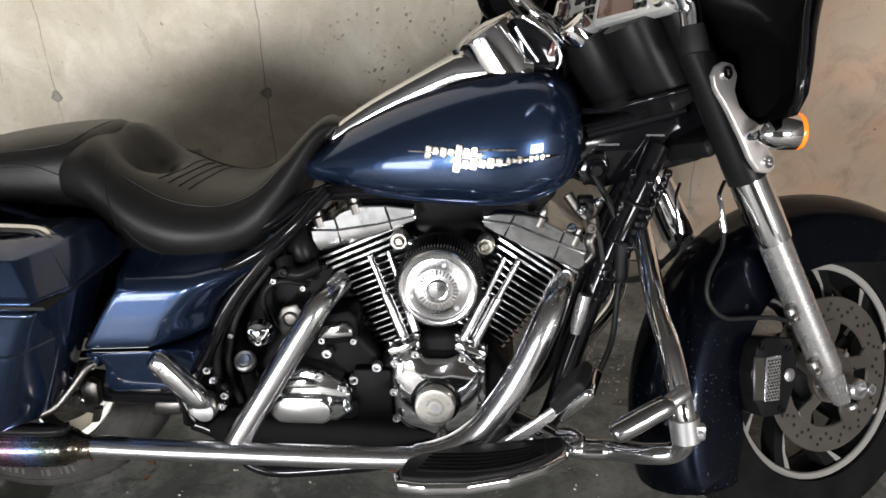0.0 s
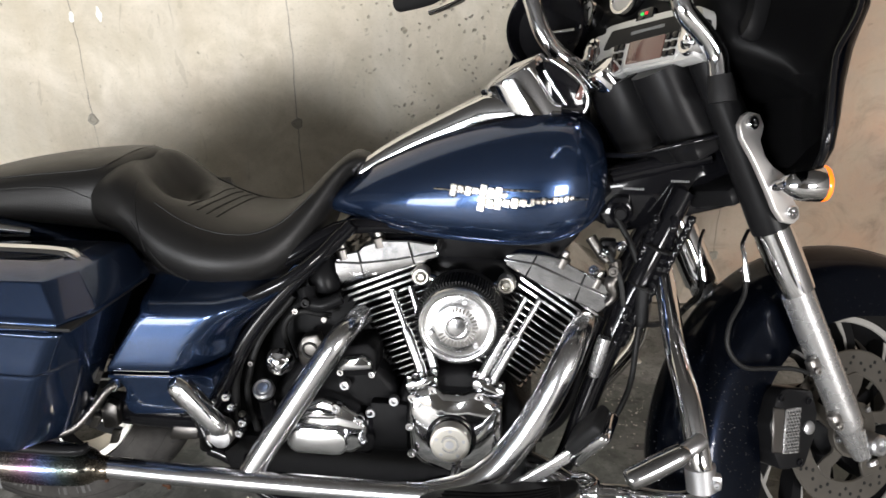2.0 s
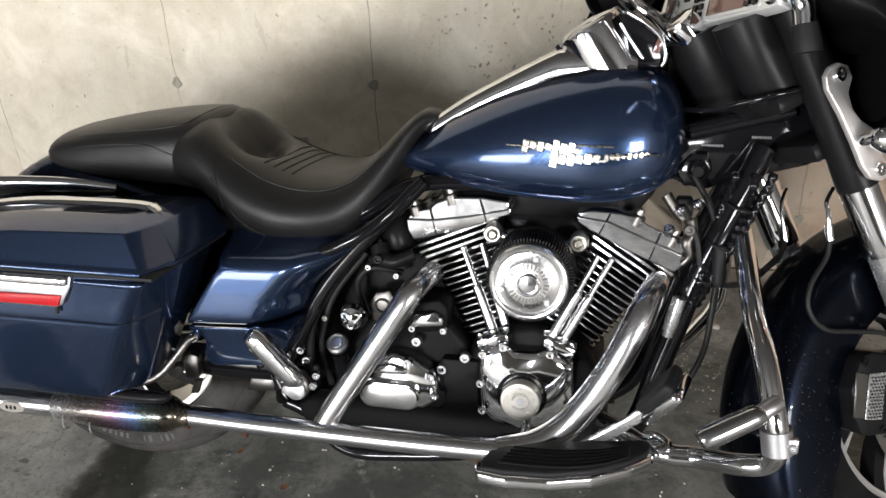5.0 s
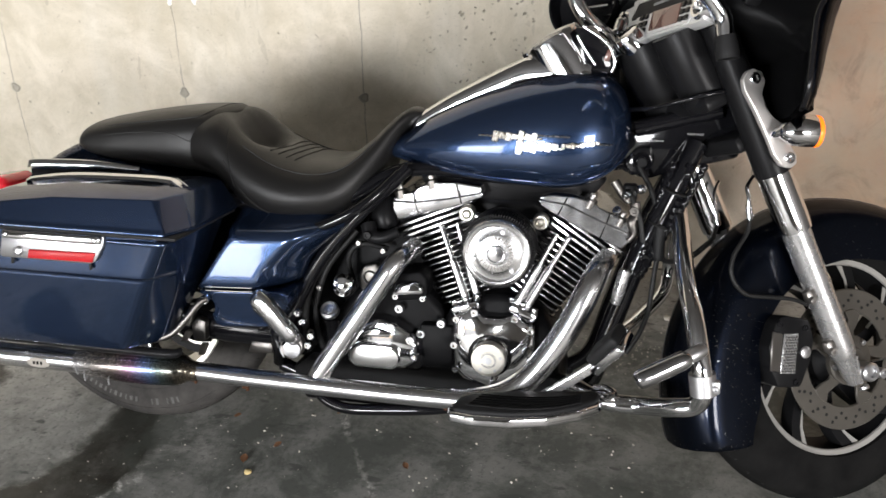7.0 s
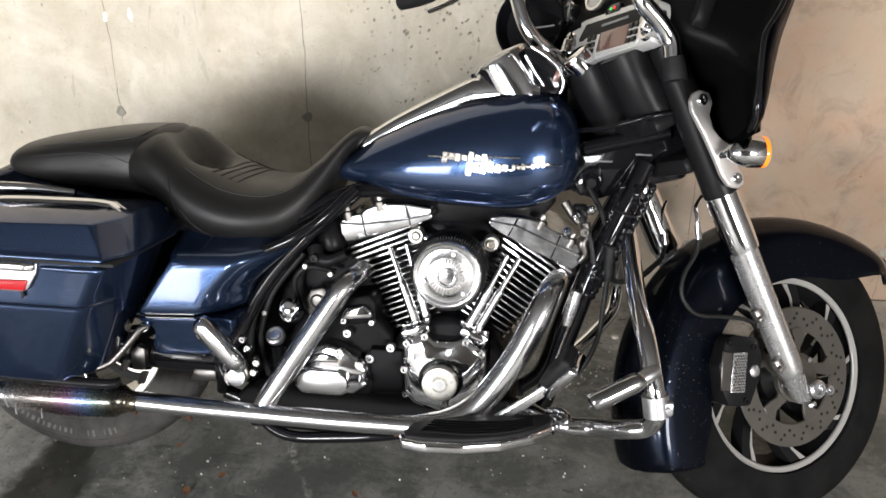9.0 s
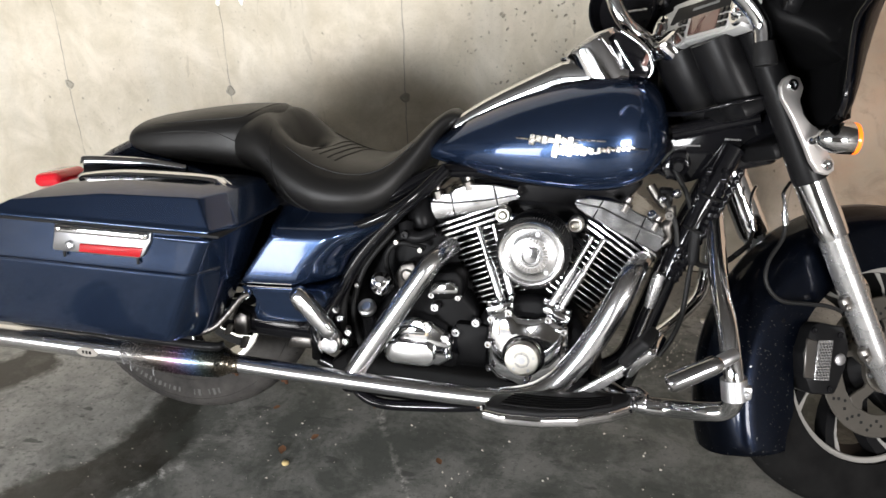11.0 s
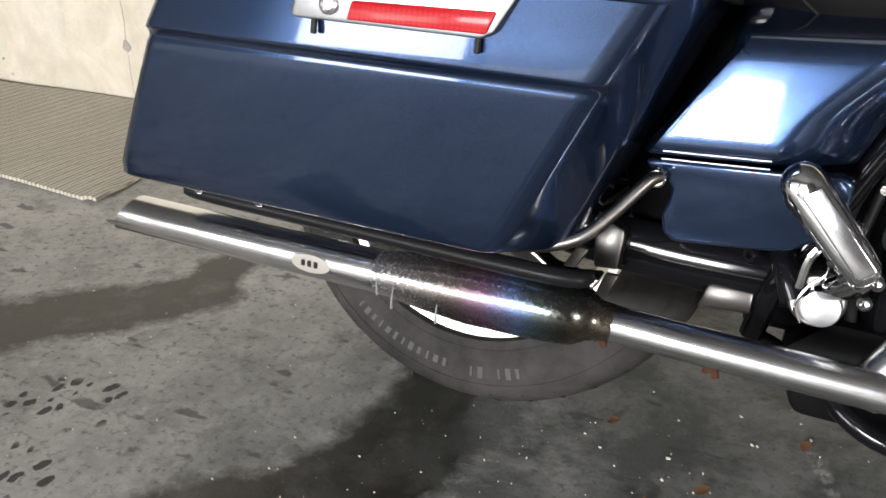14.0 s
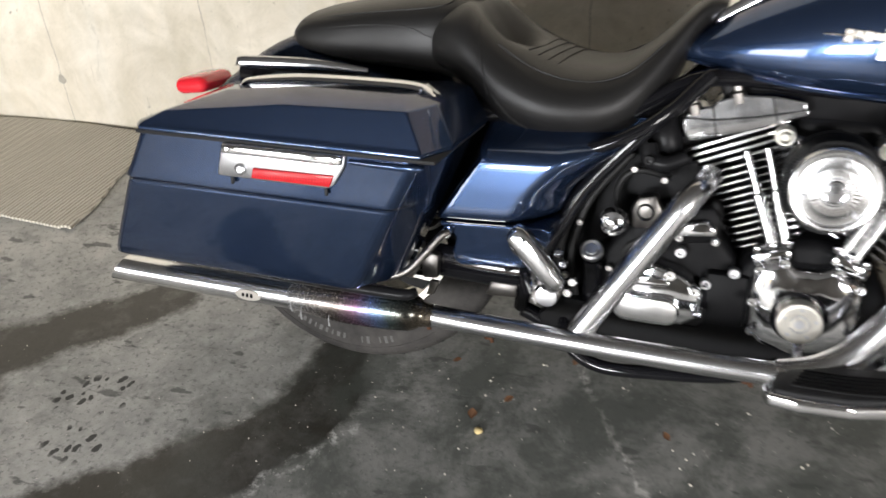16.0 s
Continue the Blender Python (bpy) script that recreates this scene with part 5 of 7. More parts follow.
for i, h in enumerate((0.022, 0.014, 0.017, 0.012, 0.020, 0.013, 0.016)):
    badge_bar(0.846 + i * 0.0130, 0.7585 + 0.0006 * i + (0.002 if i % 3 == 1 else 0), 0.0122, h, 8)
badge_bar(0.890, 0.7590, 0.100, 0.0034)
badge_bar(0.962, 0.7655, 0.064, 0.0030)
for i, h in enumerate((0.027, 0.016, 0.021, 0.015, 0.019, 0.014)):
    badge_bar(0.895 + i * 0.0140, 0.7400 + 0.0010 * i, 0.0132, h, 8)
badge_bar(0.935, 0.7420, 0.092, 0.0040)
for i, h in enumerate((0.012, 0.009, 0.013, 0.008, 0.012, 0.009, 0.011, 0.008)):
    badge_bar(0.981 + i * 0.0092, 0.7470 + 0.0010 * i, 0.0084, h, 8)
badge_bar(1.030, 0.7520, 0.090, 0.0026)
part("tank_badge", bm, metal("worn_chrome_badge", (0.92, 0.87, 0.79), 0.26, 0.15, 120), tank, "raised chrome badge")

# ---- seat
SEAT_TOP = [(-0.118, 0.700), (-0.105, 0.722), (-0.06, 0.745), (0.02, 0.762), (0.10, 0.735), (0.15, 0.752), (0.19, 0.766), (0.235, 0.774), (0.275, 0.752), (0.315, 0.722), (0.37, 0.692), (0.43, 0.676), (0.50, 0.682), (0.555, 0.718), (0.605, 0.768), (0.64, 0.792), (0.668, 0.786)]
SEAT_BOT = [(-0.118, 0.685), (-0.09, 0.665), (0.0, 0.650), (0.12, 0.642), (0.20, 0.632), (0.25, 0.602), (0.30, 0.554), (0.36, 0.538), (0.43, 0.538), (0.50, 0.545), (0.555, 0.573), (0.595, 0.645), (0.625, 0.722), (0.655, 0.765), (0.668, 0.775)]
SEAT_HW = [(-0.118, 0.080), (-0.105, 0.110), (-0.06, 0.130), (0.02, 0.100), (0.10, 0.105), (0.15, 0.128), (0.19, 0.150), (0.23, 0.168), (0.27, 0.180), (0.32, 0.188), (0.40, 0.190), (0.48, 0.176), (0.54, 0.148), (0.59, 0.105), (0.63, 0.066), (0.668, 0.030)]


def seat_round(x):
    """Flat pillion, rounder rider's part."""
    return lin(x, [(0.16, 0.66), (0.27, 0.95), (0.5, 1.0), (0.6, 0.8)])


def seat_loop(x):
    top, bot, hw = soft(x, SEAT_TOP), soft(x, SEAT_BOT), soft(x, SEAT_HW)
    dip = 0.082 * math.exp(-((x - 0.288) / 0.044) ** 2)
    mid = bot + (top - bot) * 0.50
    lp = []
    for k in range(40):
        a = 2 * math.pi * k / 40
        c, s = math.cos(a), math.sin(a)
        y = hw * math.copysign(abs(c) ** 0.72, c)
        if s < 0:
            y *= 1 - 0.16 * abs(s) ** 3
        z = mid + ((top - mid) if s > 0 else (mid - bot)) * math.copysign(abs(s) ** seat_round(x), s)
        if s > 0:
            z -= dip * math.exp(-(y / 0.07) ** 2)
        lp.append(Vector((x, y, z)))
    return lp


def seat_bm():
    return rings(bmesh.new(), [seat_loop(0.12 + 0.548 * i / 58) for i in range(59)])


def pillion_point(x, k):
    """A point on the pillion's skin; k is the angle in degrees, 90 at the top, 180 at the right side."""
    top = soft(x, [(-0.118, 0.702), (-0.108, 0.722), (-0.085, 0.737), (-0.02, 0.752), (0.06, 0.766), (0.14, 0.776), (0.20, 0.779), (0.218, 0.776), (0.228, 0.764)])
    bot = soft(x, SEAT_BOT)
    hw = soft(x, [(-0.118, 0.082), (-0.108, 0.110), (-0.085, 0.126), (-0.02, 0.140), (0.06, 0.146), (0.14, 0.148), (0.20, 0.140), (0.228, 0.118)])
    c, s = math.cos(radians(k)), math.sin(radians(k))
    y = hw * math.copysign(abs(c) ** 0.50, c)
    mid = bot + (top - bot) * 0.52
    z = mid + ((top - mid) if s > 0 else (mid - bot)) * math.copysign(abs(s) ** 0.55, s)
    z -= 0.010 * (y / hw) ** 2 if s > 0 else 0
    return Vector((x, y, z))


def pillion_bm():
    """Flat-topped pad with a rolled rim; its front end tucks under the rider's backrest."""
    return rings(bmesh.new(), [[pillion_point(-0.118 + 0.346 * i / 39, 9 * k) for k in range(40)] for i in range(40)])


def seat_point(x, k):
    """A point on the seat's skin; k is the angle in degrees, 90 at the top, 180 at the right side."""
    top, bot, hw = soft(x, SEAT_TOP), soft(x, SEAT_BOT), soft(x, SEAT_HW)
    mid = bot + (top - bot) * 0.50
    c, s = math.cos(radians(k)), math.sin(radians(k))
    y = hw * math.copysign(abs(c) ** 0.72, c)
    if s < 0:
        y *= 1 - 0.16 * abs(s) ** 3
    z = mid + ((top - mid) if s > 0 else (mid - bot)) * math.copysign(abs(s) ** seat_round(x), s)
    if s > 0:
        z -= 0.082 * math.exp(-((x - 0.288) / 0.044) ** 2) * math.exp(-(y / 0.07) ** 2)
    return Vector((x, y, z))


seat = part("seat", seat_bm(), LEATHER, moto, "two-up black leather seat with stitched seams", 70)
part("pillion_pad", pillion_bm(), LEATHER, seat, "padded leather pillion", 70)
seams = bmesh.new()
tube([seat_point(0.262 + 0.004 * i, 128 + i * 8) for i in range(9)], 0.0016, 6, 2, seams)
tube([seat_point(x, 133 + 12 * (x - 0.3)) for x in (0.30, 0.34, 0.38, 0.43, 0.48, 0.53, 0.58)], 0.0018, 6, 4, seams)
tube([seat_point(x, 60) for x in (0.32, 0.36, 0.42, 0.48, 0.54)], 0.0018, 6, 4, seams)
tube([seat_point(x, k) for x, k in ((0.27, 172), (0.32, 195), (0.36, 215), (0.40, 232), (0.42, 250))], 0.0020, 6, 4, seams)
tube([pillion_point(x, k) for x, k in ((-0.10, 168), (-0.02, 165), (0.06, 164), (0.13, 168), (0.18, 178))], 0.0014, 6, 4, seams)
tube([pillion_point(x, k) for x, k in ((-0.09, 138), (0.0, 138), (0.08, 138), (0.15, 136), (0.19, 128), (0.205, 110), (0.208, 90), (0.205, 70))], 0.0014, 6, 4, seams)
for j in range(4):
    x0 = 0.345 + j * 0.018
    tube([seat_point(x0 + 0.02 * q, 114 - 46 * q) for q in (0, 0.25, 0.5, 0.75, 1.0)], 0.0017, 6, 4, seams)
part("stitched_seam", seams, HOSE, seat)

# ---- rear fender, tail lamp and side rails
def rear_fender_bm():
    bm = bmesh.new()
    loops = []
    for k in range(41):
        deg = 20 + 165 * k / 40
        a = radians(deg)
        r = lin(deg, [(20, 0.345), (70, 0.358), (90, 0.378), (108, 0.390), (130, 0.388), (160, 0.42), (185, 0.47)])
        w = 0.098
        rad = Vector((math.cos(a), 0, math.sin(a)))
        loop = []
        for s in range(-10, 11):
            q = s / 10
            ang = q * math.pi / 2
            y = w * math.copysign(abs(math.sin(ang)) ** 0.8, q)
            loop.append(AXLE_R + rad * (r - 0.085 * (1 - math.cos(ang)) ** 1.1) + Vector((0, y, 0)))
        loops.append(loop)
    rings(bm, loops, caps=False, closed=False)
    bmesh.ops.solidify(bm, geom=bm.faces[:], thickness=0.004)
    return bm


part("rear_fender", rear_fender_bm(), BLUE, moto, "deep blue rear fender", 60)
bm = block((0.078, 0.12, 0.036), Matrix.Translation((-0.388, 0.0, 0.566)) @ pose(0, 0, 0, 0, -8, 0), 0.020, segs=4)
part("tail_lamp", bm, TAIL_RED, moto, "red tail lamp on the rear fender")
for s in (-1, 1):
    bm = tube([(-0.205, s * 0.150, 0.640), (-0.19, s * 0.150, 0.644), (-0.05, s * 0.150, 0.648), (0.06, s * 0.148, 0.643)], [0.011, 0.013, 0.012, 0.008], 12, 5, flat=0.7)
    rail = part("fender_rail", bm, CHROME, moto, "chrome fender rail")
    part("rail_base", plate([(-0.205, 0.612), (0.06, 0.612), (0.06, 0.640), (-0.205, 0.636)], s * 0.145, s * 0.157, 0.004), BLACK_GLOSS, rail)

# ---- saddlebags
def bag_y(z):
    """Outer face of the right saddlebag: it tucks in towards its foot."""
    return soft(z, [(0.290, -0.348), (0.300, -0.352), (0.33, -0.366), (0.40, -0.390), (0.466, -0.4115), (0.477, -0.4135), (0.482, -0.4165), (0.487, -0.4240), (0.492, -0.4262), (0.53, -0.4300), (0.575, -0.4360), (0.60, -0.4390)])


def bag_body_bm():
    bm = bmesh.new()
    loops = []
    zs = [0.298, 0.301, 0.305] + [0.310 + 0.16 * i / 16 for i in range(16)] + [0.470 + 0.025 * i / 14 for i in range(14)] + [0.495 + 0.081 * i / 8 for i in range(9)]
    for z in zs:
        k = (z - 0.305) / (0.573 - 0.305)
        x0 = -0.388 + (-0.238 + 0.388) * k
        x1 = 0.118 + (0.262 - 0.118) * k
        f = x1 + 0.022 + 0.03 * (1 - k)
        y = bag_y(z)
        yin = -0.165
        tuck = 0.014 if z < 0.2995 else (0.006 if z < 0.305 else (0.0015 if z < 0.315 else 0.0))
        x0, x1, y, f = x0 + tuck, x1 - tuck, y + tuck, f - tuck
        r = 0.014
        lp = [(x0 + r * 1.6, y, z), (x0 + r * 0.6, y + r * 0.35, z), (x0, y + r * 1.4, z), (x0 + 0.02, yin, z), (f - 0.03, yin, z), (f, yin - 0.05, z), (f - 0.002, y + 0.085, z), (f - 0.006, y + 0.070, z)]
        for t in (0.0, 0.2, 0.4, 0.6, 0.8, 1.0):
            lp.append(((1 - t) ** 2 * (x1 + 0.008) + 2 * t * (1 - t) * x1 + t * t * (x1 - 0.016), (1 - t) ** 2 * (y + 0.022) + 2 * t * (1 - t) * (y + 0.001) + t * t * y, z))
        loops.append(lp)
    return rings(bm, loops)


def bag_lid_bm():
    """Faceted lid: near-upright side, flat top, and a chamfered front corner."""
    foot = [(-0.242, -0.425), (-0.228, -0.438), (0.03, -0.4385), (0.266, -0.438), (0.293, -0.365), (0.293, -0.168), (-0.242, -0.168)]
    edge = [(-0.202, -0.408, 0.604), (-0.190, -0.419, 0.608), (0.03, -0.420, 0.637), (0.236, -0.418, 0.643), (0.262, -0.350, 0.643), (0.262, -0.175, 0.640), (-0.200, -0.175, 0.612)]
    crown = [(-0.120, -0.340, 0.634), (-0.110, -0.350, 0.636), (0.03, -0.352, 0.653), (0.212, -0.350, 0.654), (0.230, -0.315, 0.654), (0.230, -0.200, 0.650), (-0.12, -0.200, 0.632)]
    bm = bmesh.new()
    rings(bm, [[(x, y, 0.5765) for x, y in foot], [(x, y, 0.5835) for x, y in foot], [(x * 0.99 + 0.0003, y + 0.006, 0.5885) for x, y in foot], edge, crown])
    bmesh.ops.recalc_face_normals(bm, faces=bm.faces)
    bmesh.ops.bevel(bm, geom=[e for e in bm.edges if len(e.link_faces) == 2 and e.calc_face_angle(0) > 0.25], offset=0.006, segments=3, profile=0.5, affect='EDGES', clamp_overlap=True)
    return bm


def saddlebag():
    bag = part("saddlebag", bag_body_bm(), BLUE, moto, "hard saddlebag in deep metallic blue", 75)
    lid = part("lid", bag_lid_bm(), BLUE, bag, "", 34)
    bm = plate([(-0.236, 0.5705), (0.29, 0.5705), (0.29, 0.5775), (-0.236, 0.5775)], -0.170, -0.4385, 0.003)
    part("lid_gasket", bm, RUBBER, bag)
    bm = tube([(-0.115, -0.285, 0.634), (-0.10, -0.290, 0.642), (0.0, -0.298, 0.655), (0.12, -0.302, 0.659), (0.195, -0.304, 0.659), (0.225, -0.304, 0.654), (0.236, -0.304, 0.645)], [0.003, 0.0045, 0.0055, 0.006, 0.006, 0.006, 0.005], 14, 5, flat=2.2)
    part("lid_rail", bm, CHROME, lid, "chrome strip along the lid")
    part("body_lip", tube([(0.150, -0.4355, 0.562), (0.20, -0.4358, 0.562), (0.258, -0.4352, 0.562), (0.266, -0.425, 0.562)], [0.004, 0.0058, 0.0058, 0.004], 10, 4), BLUE, bag, "", 60)
    # latch plate with a reflector
    outline = [(-0.072, 0.5715), (0.146, 0.5715), (0.143, 0.553), (0.124, 0.521), (0.112, 0.515), (-0.080, 0.515), (-0.0835, 0.520)]
    latch = part("latch_plate", plate(outline, -0.418, -0.4405, 0.003), LATCH_PLATE, bag, "chrome latch plate with a red reflector")
    part("latch_handle", plate([(-0.068, 0.572), (0.143, 0.572), (0.140, 0.5555), (-0.071, 0.5555)], -0.438, -0.4490, 0.005, None, 3), CHROME, latch)
    part("reflector", plate([(-0.016, 0.5355), (0.126, 0.5385), (0.118, 0.519), (-0.020, 0.518)], -0.4395, -0.4440, 0.0025), RED_LENS, latch, "red reflector")
    part("lock", revolve([(0.0095, 0.0), (0.0095, 0.004), (0.007, 0.006), (0.005, 0.003), (0.0004, 0.003)], 20, m=Matrix.Translation((-0.040, -0.4400, 0.530))), SATIN_METAL, latch)
    bm = bmesh.new()
    for x in (-0.058, 0.130):
        bolt((x, -0.4486, 0.564), 0.0045, 0.002, bm)
    part("bolt", bm, LATCH_METAL, latch)
    for x in (-0.060, 0.108):
        part("rubber_tab", block((0.0055, 0.005, 0.014), Matrix.Translation((x, -0.4335, 0.5085)), 0.0015), RUBBER, latch)
    bm = bars(26, -0.018, 0.0058, 0.5455, -0.4406, 0.0055, 0.0035)
    part("latch_lettering", bm, WHITE_MARK, latch)
    bm = bmesh.new()
    bolt((0.262, -0.318, 0.618), 0.006, 0.005, bm, (0.9, -0.3, 0.2))
    tube([(0.222, -0.315, 0.660), (0.250, -0.316, 0.640), (0.262, -0.316, 0.612)], 0.004, 8, 4, bm)
    tube([(0.222, -0.292, 0.660), (0.250, -0.294, 0.640), (0.262, -0.300, 0.614)], 0.003, 8, 4, bm)
    part("lid_tether", bm, CHROME, lid)
    return bag


saddlebag()
bm = tube([(-0.318, -0.292, 0.290), (-0.305, -0.292, 0.284), (-0.10, -0.290, 0.280), (0.16, -0.286, 0.276), (0.20, -0.27, 0.280)], [0.007, 0.0105, 0.0105, 0.0105, 0.008], 16, 6)
bar = part("bag_support", bm, BLACK_SATIN, moto, "satin black support bar below the saddlebag")
for x in (-0.296, -0.205):
    part("support_bolt", bolt((x, -0.302, 0.290), 0.007, 0.006, None, (0, -0.8, 0.6)), CHROME, bar)
# left bag, seen only past the tail: same shell mirrored
mirror = Matrix.Diagonal((1, -1, 1, 1))
left_bag = part("saddlebag", bag_body_bm(), BLUE, moto, "hard saddlebag in deep metallic blue", 42, mirror)
part("lid", bag_lid_bm(), BLUE, left_bag, "", 34, mirror)

# ---- side cover, upper bulge over a lower tongue
def cover_upper_bm():
    bm = bmesh.new()
    loops = []
    NZ, NX = 22, 30
    for j in range(NZ + 1):
        k = j / NZ
        z = 0.414 + (0.585 - 0.414) * k
        xl = 0.218 + (0.292 - 0.218) * min(k / 0.68, 1) - max(k - 0.68, 0) * 0.05
        xr = 0.428 + 0.050 * min(k / 0.7, 1) + 0.115 * max(k - 0.25, 0) ** 1.2
        bulge = lin(k, [(0, -0.238), (0.04, -0.2445), (0.10, -0.2464), (0.36, -0.2454), (0.62, -0.2438), (0.67, -0.2425), (0.72, -0.2370), (0.78, -0.217), (0.86, -0.170), (1.0, -0.120)])
        row = []
        for i in range(NX + 1):
            q = i / NX
            x = xl + (xr - xl) * q
            y = bulge + 0.036 * max(0, 1 - q / 0.075) ** 2 + 0.085 * max(0, (q - 0.62) / 0.38) ** 1.8
            row.append(Vector((x, min(y, -0.118), z + 0.012 * q)))
        row += [Vector((xr + 0.004, -0.11, z + 0.012)), Vector((xl - 0.004, -0.11, z))]
        loops.append(row)
    return rings(bm, loops)


side_cover = part("side_cover", cover_upper_bm(), BLUE, moto, "deep blue frame side cover", 45)
lower = [(0.230, 0.4085), (0.420, 0.4205), (0.430, 0.415), (0.430, 0.395), (0.408, 0.352), (0.384, 0.335), (0.36, 0.331), (0.268, 0.322), (0.256, 0.330), (0.252, 0.350), (0.258, 0.366), (0.260, 0.380), (0.250, 0.396), (0.232, 0.400)]
bm = plate(lower, -0.14, -0.243, 0.006, None, 3)
for v in bm.verts:
    if v.co.y < -0.18:
        v.co.y += (0.42 - v.co.z) * 0.24
part("lower_panel", bm, BLUE, side_cover, "", 45)
bm = bmesh.new()
for dz in (0.0, 0.008):
    tube([(0.246, -0.2410, 0.411 + dz), (0.30, -0.2445, 0.4145 + dz), (0.352, -0.2445, 0.4175 + dz)], 0.0008, 6, 4, bm)
part("cover_groove", bm, STEEL, side_cover)
bm = tube([(0.44, -0.185, 0.540), (0.50, -0.185, 0.560), (0.56, -0.178, 0.592), (0.605, -0.160, 0.628), (0.64, -0.13, 0.668)], [0.010, 0.011, 0.011, 0.010, 0.008], 14, 6)
part("cover_strip", bm, BLACK_GLOSS, side_cover)
bm = plate([(0.20, 0.60), (0.60, 0.62), (0.60, 0.60), (0.45, 0.53), (0.38, 0.40), (0.30, 0.30), (0.20, 0.30), (0.17, 0.40)], -0.10, 0.10, 0.01)
part("battery_box", bm, BLACK_WRINKLE, moto, "black box below the seat")
bm = plate([(0.34, 0.20), (0.74, 0.20), (0.74, 0.36), (0.66, 0.50), (0.64, 0.60), (0.48, 0.60), (0.40, 0.46)], -0.055, 0.055, 0.01)
part("oil_tank", bm, BLACK_WRINKLE, moto, "black oil tank behind the gearbox")

# ---- exhaust
pipe = part("exhaust_pipe", tube([(0.826, -0.252, 0.224), (0.66, -0.252, 0.222), (0.49, -0.252, 0.223), (0.34, -0.252, 0.225), (0.215, -0.252, 0.228)], 0.0205, 28, 6), EXHAUST, moto, "long chrome exhaust pipe with a slim muffler")
part("pipe_end_band", tube([(0.822, -0.252, 0.224), (0.832, -0.252, 0.224)], [0.0215, 0.0215], 28), STEEL, pipe)
bulge = tube([(0.226, -0.254, 0.228), (0.208, -0.256, 0.229), (0.182, -0.258, 0.231), (0.12, -0.260, 0.232), (0.04, -0.262, 0.231), (-0.03, -0.262, 0.228), (-0.055, -0.262, 0.227)], [0.0212, 0.024, 0.036, 0.0405, 0.0385, 0.0300, 0.0266], 32, 8)
part("muffler_bulge", bulge, BLUED, pipe, "heat-blued muffler bulge with rust specks")
part("muffler_tail", tube([(-0.05, -0.262, 0.227), (-0.2, -0.259, 0.225), (-0.35, -0.255, 0.224), (-0.425, -0.253, 0.223)], 0.0265, 28, 6), EXHAUST, pipe)
# slash-cut tip: open at its end
bm = bmesh.new()
loops = []
for x0, r in ((-0.40, 0.0267), (-0.455, 0.0267), (-0.4535, 0.0240), (-0.40, 0.0240)):
    lp = []
    for k in range(28):
        a = 2 * math.pi * k / 28
        cut = 0.018 * math.sin(a) if x0 < -0.42 else 0
        lp.append((x0 + cut, -0.2535 + r * math.cos(a), 0.2232 + r * math.sin(a)))
    loops.append(lp)
rings(bm, loops, caps=False)
part("muffler_tip", bm, EXHAUST, pipe)
bm = revolve([(0.0125, 0.0), (0.012, 0.0015), (0.0004, 0.0018)], 24, m=Matrix.Translation((-0.140, -0.2858, 0.2240)) @ pose(0, 0, 0, 4, 0, 0) @ Matrix.Diagonal((2.3, 1, 0.95, 1)))
plate_ = part("muffler_emblem", bm, plain("brushed_name_plate", (0.30, 0.28, 0.25), 0.4, 0.4), pipe, "small oval maker's plate")
part("emblem_lettering", bars(3, -0.150, 0.009, 0.2240, -0.2876, 0.009, 0.005), BLACK_GLOSS, plate_)
bm = bmesh.new()
for x, dz in ((-0.048, 0.0), (-0.022, -0.008), (0.035, -0.012)):
    tube([(x, -0.288 - 0.006 * (x > -0.03), 0.232 + dz), (x + 0.002, -0.290 - 0.010 * (x > -0.03), 0.218 + dz), (x + 0.001, -0.284 - 0.012 * (x > -0.03), 0.206 + dz)], [0.0007, 0.0013, 0.0018], 6, 3, bm)
part("drip_mark", bm, GREY_LINE, pipe)
rear_header = part("rear_header", tube([(0.478, -0.236, 0.205), (0.492, -0.235, 0.235), (0.55, -0.226, 0.330), (0.62, -0.21, 0.442), (0.648, -0.200, 0.486), (0.664, -0.172, 0.503), (0.676, -0.12, 0.508)], [0.021, 0.0225, 0.0225, 0.0225, 0.0218, 0.021, 0.02], 24, 6), EXHAUST, pipe, "chrome rear header shield")
bm = tube([(1.085, -0.07, 0.505), (1.076, -0.125, 0.508), (1.062, -0.170, 0.492), (1.045, -0.194, 0.455), (1.018, -0.205, 0.395), (0.982, -0.212, 0.330), (0.935, -0.222, 0.268), (0.885, -0.236, 0.236), (0.82, -0.250, 0.226)], [0.020, 0.022, 0.025, 0.0265, 0.0265, 0.0265, 0.0265, 0.0255, 0.021], 24, 7)
part("front_header", bm, EXHAUST, pipe, "curved chrome front header shield")
bm = bmesh.new()
for i in range(7):
    block((0.004, 0.006, 0.003), Matrix.Translation((0.652 + 0.0035 * i - 0.012, -0.196, 0.446 + 0.007 * i)) @ pose(0, 0, 0, 0, -58, 0), 0.0, bm)
part("header_slot", bm, HOSE, rear_header)
bm = bmesh.new()
for x, z in ((0.215, 0.209), (0.335, 0.205), (0.78, 0.204)):
    block((0.013, 0.016, 0.007), Matrix.Translation((x, -0.252, z)) @ pose(0, 0, 0, 8, 14, 0), 0.002, bm)
    bolt((x + 0.004, -0.256, z - 0.002), 0.004, 0.007, bm, (0.3, -0.2, -1))
    bolt((x - 0.005, -0.252, z - 0.001), 0.003, 0.006, bm, (-0.4, -0.1, -1))
part("pipe_clamp", bm, plain("rusty_clamp_steel", (0.050, 0.024, 0.014), 0.85, 0.0, bump=0.8, scale=260, shine=0.1), pipe)
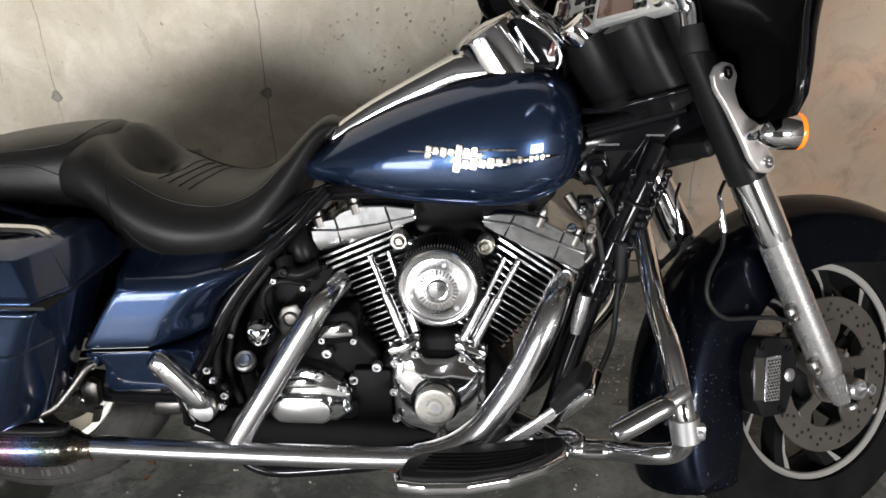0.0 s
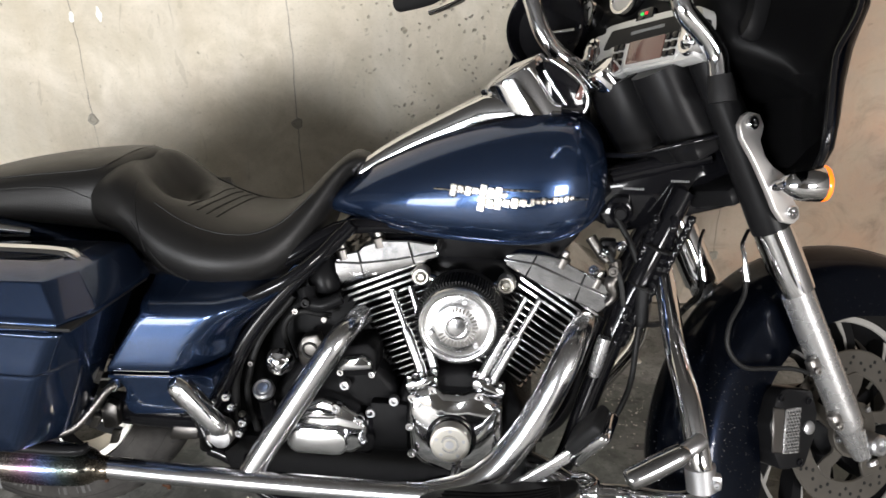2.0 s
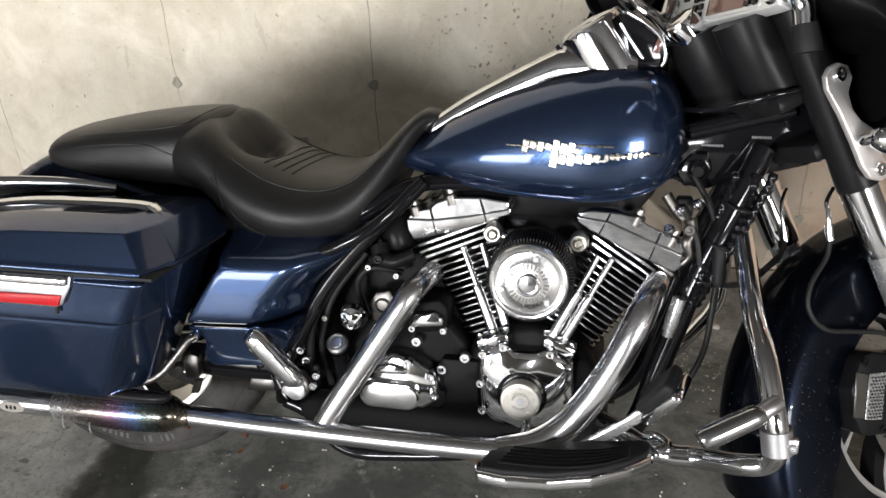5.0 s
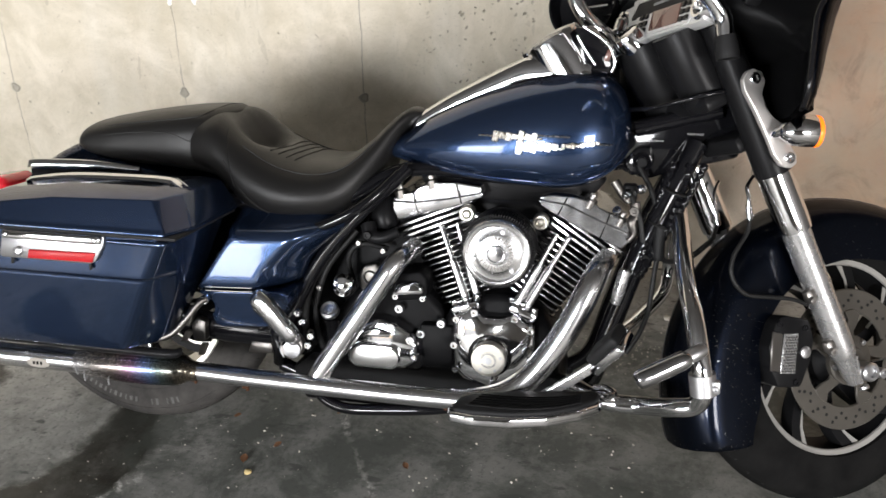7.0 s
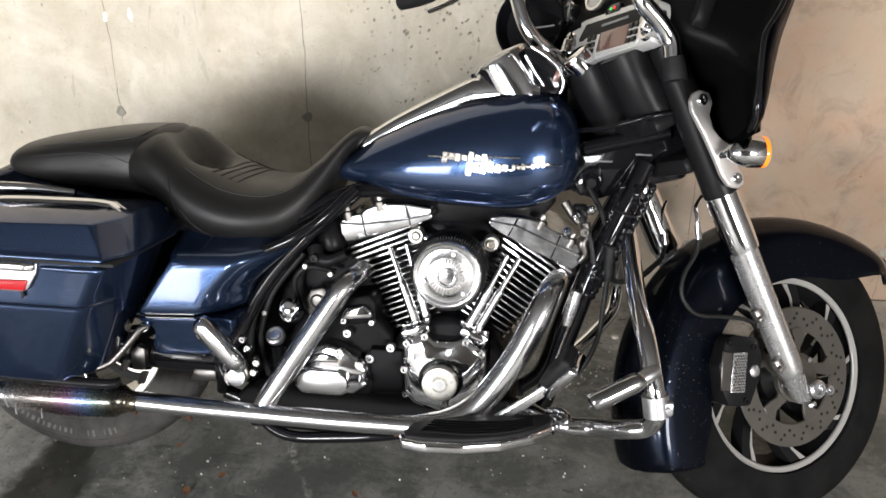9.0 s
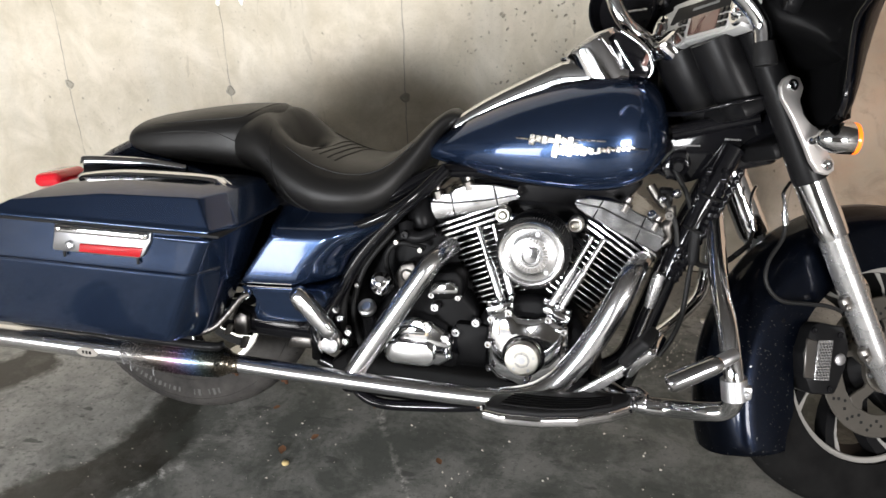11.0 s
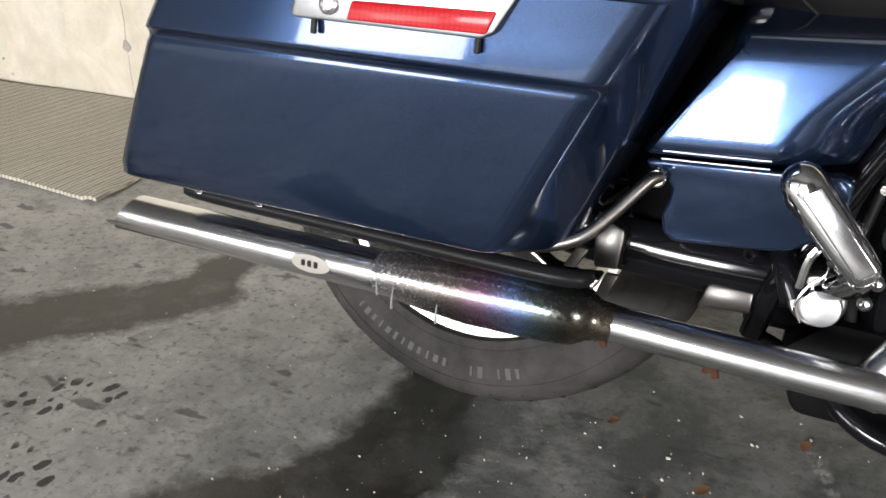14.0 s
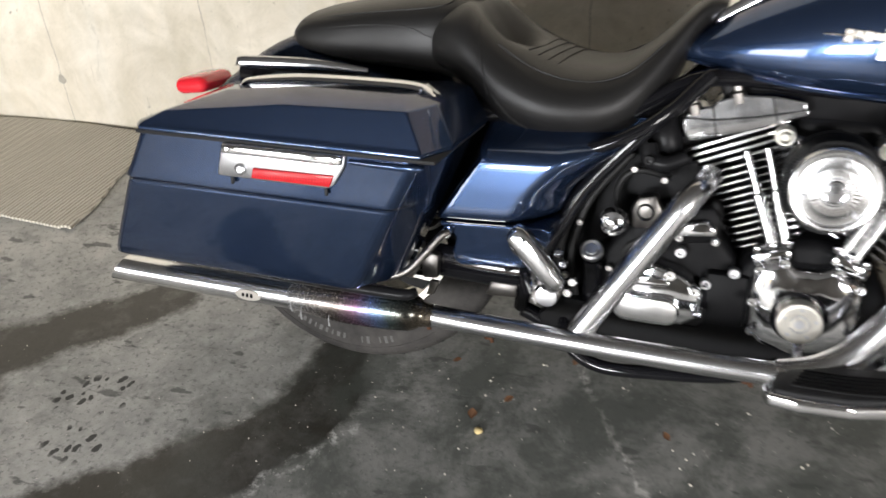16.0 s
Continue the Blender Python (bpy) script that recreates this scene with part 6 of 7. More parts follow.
part("crossover_pipe", tube([(0.44, -0.10, 0.21), (0.46, -0.15, 0.165), (0.52, -0.17, 0.138), (0.62, -0.17, 0.142), (0.76, -0.16, 0.158), (0.84, -0.12, 0.18)], 0.0125, 14, 6), BLACK_GLOSS, pipe)

# ---- engine
engine = part("engine", plate([(0.74, 0.16), (0.96, 0.16), (1.00, 0.20), (0.99, 0.32), (0.95, 0.395), (0.87, 0.415), (0.78, 0.400), (0.735, 0.34), (0.72, 0.22)], -0.115, 0.115, 0.02, None, 3), BLACK_WRINKLE, moto, "black and chrome V-twin engine")
part("gearbox", plate([(0.47, 0.19), (0.74, 0.18), (0.74, 0.36), (0.70, 0.40), (0.66, 0.44), (0.60, 0.44), (0.545, 0.40), (0.50, 0.35), (0.47, 0.28)], -0.105, 0.11, 0.018, None, 3), BLACK_WRINKLE, engine)
part("oil_pan", plate([(0.42, 0.125), (0.98, 0.125), (1.01, 0.18), (1.00, 0.24), (0.44, 0.245), (0.39, 0.20)], -0.125, 0.115, 0.012), BLACK_WRINKLE, engine)
part("case_rib", plate([(0.69, 0.235), (0.765, 0.235), (0.765, 0.335), (0.69, 0.335)], -0.09, -0.128, 0.008), BLACK_WRINKLE, engine)


def cylinder(name, foot, tip):
    """Finned barrel and head along the line from foot to tip."""
    foot, tip = Vector(foot), Vector(tip)
    d = (tip - foot).normalized()
    ang = math.degrees(math.atan2(d.x, d.z))
    length = (tip - foot).length
    barrel = part(name, tube([foot - d * 0.01, tip], [0.052, 0.052], 28), BLACK_WRINKLE, engine)
    for i in range(12):
        k = (i + 0.5) / 12
        c = foot + d * (length * k)
        w = 0.122 + 0.022 * k
        part("fin", block((w, 0.150, 0.0026), Matrix.Translation(c) @ pose(0, 0, 0, 0, ang, 0), 0.0011, None, 1), BLACK_WRINKLE, barrel)
        part("fin_edge", fin_edge(w, 0.150, c, ang), FIN_EDGE, barrel)
    for i in range(4):
        c = tip + d * (0.010 + 0.0125 * i)
        w = 0.158 + 0.012 * i
        part("head_fin", block((w, 0.170, 0.0050), Matrix.Translation(c) @ pose(0, 0, 0, 0, ang, 0), 0.0015, None, 1), BLACK_WRINKLE, barrel)
        part("fin_edge", fin_edge(w, 0.170, c, ang, 0.0046), FIN_EDGE, barrel)
    part("head", tube([tip, tip + d * 0.065], [0.06, 0.062], 24), BLACK_WRINKLE, barrel)
    return barrel


def fin_edge(w, depth, c, ang, t=0.0028):
    """Machined outer edge of a fin: a thin strip round its right side."""
    pts = [(-w / 2 + 0.004, -depth / 2 + 0.035), (-w / 2 - 0.0006, -depth / 2 + 0.020), (-w / 2 + 0.003, -depth / 2 + 0.006), (-w / 2 + 0.016, -depth / 2 - 0.0006), (0, -depth / 2 - 0.0008), (w / 2 - 0.016, -depth / 2 - 0.0006), (w / 2 - 0.003, -depth / 2 + 0.006), (w / 2 + 0.0006, -depth / 2 + 0.020), (w / 2 - 0.004, -depth / 2 + 0.035)]
    bm = bmesh.new()
    loops = []
    for x, y in pts:
        loops.append([(x * 1.004, y - 0.0008, t / 2), (x * 1.004, y - 0.0008, -t / 2), (x * 0.97, y + 0.004, -t / 2), (x * 0.97, y + 0.004, t / 2)])
    rings(bm, loops)
    bm.transform(Matrix.Translation(c) @ pose(0, 0, 0, 0, ang, 0))
    return bm


cylinder("rear_cylinder", (0.790, 0, 0.385), (0.728, 0, 0.530))
cylinder("front_cylinder", (0.920, 0, 0.385), (1.012, 0, 0.525))


def rocker(name, base, cover, seams, bolts, up, draft=0.0):
    """Two-tier polished rocker box: a broad base and a narrower stepped cover above it."""
    lower, upper = plate(base, -0.098, 0.098, 0.003, None, 2), plate(cover, -0.0935, 0.0935, 0.0035, None, 2)
    su, cu = math.sin(radians(up)), math.cos(radians(up))
    xb, zb = base[0]
    for bm in (lower, upper):
        for v in bm.verts:
            # casting draft: the side wall leans out towards the top
            v.co.y *= 1 + draft * ((v.co.x - xb) * su + (v.co.z - zb) * cu) / 0.09
    box = part(name, lower, POLISHED, engine, "polished rocker box", 22)
    part("rocker_cover", upper, POLISHED, box, "", 22)
    for (x0, z0), (x1, z1) in seams:
        out = [-y * (1 + draft * ((x - xb) * su + (z - zb) * cu) / 0.09) for x, y, z in ((x0, 0.0945, z0), (x1, 0.0985, z1))]
        part("rocker_seam", rod((x0, out[0], z0), (x1, out[1], z1), 0.0017, 8), BLACK_SATIN, box)
    for x, z in bolts:
        bm = revolve([(0.0125, -0.012), (0.0125, 0.006), (0.010, 0.009), (0.0004, 0.009)], 16, m=Matrix.Translation((x, -0.084, z + 0.003)) @ pose(0, 0, 0, 0, up, 0) @ pose(0, 0, 0, -90, 0, 0))
        part("bolt_boss", bm, DARK_STEEL, box)
        part("rocker_bolt", bolt((x, -0.084, z + 0.009), 0.0075, 0.014, None, (math.sin(radians(up)), 0, math.cos(radians(up)))), STEEL, box)
    return box


rocker("rear_rocker_box", [(0.618, 0.600), (0.621, 0.578), (0.633, 0.557), (0.727, 0.585), (0.815, 0.618), (0.814, 0.630), (0.740, 0.612), (0.665, 0.600)],
       [(0.620, 0.604), (0.622, 0.594), (0.740, 0.602), (0.811, 0.622), (0.810, 0.641), (0.760, 0.647), (0.704, 0.645), (0.672, 0.632), (0.664, 0.622), (0.642, 0.617)],
       [((0.663, 0.624), (0.676, 0.572)), ((0.757, 0.645), (0.770, 0.602))], [(0.634, 0.612), (0.702, 0.638)], -16, 0.03)
rocker("front_rocker_box", [(0.932, 0.622), (0.936, 0.610), (0.971, 0.590), (1.015, 0.567), (1.066, 0.545), (1.109, 0.527), (1.124, 0.545), (1.126, 0.560), (1.060, 0.586), (0.990, 0.616)],
       [(0.933, 0.626), (0.940, 0.618), (0.990, 0.606), (1.060, 0.578), (1.122, 0.553), (1.126, 0.578), (1.095, 0.595), (1.058, 0.612), (1.036, 0.626), (1.006, 0.632), (0.963, 0.634)],
       [((0.992, 0.630), (0.974, 0.592)), ((1.081, 0.600), (1.064, 0.550))], [(1.040, 0.616), (1.104, 0.582)], 24, 0.03)

part("frame_backbone", plate([(0.70, 0.600), (0.86, 0.585), (1.02, 0.600), (1.07, 0.660), (1.06, 0.705), (0.70, 0.700), (0.66, 0.660)], -0.050, 0.050, 0.01, None, 2), BLACK_SATIN, frame_part)
part("intake_manifold", plate([(0.80, 0.40), (0.93, 0.40), (0.985, 0.56), (0.93, 0.615), (0.80, 0.615), (0.745, 0.56)], -0.055, 0.055, 0.02, None, 3), BLACK_SATIN, engine)

# push rod tubes and lifter blocks
bm = bmesh.new()
for a, b in (((0.728, -0.100, 0.552), (0.792, -0.128, 0.398)), ((0.762, -0.094, 0.560), (0.812, -0.112, 0.404)), ((0.975, -0.100, 0.552), (0.900, -0.128, 0.400)), ((1.000, -0.098, 0.546), (0.918, -0.128, 0.390))):
    a, b = Vector(a), Vector(b)
    tube([a, a.lerp(b, 0.45)], [0.0065, 0.0065], 14, bm=bm)
    tube([a.lerp(b, 0.43), a.lerp(b, 0.46), a.lerp(b, 0.62), b], [0.0085, 0.0098, 0.0098, 0.0098], 14, 3, bm=bm)
part("push_rod_tube", bm, FIN_EDGE, engine, "chrome push rod tubes")
bm = bmesh.new()
for c, ang in (((0.792, -0.118, 0.385), -20), ((0.915, -0.118, 0.383), 25)):
    block((0.062, 0.055, 0.022), Matrix.Translation(c) @ pose(0, 0, 0, 0, ang, 0), 0.006, bm)
    for dx in (-0.024, 0.0, 0.024):
        bolt(Vector(c) + Vector((dx, -0.018, 0.012 + dx * (0.36 if ang < 0 else -0.46))), 0.007, 0.012, bm, (0, -0.2, 1))
part("lifter_block", bm, CHROME, engine)

# cam cover and round timer cover
cam_outline = [(0.770, 0.245), (0.790, 0.222), (0.845, 0.208), (0.905, 0.222), (0.938, 0.252), (0.945, 0.300), (0.942, 0.356), (0.918, 0.366), (0.900, 0.384), (0.872, 0.372), (0.830, 0.372), (0.812, 0.392), (0.790, 0.376), (0.770, 0.372), (0.766, 0.320)]
cam_cover = part("cam_cover", rings(bmesh.new(), [[(0.850 + (x - 0.850) * k, y, 0.286 + (z - 0.286) * k) for x, z in cam_outline] for k, y in ((1.0, -0.10), (1.0, -0.132), (0.985, -0.140), (0.95, -0.1445), (0.82, -0.149), (0.62, -0.1525), (0.45, -0.153))]), CHROME, engine, "chrome cam cover", 50)
part("timer_surround", revolve([(0.048, 0.149), (0.047, 0.154), (0.045, 0.156), (0.042, 0.156), (0.040, 0.153), (0.030, 0.153)], 48, m=Matrix.Translation((0.850, 0, 0.286))), BLACK_GLOSS, cam_cover, "black ring round the timer cover", 30)
timer = part("timer_cover", revolve([(0.037, 0.158), (0.037, 0.178), (0.0355, 0.180), (0.031, 0.1805), (0.0305, 0.1797), (0.018, 0.1797), (0.0175, 0.1808), (0.013, 0.1808), (0.0125, 0.1795), (0.0004, 0.1795)], 48, m=Matrix.Translation((0.850, 0, 0.286))), TIMER_FACE, cam_cover, "round machined timer cover", 20)
bm = bmesh.new()
for i in range(5):
    a = 2 * math.pi * i / 5 + 0.3
    revolve([(0.0032, 0.1790), (0.0032, 0.1812), (0.0004, 0.1812)], 12, bm, Matrix.Translation((0.850 + 0.0265 * math.cos(a), 0, 0.286 + 0.0265 * math.sin(a))))
revolve([(0.007, 0.179), (0.007, 0.1815), (0.008, 0.182), (0.0004, 0.182)], 20, bm, Matrix.Translation((0.850, 0, 0.286)))
part("timer_rivet", bm, SATIN_METAL, timer)
bm = bmesh.new()
for i in range(22):
    a = radians(-70 + i * 14.5)
    block((0.0022, 0.0010, 0.0046 if i % 3 else 0.0034), Matrix.Translation((0.850, 0, 0.286)) @ Matrix.Rotation(a, 4, 'Y') @ Matrix.Translation((0, -0.1808, 0.0152)) @ pose(0, 0, 0, 0, 20, 0), 0.0, bm)
part("timer_lettering", bm, GREY_LINE, timer)
bm = bmesh.new()
for x, z in ((0.776, 0.364), (0.814, 0.382), (0.900, 0.376), (0.934, 0.352), (0.772, 0.305), (0.776, 0.250), (0.938, 0.262)):
    bolt((x, -0.152, z), 0.0085, 0.008, bm)
part("bolt", bm, CHROME, cam_cover)

# air cleaner
ac = Matrix.Translation((0.862, 0, 0.530))
air = part("air_cleaner", revolve([(0.066, 0.198), (0.0692, 0.202), (0.0692, 0.207), (0.0670, 0.2115), (0.0630, 0.2135), (0.0595, 0.2125), (0.0570, 0.2095), (0.0545, 0.2085), (0.0450, 0.2100), (0.0400, 0.2125), (0.0370, 0.2138), (0.0230, 0.2148), (0.0215, 0.2135), (0.0180, 0.2140), (0.0004, 0.2155)], 56, m=ac), FIN_EDGE, engine, "round chrome air cleaner cover over a pleated filter", 24)
part("filter_back", revolve([(0.058, 0.115), (0.0755, 0.118), (0.0755, 0.135), (0.070, 0.138), (0.070, 0.198), (0.060, 0.200), (0.01, 0.200)], 56, m=ac), BLACK_SATIN, air)
bm = bmesh.new()
for i in range(84):
    a = 2 * math.pi * i / 84
    block((0.0022, 0.058, 0.010), ac @ Matrix.Rotation(a, 4, 'Y') @ Matrix.Translation((0, -0.166, 0.0715)), 0.0, bm)
part("filter_pleat", bm, RUBBER, air)
bm = bmesh.new()
for i in range(30):
    a = radians(-60 + i * 11.6)
    if 250 < (math.degrees(a) % 360) < 290:
        continue
    block((0.0030, 0.0014, 0.0095 if i % 3 else 0.0075), ac @ Matrix.Rotation(a, 4, 'Y') @ Matrix.Translation((0, -0.2150, 0.0315)), 0.0, bm)
part("ring_lettering", bm, DARK_STEEL, air)
part("centre_emblem", revolve([(0.0190, 0.2125), (0.0190, 0.2160), (0.0175, 0.2172), (0.0150, 0.2166), (0.0110, 0.2172), (0.0004, 0.2184)], 32, m=ac), POLISHED, air, "plain raised emblem", 20)
bm = bmesh.new()
for a in (75, 195, 315):
    bolt(Vector((0.862 + 0.047 * math.cos(radians(a)), -0.2125, 0.530 + 0.047 * math.sin(radians(a)))), 0.0045, 0.003, bm)
part("bolt", bm, SATIN_METAL, air)
bm = bmesh.new()
for x, z in ((0.784, 0.585), (0.940, 0.577)):
    revolve([(0.0165, 0.088), (0.0170, 0.112), (0.014, 0.116), (0.0105, 0.116), (0.010, 0.121), (0.007, 0.123), (0.0055, 0.118), (0.0004, 0.118)], 24, bm, Matrix.Translation((x, 0, z)))
part("breather_bolt", bm, TIMER_FACE, engine, "pale machined breather bolt")
bm = bmesh.new()
for x, z in ((0.784, 0.585), (0.940, 0.577)):
    tube([(x, -0.098, z), (x + (0.03 if x < 0.86 else -0.03), -0.10, z - 0.01)], [0.009, 0.009], 12, bm=bm)
part("breather_arm", bm, CHROME, engine)

# gearbox side cover, filler cap, starter end
gear = [(0.540, 0.235), (0.660, 0.232), (0.684, 0.250), (0.690, 0.290), (0.672, 0.318), (0.640, 0.336), (0.600, 0.345), (0.565, 0.330), (0.545, 0.300), (0.535, 0.265)]
gc = part("gearbox_cover", plate(gear, -0.10, -0.148, 0.010, None, 3), CHROME, engine, "chrome gearbox side cover", 30)
part("raised_panel", plate([(x + 0.596, z + 0.262) for x, z in round_rect(0.118, 0.052, 0.024)], -0.146, -0.162, 0.004), CHROME, gc, "", 30)
part("panel_face", plate([(x + 0.596, z + 0.262) for x, z in round_rect(0.108, 0.042, 0.020)], -0.161, -0.1640, 0.0015), metal("bright_panel_face", (0.82, 0.81, 0.79), 0.30, 0.12, 70), gc)
part("upper_panel", plate([(0.562, 0.305), (0.628, 0.308), (0.632, 0.318), (0.600, 0.326), (0.568, 0.322)], -0.146, -0.158, 0.003), CHROME, gc)
bm = bmesh.new()
for x, z in ((0.632, 0.332), (0.676, 0.306), (0.684, 0.268)):
    bolt((x, -0.146, z), 0.010, 0.014, bm)
part("bolt", bm, CHROME, gc)
part("bearing_cap", plate([(0.650, 0.300), (0.700, 0.310), (0.712, 0.26), (0.690, 0.22), (0.65, 0.225)], -0.09, -0.128, 0.008), BLACK_GLOSS, engine)
part("starter_cover", plate([(0.635, 0.382), (0.705, 0.392), (0.706, 0.440), (0.690, 0.456), (0.645, 0.448), (0.632, 0.425)], -0.06, -0.132, 0.008), BLACK_WRINKLE, engine)
bm = plate([(0.632, 0.400), (0.700, 0.408), (0.698, 0.424), (0.682, 0.436), (0.646, 0.430), (0.634, 0.416)], -0.130, -0.146, 0.006)
for x in (0.638, 0.698):
    bolt((x, -0.128, 0.398), 0.007, 0.016, bm)
part("starter_end", bm, CHROME, engine)
bm = bmesh.new()
for x, z in ((0.643, 0.366), (0.692, 0.312), (0.737, 0.340)):
    bolt((x, -0.115, z), 0.010, 0.016, bm)
part("case_bolt", bm, SATIN_METAL, engine)
bm = tube([(0.492, -0.10, 0.24), (0.492, -0.12, 0.29), (0.490, -0.138, 0.338)], 0.018, 16, 4)
filler = part("oil_filler", bm, BLACK_GLOSS, engine)
part("filler_cap", revolve([(0.021, 0.0), (0.021, 0.010), (0.017, 0.014), (0.012, 0.012), (0.010, 0.015), (0.0004, 0.015)], 24, m=Matrix.Translation((0.490, -0.140, 0.350)) @ pose(0, 0, 0, -48, 0, 0)), SATIN_METAL, filler, "grey oil filler cap")
bm = revolve([(0.010, 0.0), (0.022, 0.006), (0.027, 0.020), (0.022, 0.034), (0.010, 0.040), (0.0004, 0.041)], 18, m=Matrix.Translation((0.524, -0.125, 0.415)))
for i in range(3):
    a = i * 2.1 + 0.5
    bolt((0.524 + 0.014 * math.cos(a), -0.155, 0.415 + 0.014 * math.sin(a)), 0.007, 0.008, bm)
part("chrome_knob", bm, CHROME, engine, "small chrome knob")
part("ring_lug", plate([(0.555, 0.395), (0.59, 0.40), (0.605, 0.43), (0.59, 0.462), (0.56, 0.455), (0.545, 0.425)], -0.09, -0.118, 0.006), DARK_STEEL, engine)
part("lug_eye", revolve([(0.016, 0.116), (0.016, 0.122), (0.012, 0.122), (0.011, 0.116), (0.0004, 0.116)], 20, m=Matrix.Translation((0.575, 0, 0.43))), BLACK_GLOSS, engine)
bm = bmesh.new()
tube([(0.565, -0.10, 0.545), (0.575, -0.11, 0.525), (0.60, -0.115, 0.52), (0.635, -0.11, 0.535)], [0.018, 0.016, 0.014, 0.012], 12, 4, bm)
bolt((0.572, -0.125, 0.528), 0.009, 0.010, bm)
part("rear_intake_fitting", bm, BLACK_SATIN, engine)
bm = tube([(0.600, -0.05, 0.600), (0.590, -0.06, 0.570), (0.598, -0.065, 0.54), (0.615, -0.06, 0.525)], [0.016, 0.03, 0.03, 0.02], 14, 4)
part("head_elbow", bm, BLACK_SATIN, engine)

for pts, r in (([(0.46, -0.10, 0.24), (0.45, -0.12, 0.34), (0.475, -0.115, 0.44), (0.54, -0.10, 0.53)], 0.007), ([(0.535, -0.08, 0.38), (0.52, -0.10, 0.46), (0.55, -0.105, 0.50), (0.61, -0.09, 0.49)], 0.006),
               ([(0.43, -0.09, 0.22), (0.425, -0.12, 0.30), (0.44, -0.13, 0.40), (0.50, -0.12, 0.50)], 0.009), ([(0.60, -0.08, 0.36), (0.575, -0.10, 0.37), (0.545, -0.10, 0.35), (0.54, -0.09, 0.30)], 0.008)):
    part("oil_hose", tube(pts, r, 10, 6), HOSE, engine)
bm = bmesh.new()
for x, y, z in ((0.462, -0.125, 0.40), (0.548, -0.11, 0.505), (0.60, -0.10, 0.488), (0.445, -0.14, 0.30), (0.52, -0.115, 0.315), (0.556, -0.115, 0.300)):
    bolt((x, y, z), 0.006, 0.009, bm)
part("hose_clamp", bm, STEEL, engine)

# horn, wiring and fittings ahead of the front head
bm = bmesh.new()
tube([(1.085, -0.09, 0.668), (1.105, -0.095, 0.64), (1.118, -0.098, 0.628)], [0.010, 0.009, 0.008], 10, 4, bm)
tube([(1.128, -0.10, 0.628), (1.135, -0.102, 0.604), (1.125, -0.104, 0.588), (1.132, -0.106, 0.565), (1.12, -0.106, 0.548)], [0.012, 0.008, 0.012, 0.007, 0.006], 10, 4, bm)
bolt((1.128, -0.105, 0.612), 0.010, 0.008, bm)
part("sensor_fitting", bm, DARK_STEEL, engine)
part("sensor_plug", block((0.03, 0.03, 0.035), Matrix.Translation((1.118, -0.075, 0.645)), 0.006), BLACK_SATIN, engine)

# ---- engine guard, highway peg, brake pedal, floorboard
guard = part("engine_guard", tube([(1.212, -0.055, 0.632), (1.222, -0.12, 0.578), (1.231, -0.215, 0.513), (1.247, -0.290, 0.457), (1.262, -0.330, 0.385), (1.272, -0.333, 0.335), (1.262, -0.318, 0.295), (1.224, -0.300, 0.277), (1.166, -0.245, 0.249), (1.10, -0.235, 0.246), (1.04, -0.16, 0.236), (1.0, -0.11, 0.225)], 0.0188, 20, 7), CHROME, moto, "chrome engine guard bar")
part("engine_guard_far", tube([(1.212, 0.055, 0.632), (1.222, 0.12, 0.578), (1.229, 0.215, 0.513), (1.236, 0.290, 0.442), (1.240, 0.325, 0.385), (1.232, 0.315, 0.320), (1.190, 0.270, 0.275), (1.121, 0.20, 0.227), (1.05, 0.15, 0.19)], 0.0175, 16, 6), CHROME, guard)
bm = tube([(1.266, -0.331, 0.365), (1.273, -0.333, 0.325)], [0.0245, 0.0245], 20)
block((0.022, 0.018, 0.026), Matrix.Translation((1.288, -0.342, 0.345)), 0.004, bm)
bolt((1.290, -0.350, 0.345), 0.006, 0.006, bm)
part("guard_clamp", bm, SATIN_METAL, guard)
bm = tube([(1.262, -0.350, 0.420), (1.248, -0.360, 0.414), (1.225, -0.372, 0.402)], [0.012, 0.0135, 0.012], 16, 4)
peg = part("highway_peg", bm, SATIN_METAL, moto, "folding chrome highway peg on the engine guard")
part("peg_sleeve", tube([(1.232, -0.366, 0.406), (1.225, -0.371, 0.402), (1.165, -0.388, 0.372), (1.150, -0.391, 0.365), (1.146, -0.392, 0.363)], [0.012, 0.0175, 0.0185, 0.0165, 0.010], 18, 4), POLISHED, peg)

pedal = part("brake_pedal", plate([(0.955, 0.245), (0.975, 0.262), (1.040, 0.312), (1.078, 0.345), (1.092, 0.340), (1.085, 0.322), (1.030, 0.276), (0.99, 0.250)], -0.236, -0.250, 0.005), FORK_METAL, moto, "polished brake pedal arm with a rubber pad")
PAD = Matrix.Translation((1.096, -0.262, 0.372)) @ pose(0, 0, 0, 14, 38, -8)
part("pad_tray", block((0.022, 0.074, 0.092), PAD @ Matrix.Translation((0.012, 0, -0.004)), 0.008, None, 3), CHROME, pedal)
part("pad_rubber", block((0.022, 0.068, 0.082), PAD @ Matrix.Translation((-0.008, 0, 0.002)), 0.008, None, 3), RUBBER, pedal)

def floorboard_outline(grow, n=7):
    return [(0.800 - grow, -0.350), (0.806 - grow * 0.8, -0.374 - grow * 0.6), (0.850, -0.380 - grow), (0.920, -0.374 - grow), (0.990, -0.350 - grow), (1.050, -0.310 - grow), (1.086 + grow * 0.8, -0.270 - grow * 0.6), (1.093 + grow, -0.240), (1.082 + grow * 0.5, -0.222 + grow * 0.5), (1.000, -0.240 + grow), (0.900, -0.262 + grow), (0.838, -0.290 + grow), (0.812 - grow * 0.6, -0.315)]


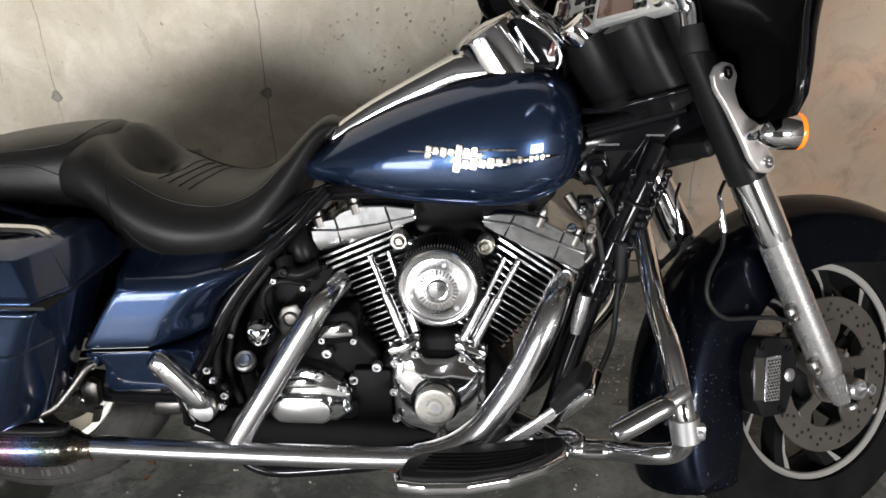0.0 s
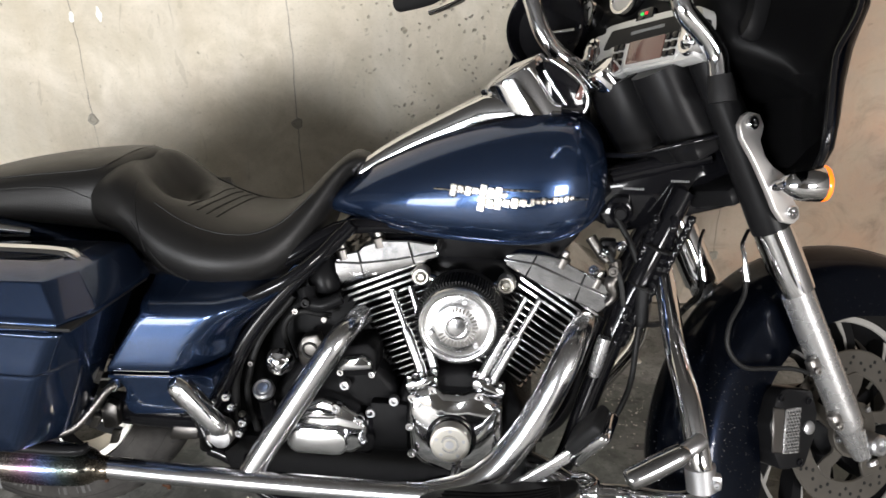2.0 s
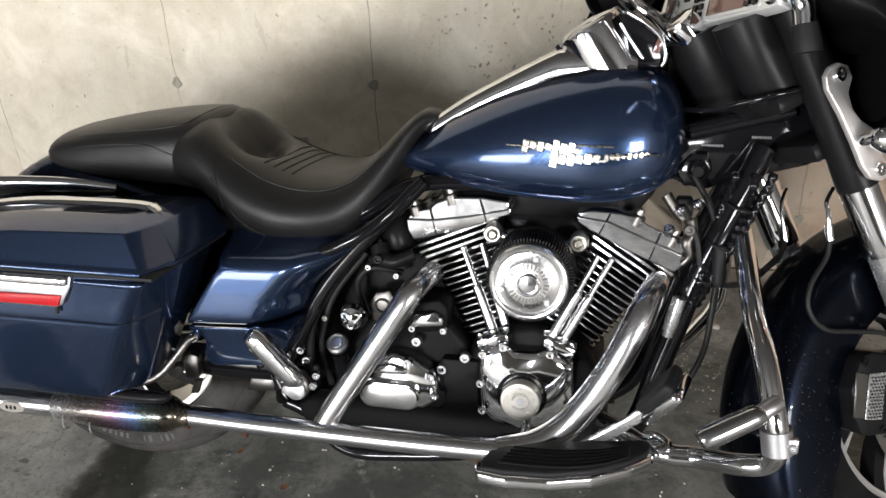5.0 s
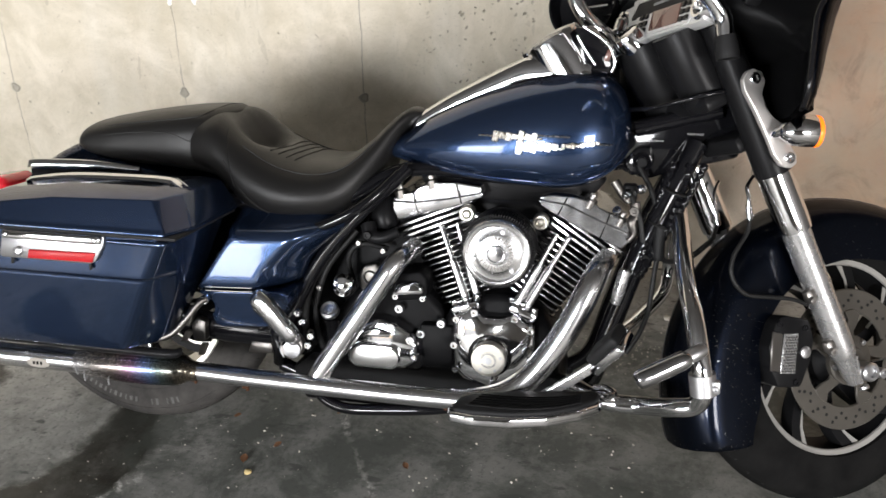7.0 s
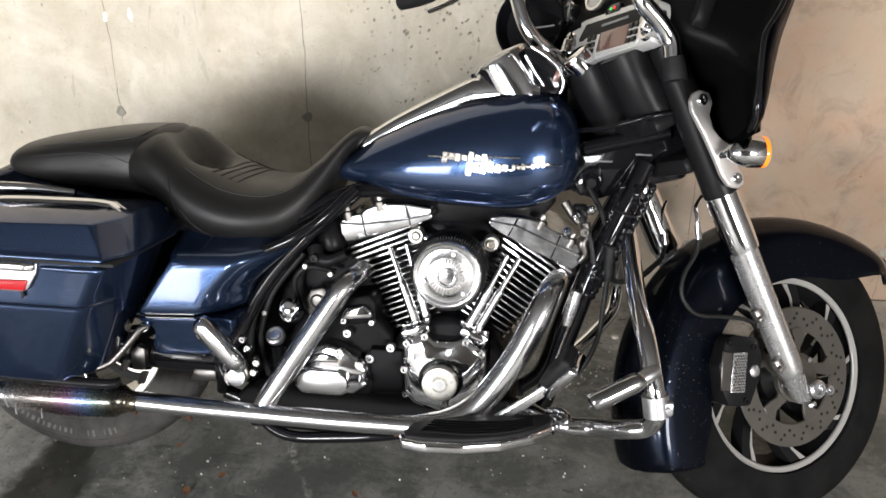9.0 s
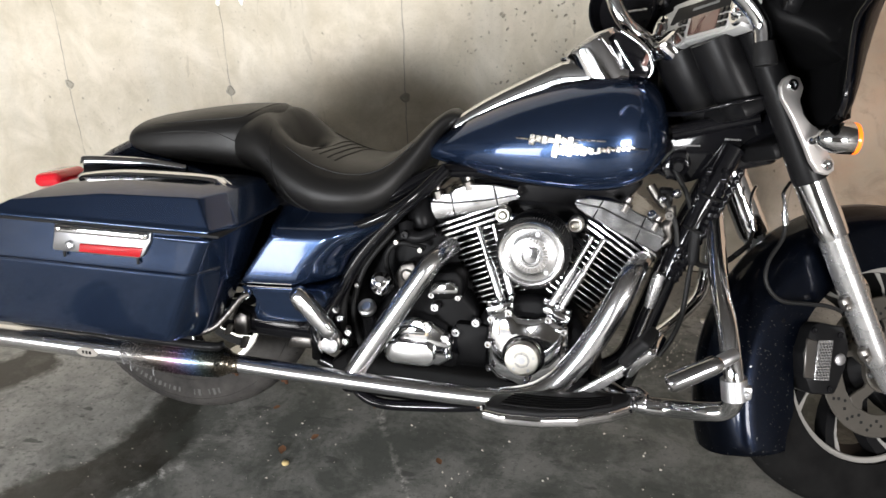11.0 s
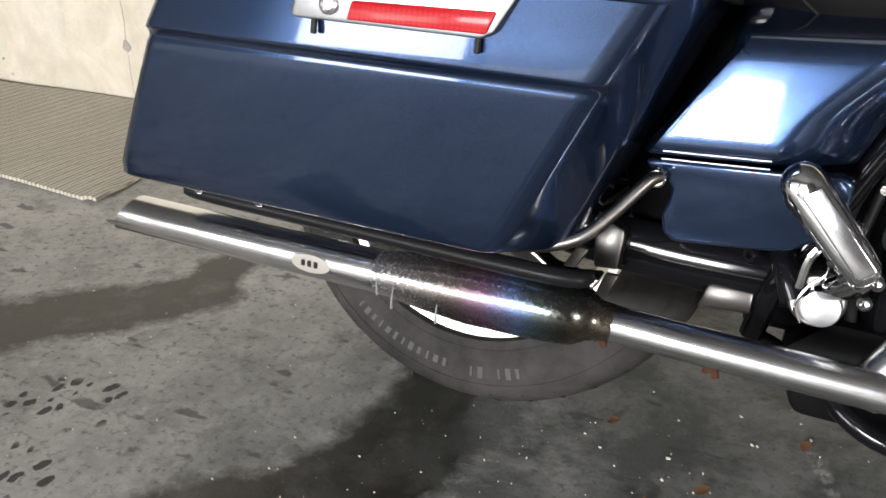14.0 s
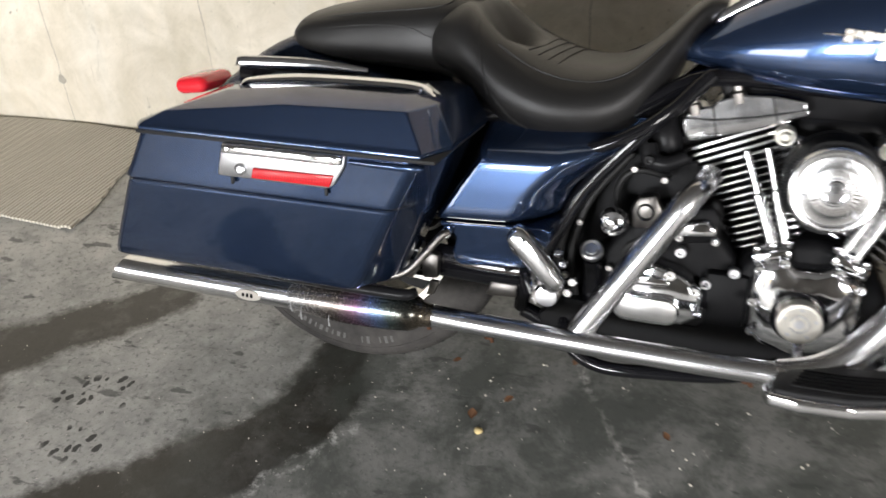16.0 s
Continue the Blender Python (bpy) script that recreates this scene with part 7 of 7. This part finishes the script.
def board(grow, z0, z1, bevel):
    m = Matrix(((1, 0, 0, 0), (0, 0, 1, 0), (0, 1, 0, 0), (0, 0, 0, 1)))
    bm = plate(floorboard_outline(grow), z0, z1, bevel, None, 3)
    bm.transform(m)
    return bm


foot = part("floorboard", board(0.004, 0.232, 0.255, 0.006), CHROME, moto, "chrome-edged rider floorboard with a black rubber mat")
part("rubber_mat", board(-0.006, 0.250, 0.263, 0.005), RUBBER, foot)
bm = bmesh.new()
for i in range(6):
    o = 0.012 + i * 0.011
    tube([(0.835 + i * 0.004, -0.366 + o, 0.2635), (0.93, -0.362 + o, 0.2635), (1.0, -0.338 + o * 0.9, 0.2635), (1.05, -0.30 + o * 0.7, 0.2635)], 0.0018, 6, 4, bm)
part("mat_rib", bm, RUBBER, foot)
bm = tube([(1.075, -0.215, 0.262), (1.098, -0.225, 0.268), (1.112, -0.245, 0.268), (1.100, -0.262, 0.264)], 0.009, 12, 5)
tube([(0.99, -0.12, 0.21), (0.99, -0.25, 0.235)], [0.012, 0.012], 10, bm=bm)
tube([(0.86, -0.11, 0.20), (0.86, -0.27, 0.235)], [0.012, 0.012], 10, bm=bm)
part("board_bracket", bm, CHROME, foot)

# ---- passenger peg
pm = part("passenger_peg", tube([(0.425, -0.205, 0.300), (0.440, -0.235, 0.315), (0.452, -0.262, 0.330)], [0.012, 0.014, 0.012], 14, 4), CHROME, moto, "folded chrome passenger foot peg")
PEG = Matrix.Translation((0.418, -0.278, 0.378)) @ pose(0, 0, 0, 0, -42, 0)
loops = []
for h, hx, hy in ((-0.062, 0.008, 0.007), (-0.060, 0.0125, 0.011), (-0.052, 0.0175, 0.0150), (-0.02, 0.0195, 0.0170), (0.02, 0.0215, 0.0185), (0.045, 0.0215, 0.0185), (0.058, 0.0190, 0.0165), (0.066, 0.0130, 0.0115), (0.069, 0.0040, 0.0040)):
    loops.append([PEG @ Vector((hx * math.copysign(abs(math.cos(a)) ** 0.75, math.cos(a)), hy * math.copysign(abs(math.sin(a)) ** 0.75, math.sin(a)), h)) for a in (2 * math.pi * i / 24 for i in range(24))])
part("peg_body", rings(bmesh.new(), loops), CHROME, pm, "", 50)
part("peg_face", block((0.020, 0.004, 0.092), PEG @ Matrix.Translation((0.004, -0.0172, -0.006)), 0.0018, None, 3), POLISHED, pm)
part("peg_flute", tube([PEG @ Vector((-0.0155, -0.0100, 0.054)), PEG @ Vector((-0.0168, -0.0105, 0.036)), PEG @ Vector((-0.0158, -0.0105, 0.012))], [0.002, 0.0056, 0.002], 10, 4), BLACK_GLOSS, pm)
bm = bmesh.new()
for i in range(6):
    block((0.010, 0.012, 0.007), PEG @ Matrix.Translation((-0.016, -0.006, -0.045 + i * 0.018)), 0.002, bm)
part("peg_tread", bm, RUBBER, pm)
part("pivot_collar", revolve([(0.026, 0.150), (0.0285, 0.155), (0.0285, 0.170), (0.026, 0.173), (0.020, 0.173)], 32, m=Matrix.Translation((0.420, -0.03, 0.286))), STEEL, pm, "brown-stained steel collar")
part("pivot_cap", revolve([(0.0195, 0.168), (0.0205, 0.178), (0.0190, 0.182), (0.012, 0.1835), (0.0004, 0.184)], 32, m=Matrix.Translation((0.425, -0.03, 0.281))), SATIN_METAL, pm, "smooth satin pivot cap")
part("wire_clip", tube([(0.408, -0.212, 0.262), (0.400, -0.216, 0.280), (0.408, -0.218, 0.302), (0.422, -0.220, 0.318), (0.424, -0.222, 0.334)], 0.0016, 8, 5), CHROME, pm)
bm = bmesh.new()
for x, z in ((0.452, 0.348), (0.442, 0.368), (0.470, 0.318), (0.463, 0.296)):
    bolt((x, -0.205, z), 0.008, 0.012, bm)
tube([(0.40, -0.215, 0.30), (0.405, -0.222, 0.335), (0.425, -0.225, 0.365)], 0.005, 8, 4, bm)
part("bolt", bm, CHROME, pm)
bm = tube([(0.37, -0.17, 0.335), (0.385, -0.195, 0.31), (0.40, -0.20, 0.285)], [0.012, 0.014, 0.018], 12, 4)
bolt((0.352, -0.185, 0.318), 0.008, 0.012, bm, (-0.5, -0.6, 0))
part("peg_bracket", bm, BLACK_GLOSS, pm)

# ---- swing arm, bag guard, belt guard, side stand
bm = tube([(0.42, -0.13, 0.285), (0.25, -0.13, 0.285), (0.06, -0.125, 0.300), (-0.03, -0.12, 0.312)], [0.032, 0.034, 0.030, 0.026], 14, 5, flat=0.6)
tube([(0.42, 0.13, 0.285), (0.25, 0.13, 0.285), (0.06, 0.125, 0.300), (-0.03, 0.12, 0.312)], [0.032, 0.034, 0.030, 0.026], 14, 5, flat=0.6, bm=bm)
swing = part("swing_arm", bm, BLACK_GLOSS, moto, "black swing arm")
bm = plate([(0.176, 0.262), (0.205, 0.265), (0.207, 0.312), (0.188, 0.320), (0.172, 0.302)], -0.150, -0.172, 0.004)
part("shock_mount", bm, DARK_STEEL, swing)
bm = plate([(0.128, 0.296), (0.162, 0.290), (0.172, 0.318), (0.150, 0.332)], -0.13, -0.16, 0.004)
plate([(0.135, 0.252), (0.150, 0.252), (0.165, 0.278), (0.150, 0.280)], -0.14, -0.158, 0.003, bm)
plate([(0.180, 0.225), (0.196, 0.227), (0.206, 0.256), (0.190, 0.256)], -0.155, -0.165, 0.002, bm)
part("axle_adjuster", bm, metal("dull_zinc", (0.20, 0.19, 0.17), 0.5), swing)
bm = plate([(0.296, 0.236), (0.356, 0.240), (0.356, 0.266), (0.306, 0.266)], -0.12, -0.15, 0.004)
part("swing_arm_foot", bm, DARK_STEEL, swing)
bm = tube([(0.115, -0.285, 0.302), (0.145, -0.285, 0.305), (0.185, -0.282, 0.322), (0.215, -0.27, 0.355), (0.240, -0.258, 0.388), (0.250, -0.250, 0.394)], 0.0072, 14, 6)
guard_r = part("bag_guard", bm, DARK_STEEL, moto, "chrome saddlebag guard rail")
part("guard_mount", revolve([(0.010, 0.0), (0.0105, 0.012), (0.008, 0.015), (0.0004, 0.015)], 20, m=Matrix.Translation((0.246, -0.240, 0.392))), CHROME, guard_r)
bm = tube([(0.62, 0.12, 0.19), (0.66, 0.20, 0.12), (0.72, 0.26, 0.06), (0.76, 0.29, -0.052)], 0.014, 12, 5)
part("side_stand", bm, BLACK_GLOSS, moto, "black side stand lowered to the floor")

# ---- cables and lines
bm = bmesh.new()
tube([(1.130, -0.06, 0.70), (1.165, -0.085, 0.64), (1.182, -0.11, 0.57), (1.177, -0.12, 0.475), (1.172, -0.12, 0.405), (1.157, -0.12, 0.352), (1.134, -0.125, 0.310)], 0.0055, 10, 6, bm)
part("brake_hose", bm, HOSE, frame_part)
part("hose_boot", tube([(1.181, -0.108, 0.585), (1.183, -0.118, 0.53), (1.184, -0.12, 0.515)], [0.011, 0.012, 0.008], 12, 4), RUBBER, frame_part)
part("hose_ferrule", tube([(1.120, -0.125, 0.492), (1.112, -0.126, 0.455), (1.104, -0.127, 0.418)], [0.012, 0.013, 0.010], 14, 4), FORK_METAL, frame_part)
bm = tube([(1.115, -0.095, 0.65), (1.14, -0.11, 0.60), (1.15, -0.112, 0.55)], 0.005, 8, 5)
tube([(1.188, -0.10, 0.53), (1.20, -0.08, 0.505), (1.25, -0.03, 0.50), (1.30, 0.02, 0.53)], 0.006, 8, 5, bm)
part("cable", bm, HOSE, frame_part)
rnd = random.Random(23)
for off, r0 in ((0.0, 0.0095), (0.017, 0.0075), (-0.020, 0.0070)):
    line, rad = [], []
    for i in range(34):
        q = i / 33
        line.append((1.232 - 0.085 * q + 0.012 * math.sin(3.2 * q + off * 90) + off, -0.085 - 0.030 * q + 0.004 * math.sin(7 * q + off * 50), 0.712 - 0.235 * q))
        rad.append(r0 * (0.82 + 0.36 * (i % 2)) * rnd.uniform(0.92, 1.08))
    part("wiring_loom", tube(line, rad, 12, 2), BLACK_GLOSS, frame_part, "wrinkled black wiring sleeve")
for x, z in ((1.205, 0.655), (1.180, 0.585), (1.160, 0.520)):
    part("cable_tie", revolve([(0.0235, -0.002), (0.0245, 0.0), (0.0235, 0.002)], 20, m=Matrix.Translation((x, -0.098, z)) @ pose(0, 0, 0, 0, 20, 0) @ pose(0, 0, 0, 90, 0, 0)), HOSE, frame_part)
for x, z, t in ((1.108, 0.640, 30), (1.096, 0.605, -20), (1.135, 0.655, 60)):
    part("hex_fitting", bolt((x, -0.100, z), 0.0095, 0.012, None, (math.sin(radians(t)), -0.8, math.cos(radians(t)))), CHROME, frame_part)
near_line = [(1.300, -0.090, 0.672), (1.272, -0.108, 0.650), (1.270, -0.115, 0.632), (1.273, -0.115, 0.606)]
far_line = [(1.335, 0.07, 0.67), (1.317, 0.06, 0.645), (1.319, 0.058, 0.61), (1.323, 0.058, 0.593)]
near_hose = [(1.274, -0.115, 0.604), (1.269, -0.115, 0.563), (1.239, -0.115, 0.517), (1.235, -0.116, 0.476), (1.266, -0.117, 0.443), (1.324, -0.118, 0.436), (1.374, -0.117, 0.431), (1.412, -0.112, 0.420)]
far_hose = [(1.325, 0.058, 0.58), (1.305, 0.05, 0.545), (1.275, 0.05, 0.525)]
for pts, hose in ((near_line, near_hose), (far_line, far_hose)):
    bm = tube(pts, 0.0038, 10, 5)
    end = Vector(pts[-1])
    tube([end + Vector((-0.002, 0, 0.008)), end + Vector((0.002, 0, -0.018))], [0.0062, 0.0062], 10, bm=bm)
    line = steered("brake_line", bm, CHROME, "chrome hard brake line")
    steered("rubber_line", tube(hose, 0.0042, 10, 6), HOSE, parent=line)

# ---------------------------------------------------------------- small litter on the floor
rnd = random.Random(11)
LEAF = plain("dry_leaf", (0.20, 0.10, 0.05), 0.8)
CRUMB = plain("pale_stone_crumb", (0.46, 0.43, 0.37), 0.85, bump=0.4, scale=300)


def pebble(x, y, r, material, label, category):
    bm = bmesh.new()
    bmesh.ops.create_icosphere(bm, subdivisions=2, radius=r)
    for v in bm.verts:
        v.co *= 1 + 0.35 * noise.noise(v.co * (1.6 / r) + Vector((x * 31, y * 17, 0)))
        v.co.z *= 0.55
    ob = part(category.replace(" ", "_"), bm, material, None, label, 80)
    ob.location = (x, y, r * 0.42)
    ob.rotation_euler = (0, 0, rnd.uniform(0, 6))
    return tagged(ob, label, category, "litter on the floor")


pebble(1.273, 0.639, 0.012, CRUMB, "pale stone crumb on the concrete floor", "pebble")
pebble(0.305, -0.200, 0.009, plain("yellow_crumb", (0.55, 0.43, 0.20), 0.8), "small yellow crumb on the concrete floor", "pebble")


def crumbs(count, spot):
    """Fine grit strewn on the floor, too small to pick apart."""
    bm = bmesh.new()
    for i in range(count):
        x, y, r = spot()
        bmesh.ops.create_icosphere(bm, subdivisions=1, radius=r, matrix=Matrix.Translation((x, y, r * 0.5)) @ pose(0, 0, 0, rnd.uniform(0, 90), rnd.uniform(0, 90), 0) @ Matrix.Diagonal((1.3, 0.8, 0.6, 1)))
    ob = part("floor_grit", bm, CRUMB, None, "", 80)
    return tagged(ob, "fine pale grit strewn on the concrete floor", "grit", "", "stuff")


crumbs(260, lambda: (1.16 + rnd.gauss(0, 0.10), 0.46 + rnd.gauss(0, 0.07), rnd.uniform(0.0007, 0.0024)))
crumbs(70, lambda: (1.17 + rnd.gauss(0, 0.10), 0.86 + rnd.gauss(0, 0.05), rnd.uniform(0.0010, 0.0026)))
crumbs(420, lambda: (rnd.uniform(-0.9, 1.3), rnd.uniform(-0.55, 0.35), rnd.uniform(0.0005, 0.0019)))
crumbs(60, lambda: (rnd.uniform(0.1, 1.2), rnd.uniform(-0.45, 0.1), rnd.uniform(0.0014, 0.0034)))


def leaf(x, y, size, turn):
    bm = bmesh.new()
    row = []
    for i in range(7):
        q = i / 6
        w = size * 0.35 * math.sin(math.pi * q) + 0.0004
        row.append([(size * (q - 0.5), -w, 0.002 + 0.006 * q * q + 0.3 * w), (size * (q - 0.5), 0, 0.002 + 0.006 * q * q), (size * (q - 0.5), w, 0.002 + 0.006 * q * q + 0.4 * w)])
    rings(bm, row, caps=False, closed=False)
    bmesh.ops.solidify(bm, geom=bm.faces[:], thickness=0.0008)
    ob = part("dry_leaf", bm, LEAF, None)
    ob.matrix_world = pose(x, y, 0.002, 0, 0, turn)
    return tagged(ob, "curled brown dry leaf on the concrete floor", "leaf", "dry leaves on the floor")


for x, y, s, a in ((0.34, -0.10, 0.022, 40), (0.28, -0.16, 0.026, 100), (0.20, -0.01, 0.02, 10), (0.45, 0.05, 0.02, 70), (0.66, -0.12, 0.02, 130)):
    leaf(x, y, s, a)
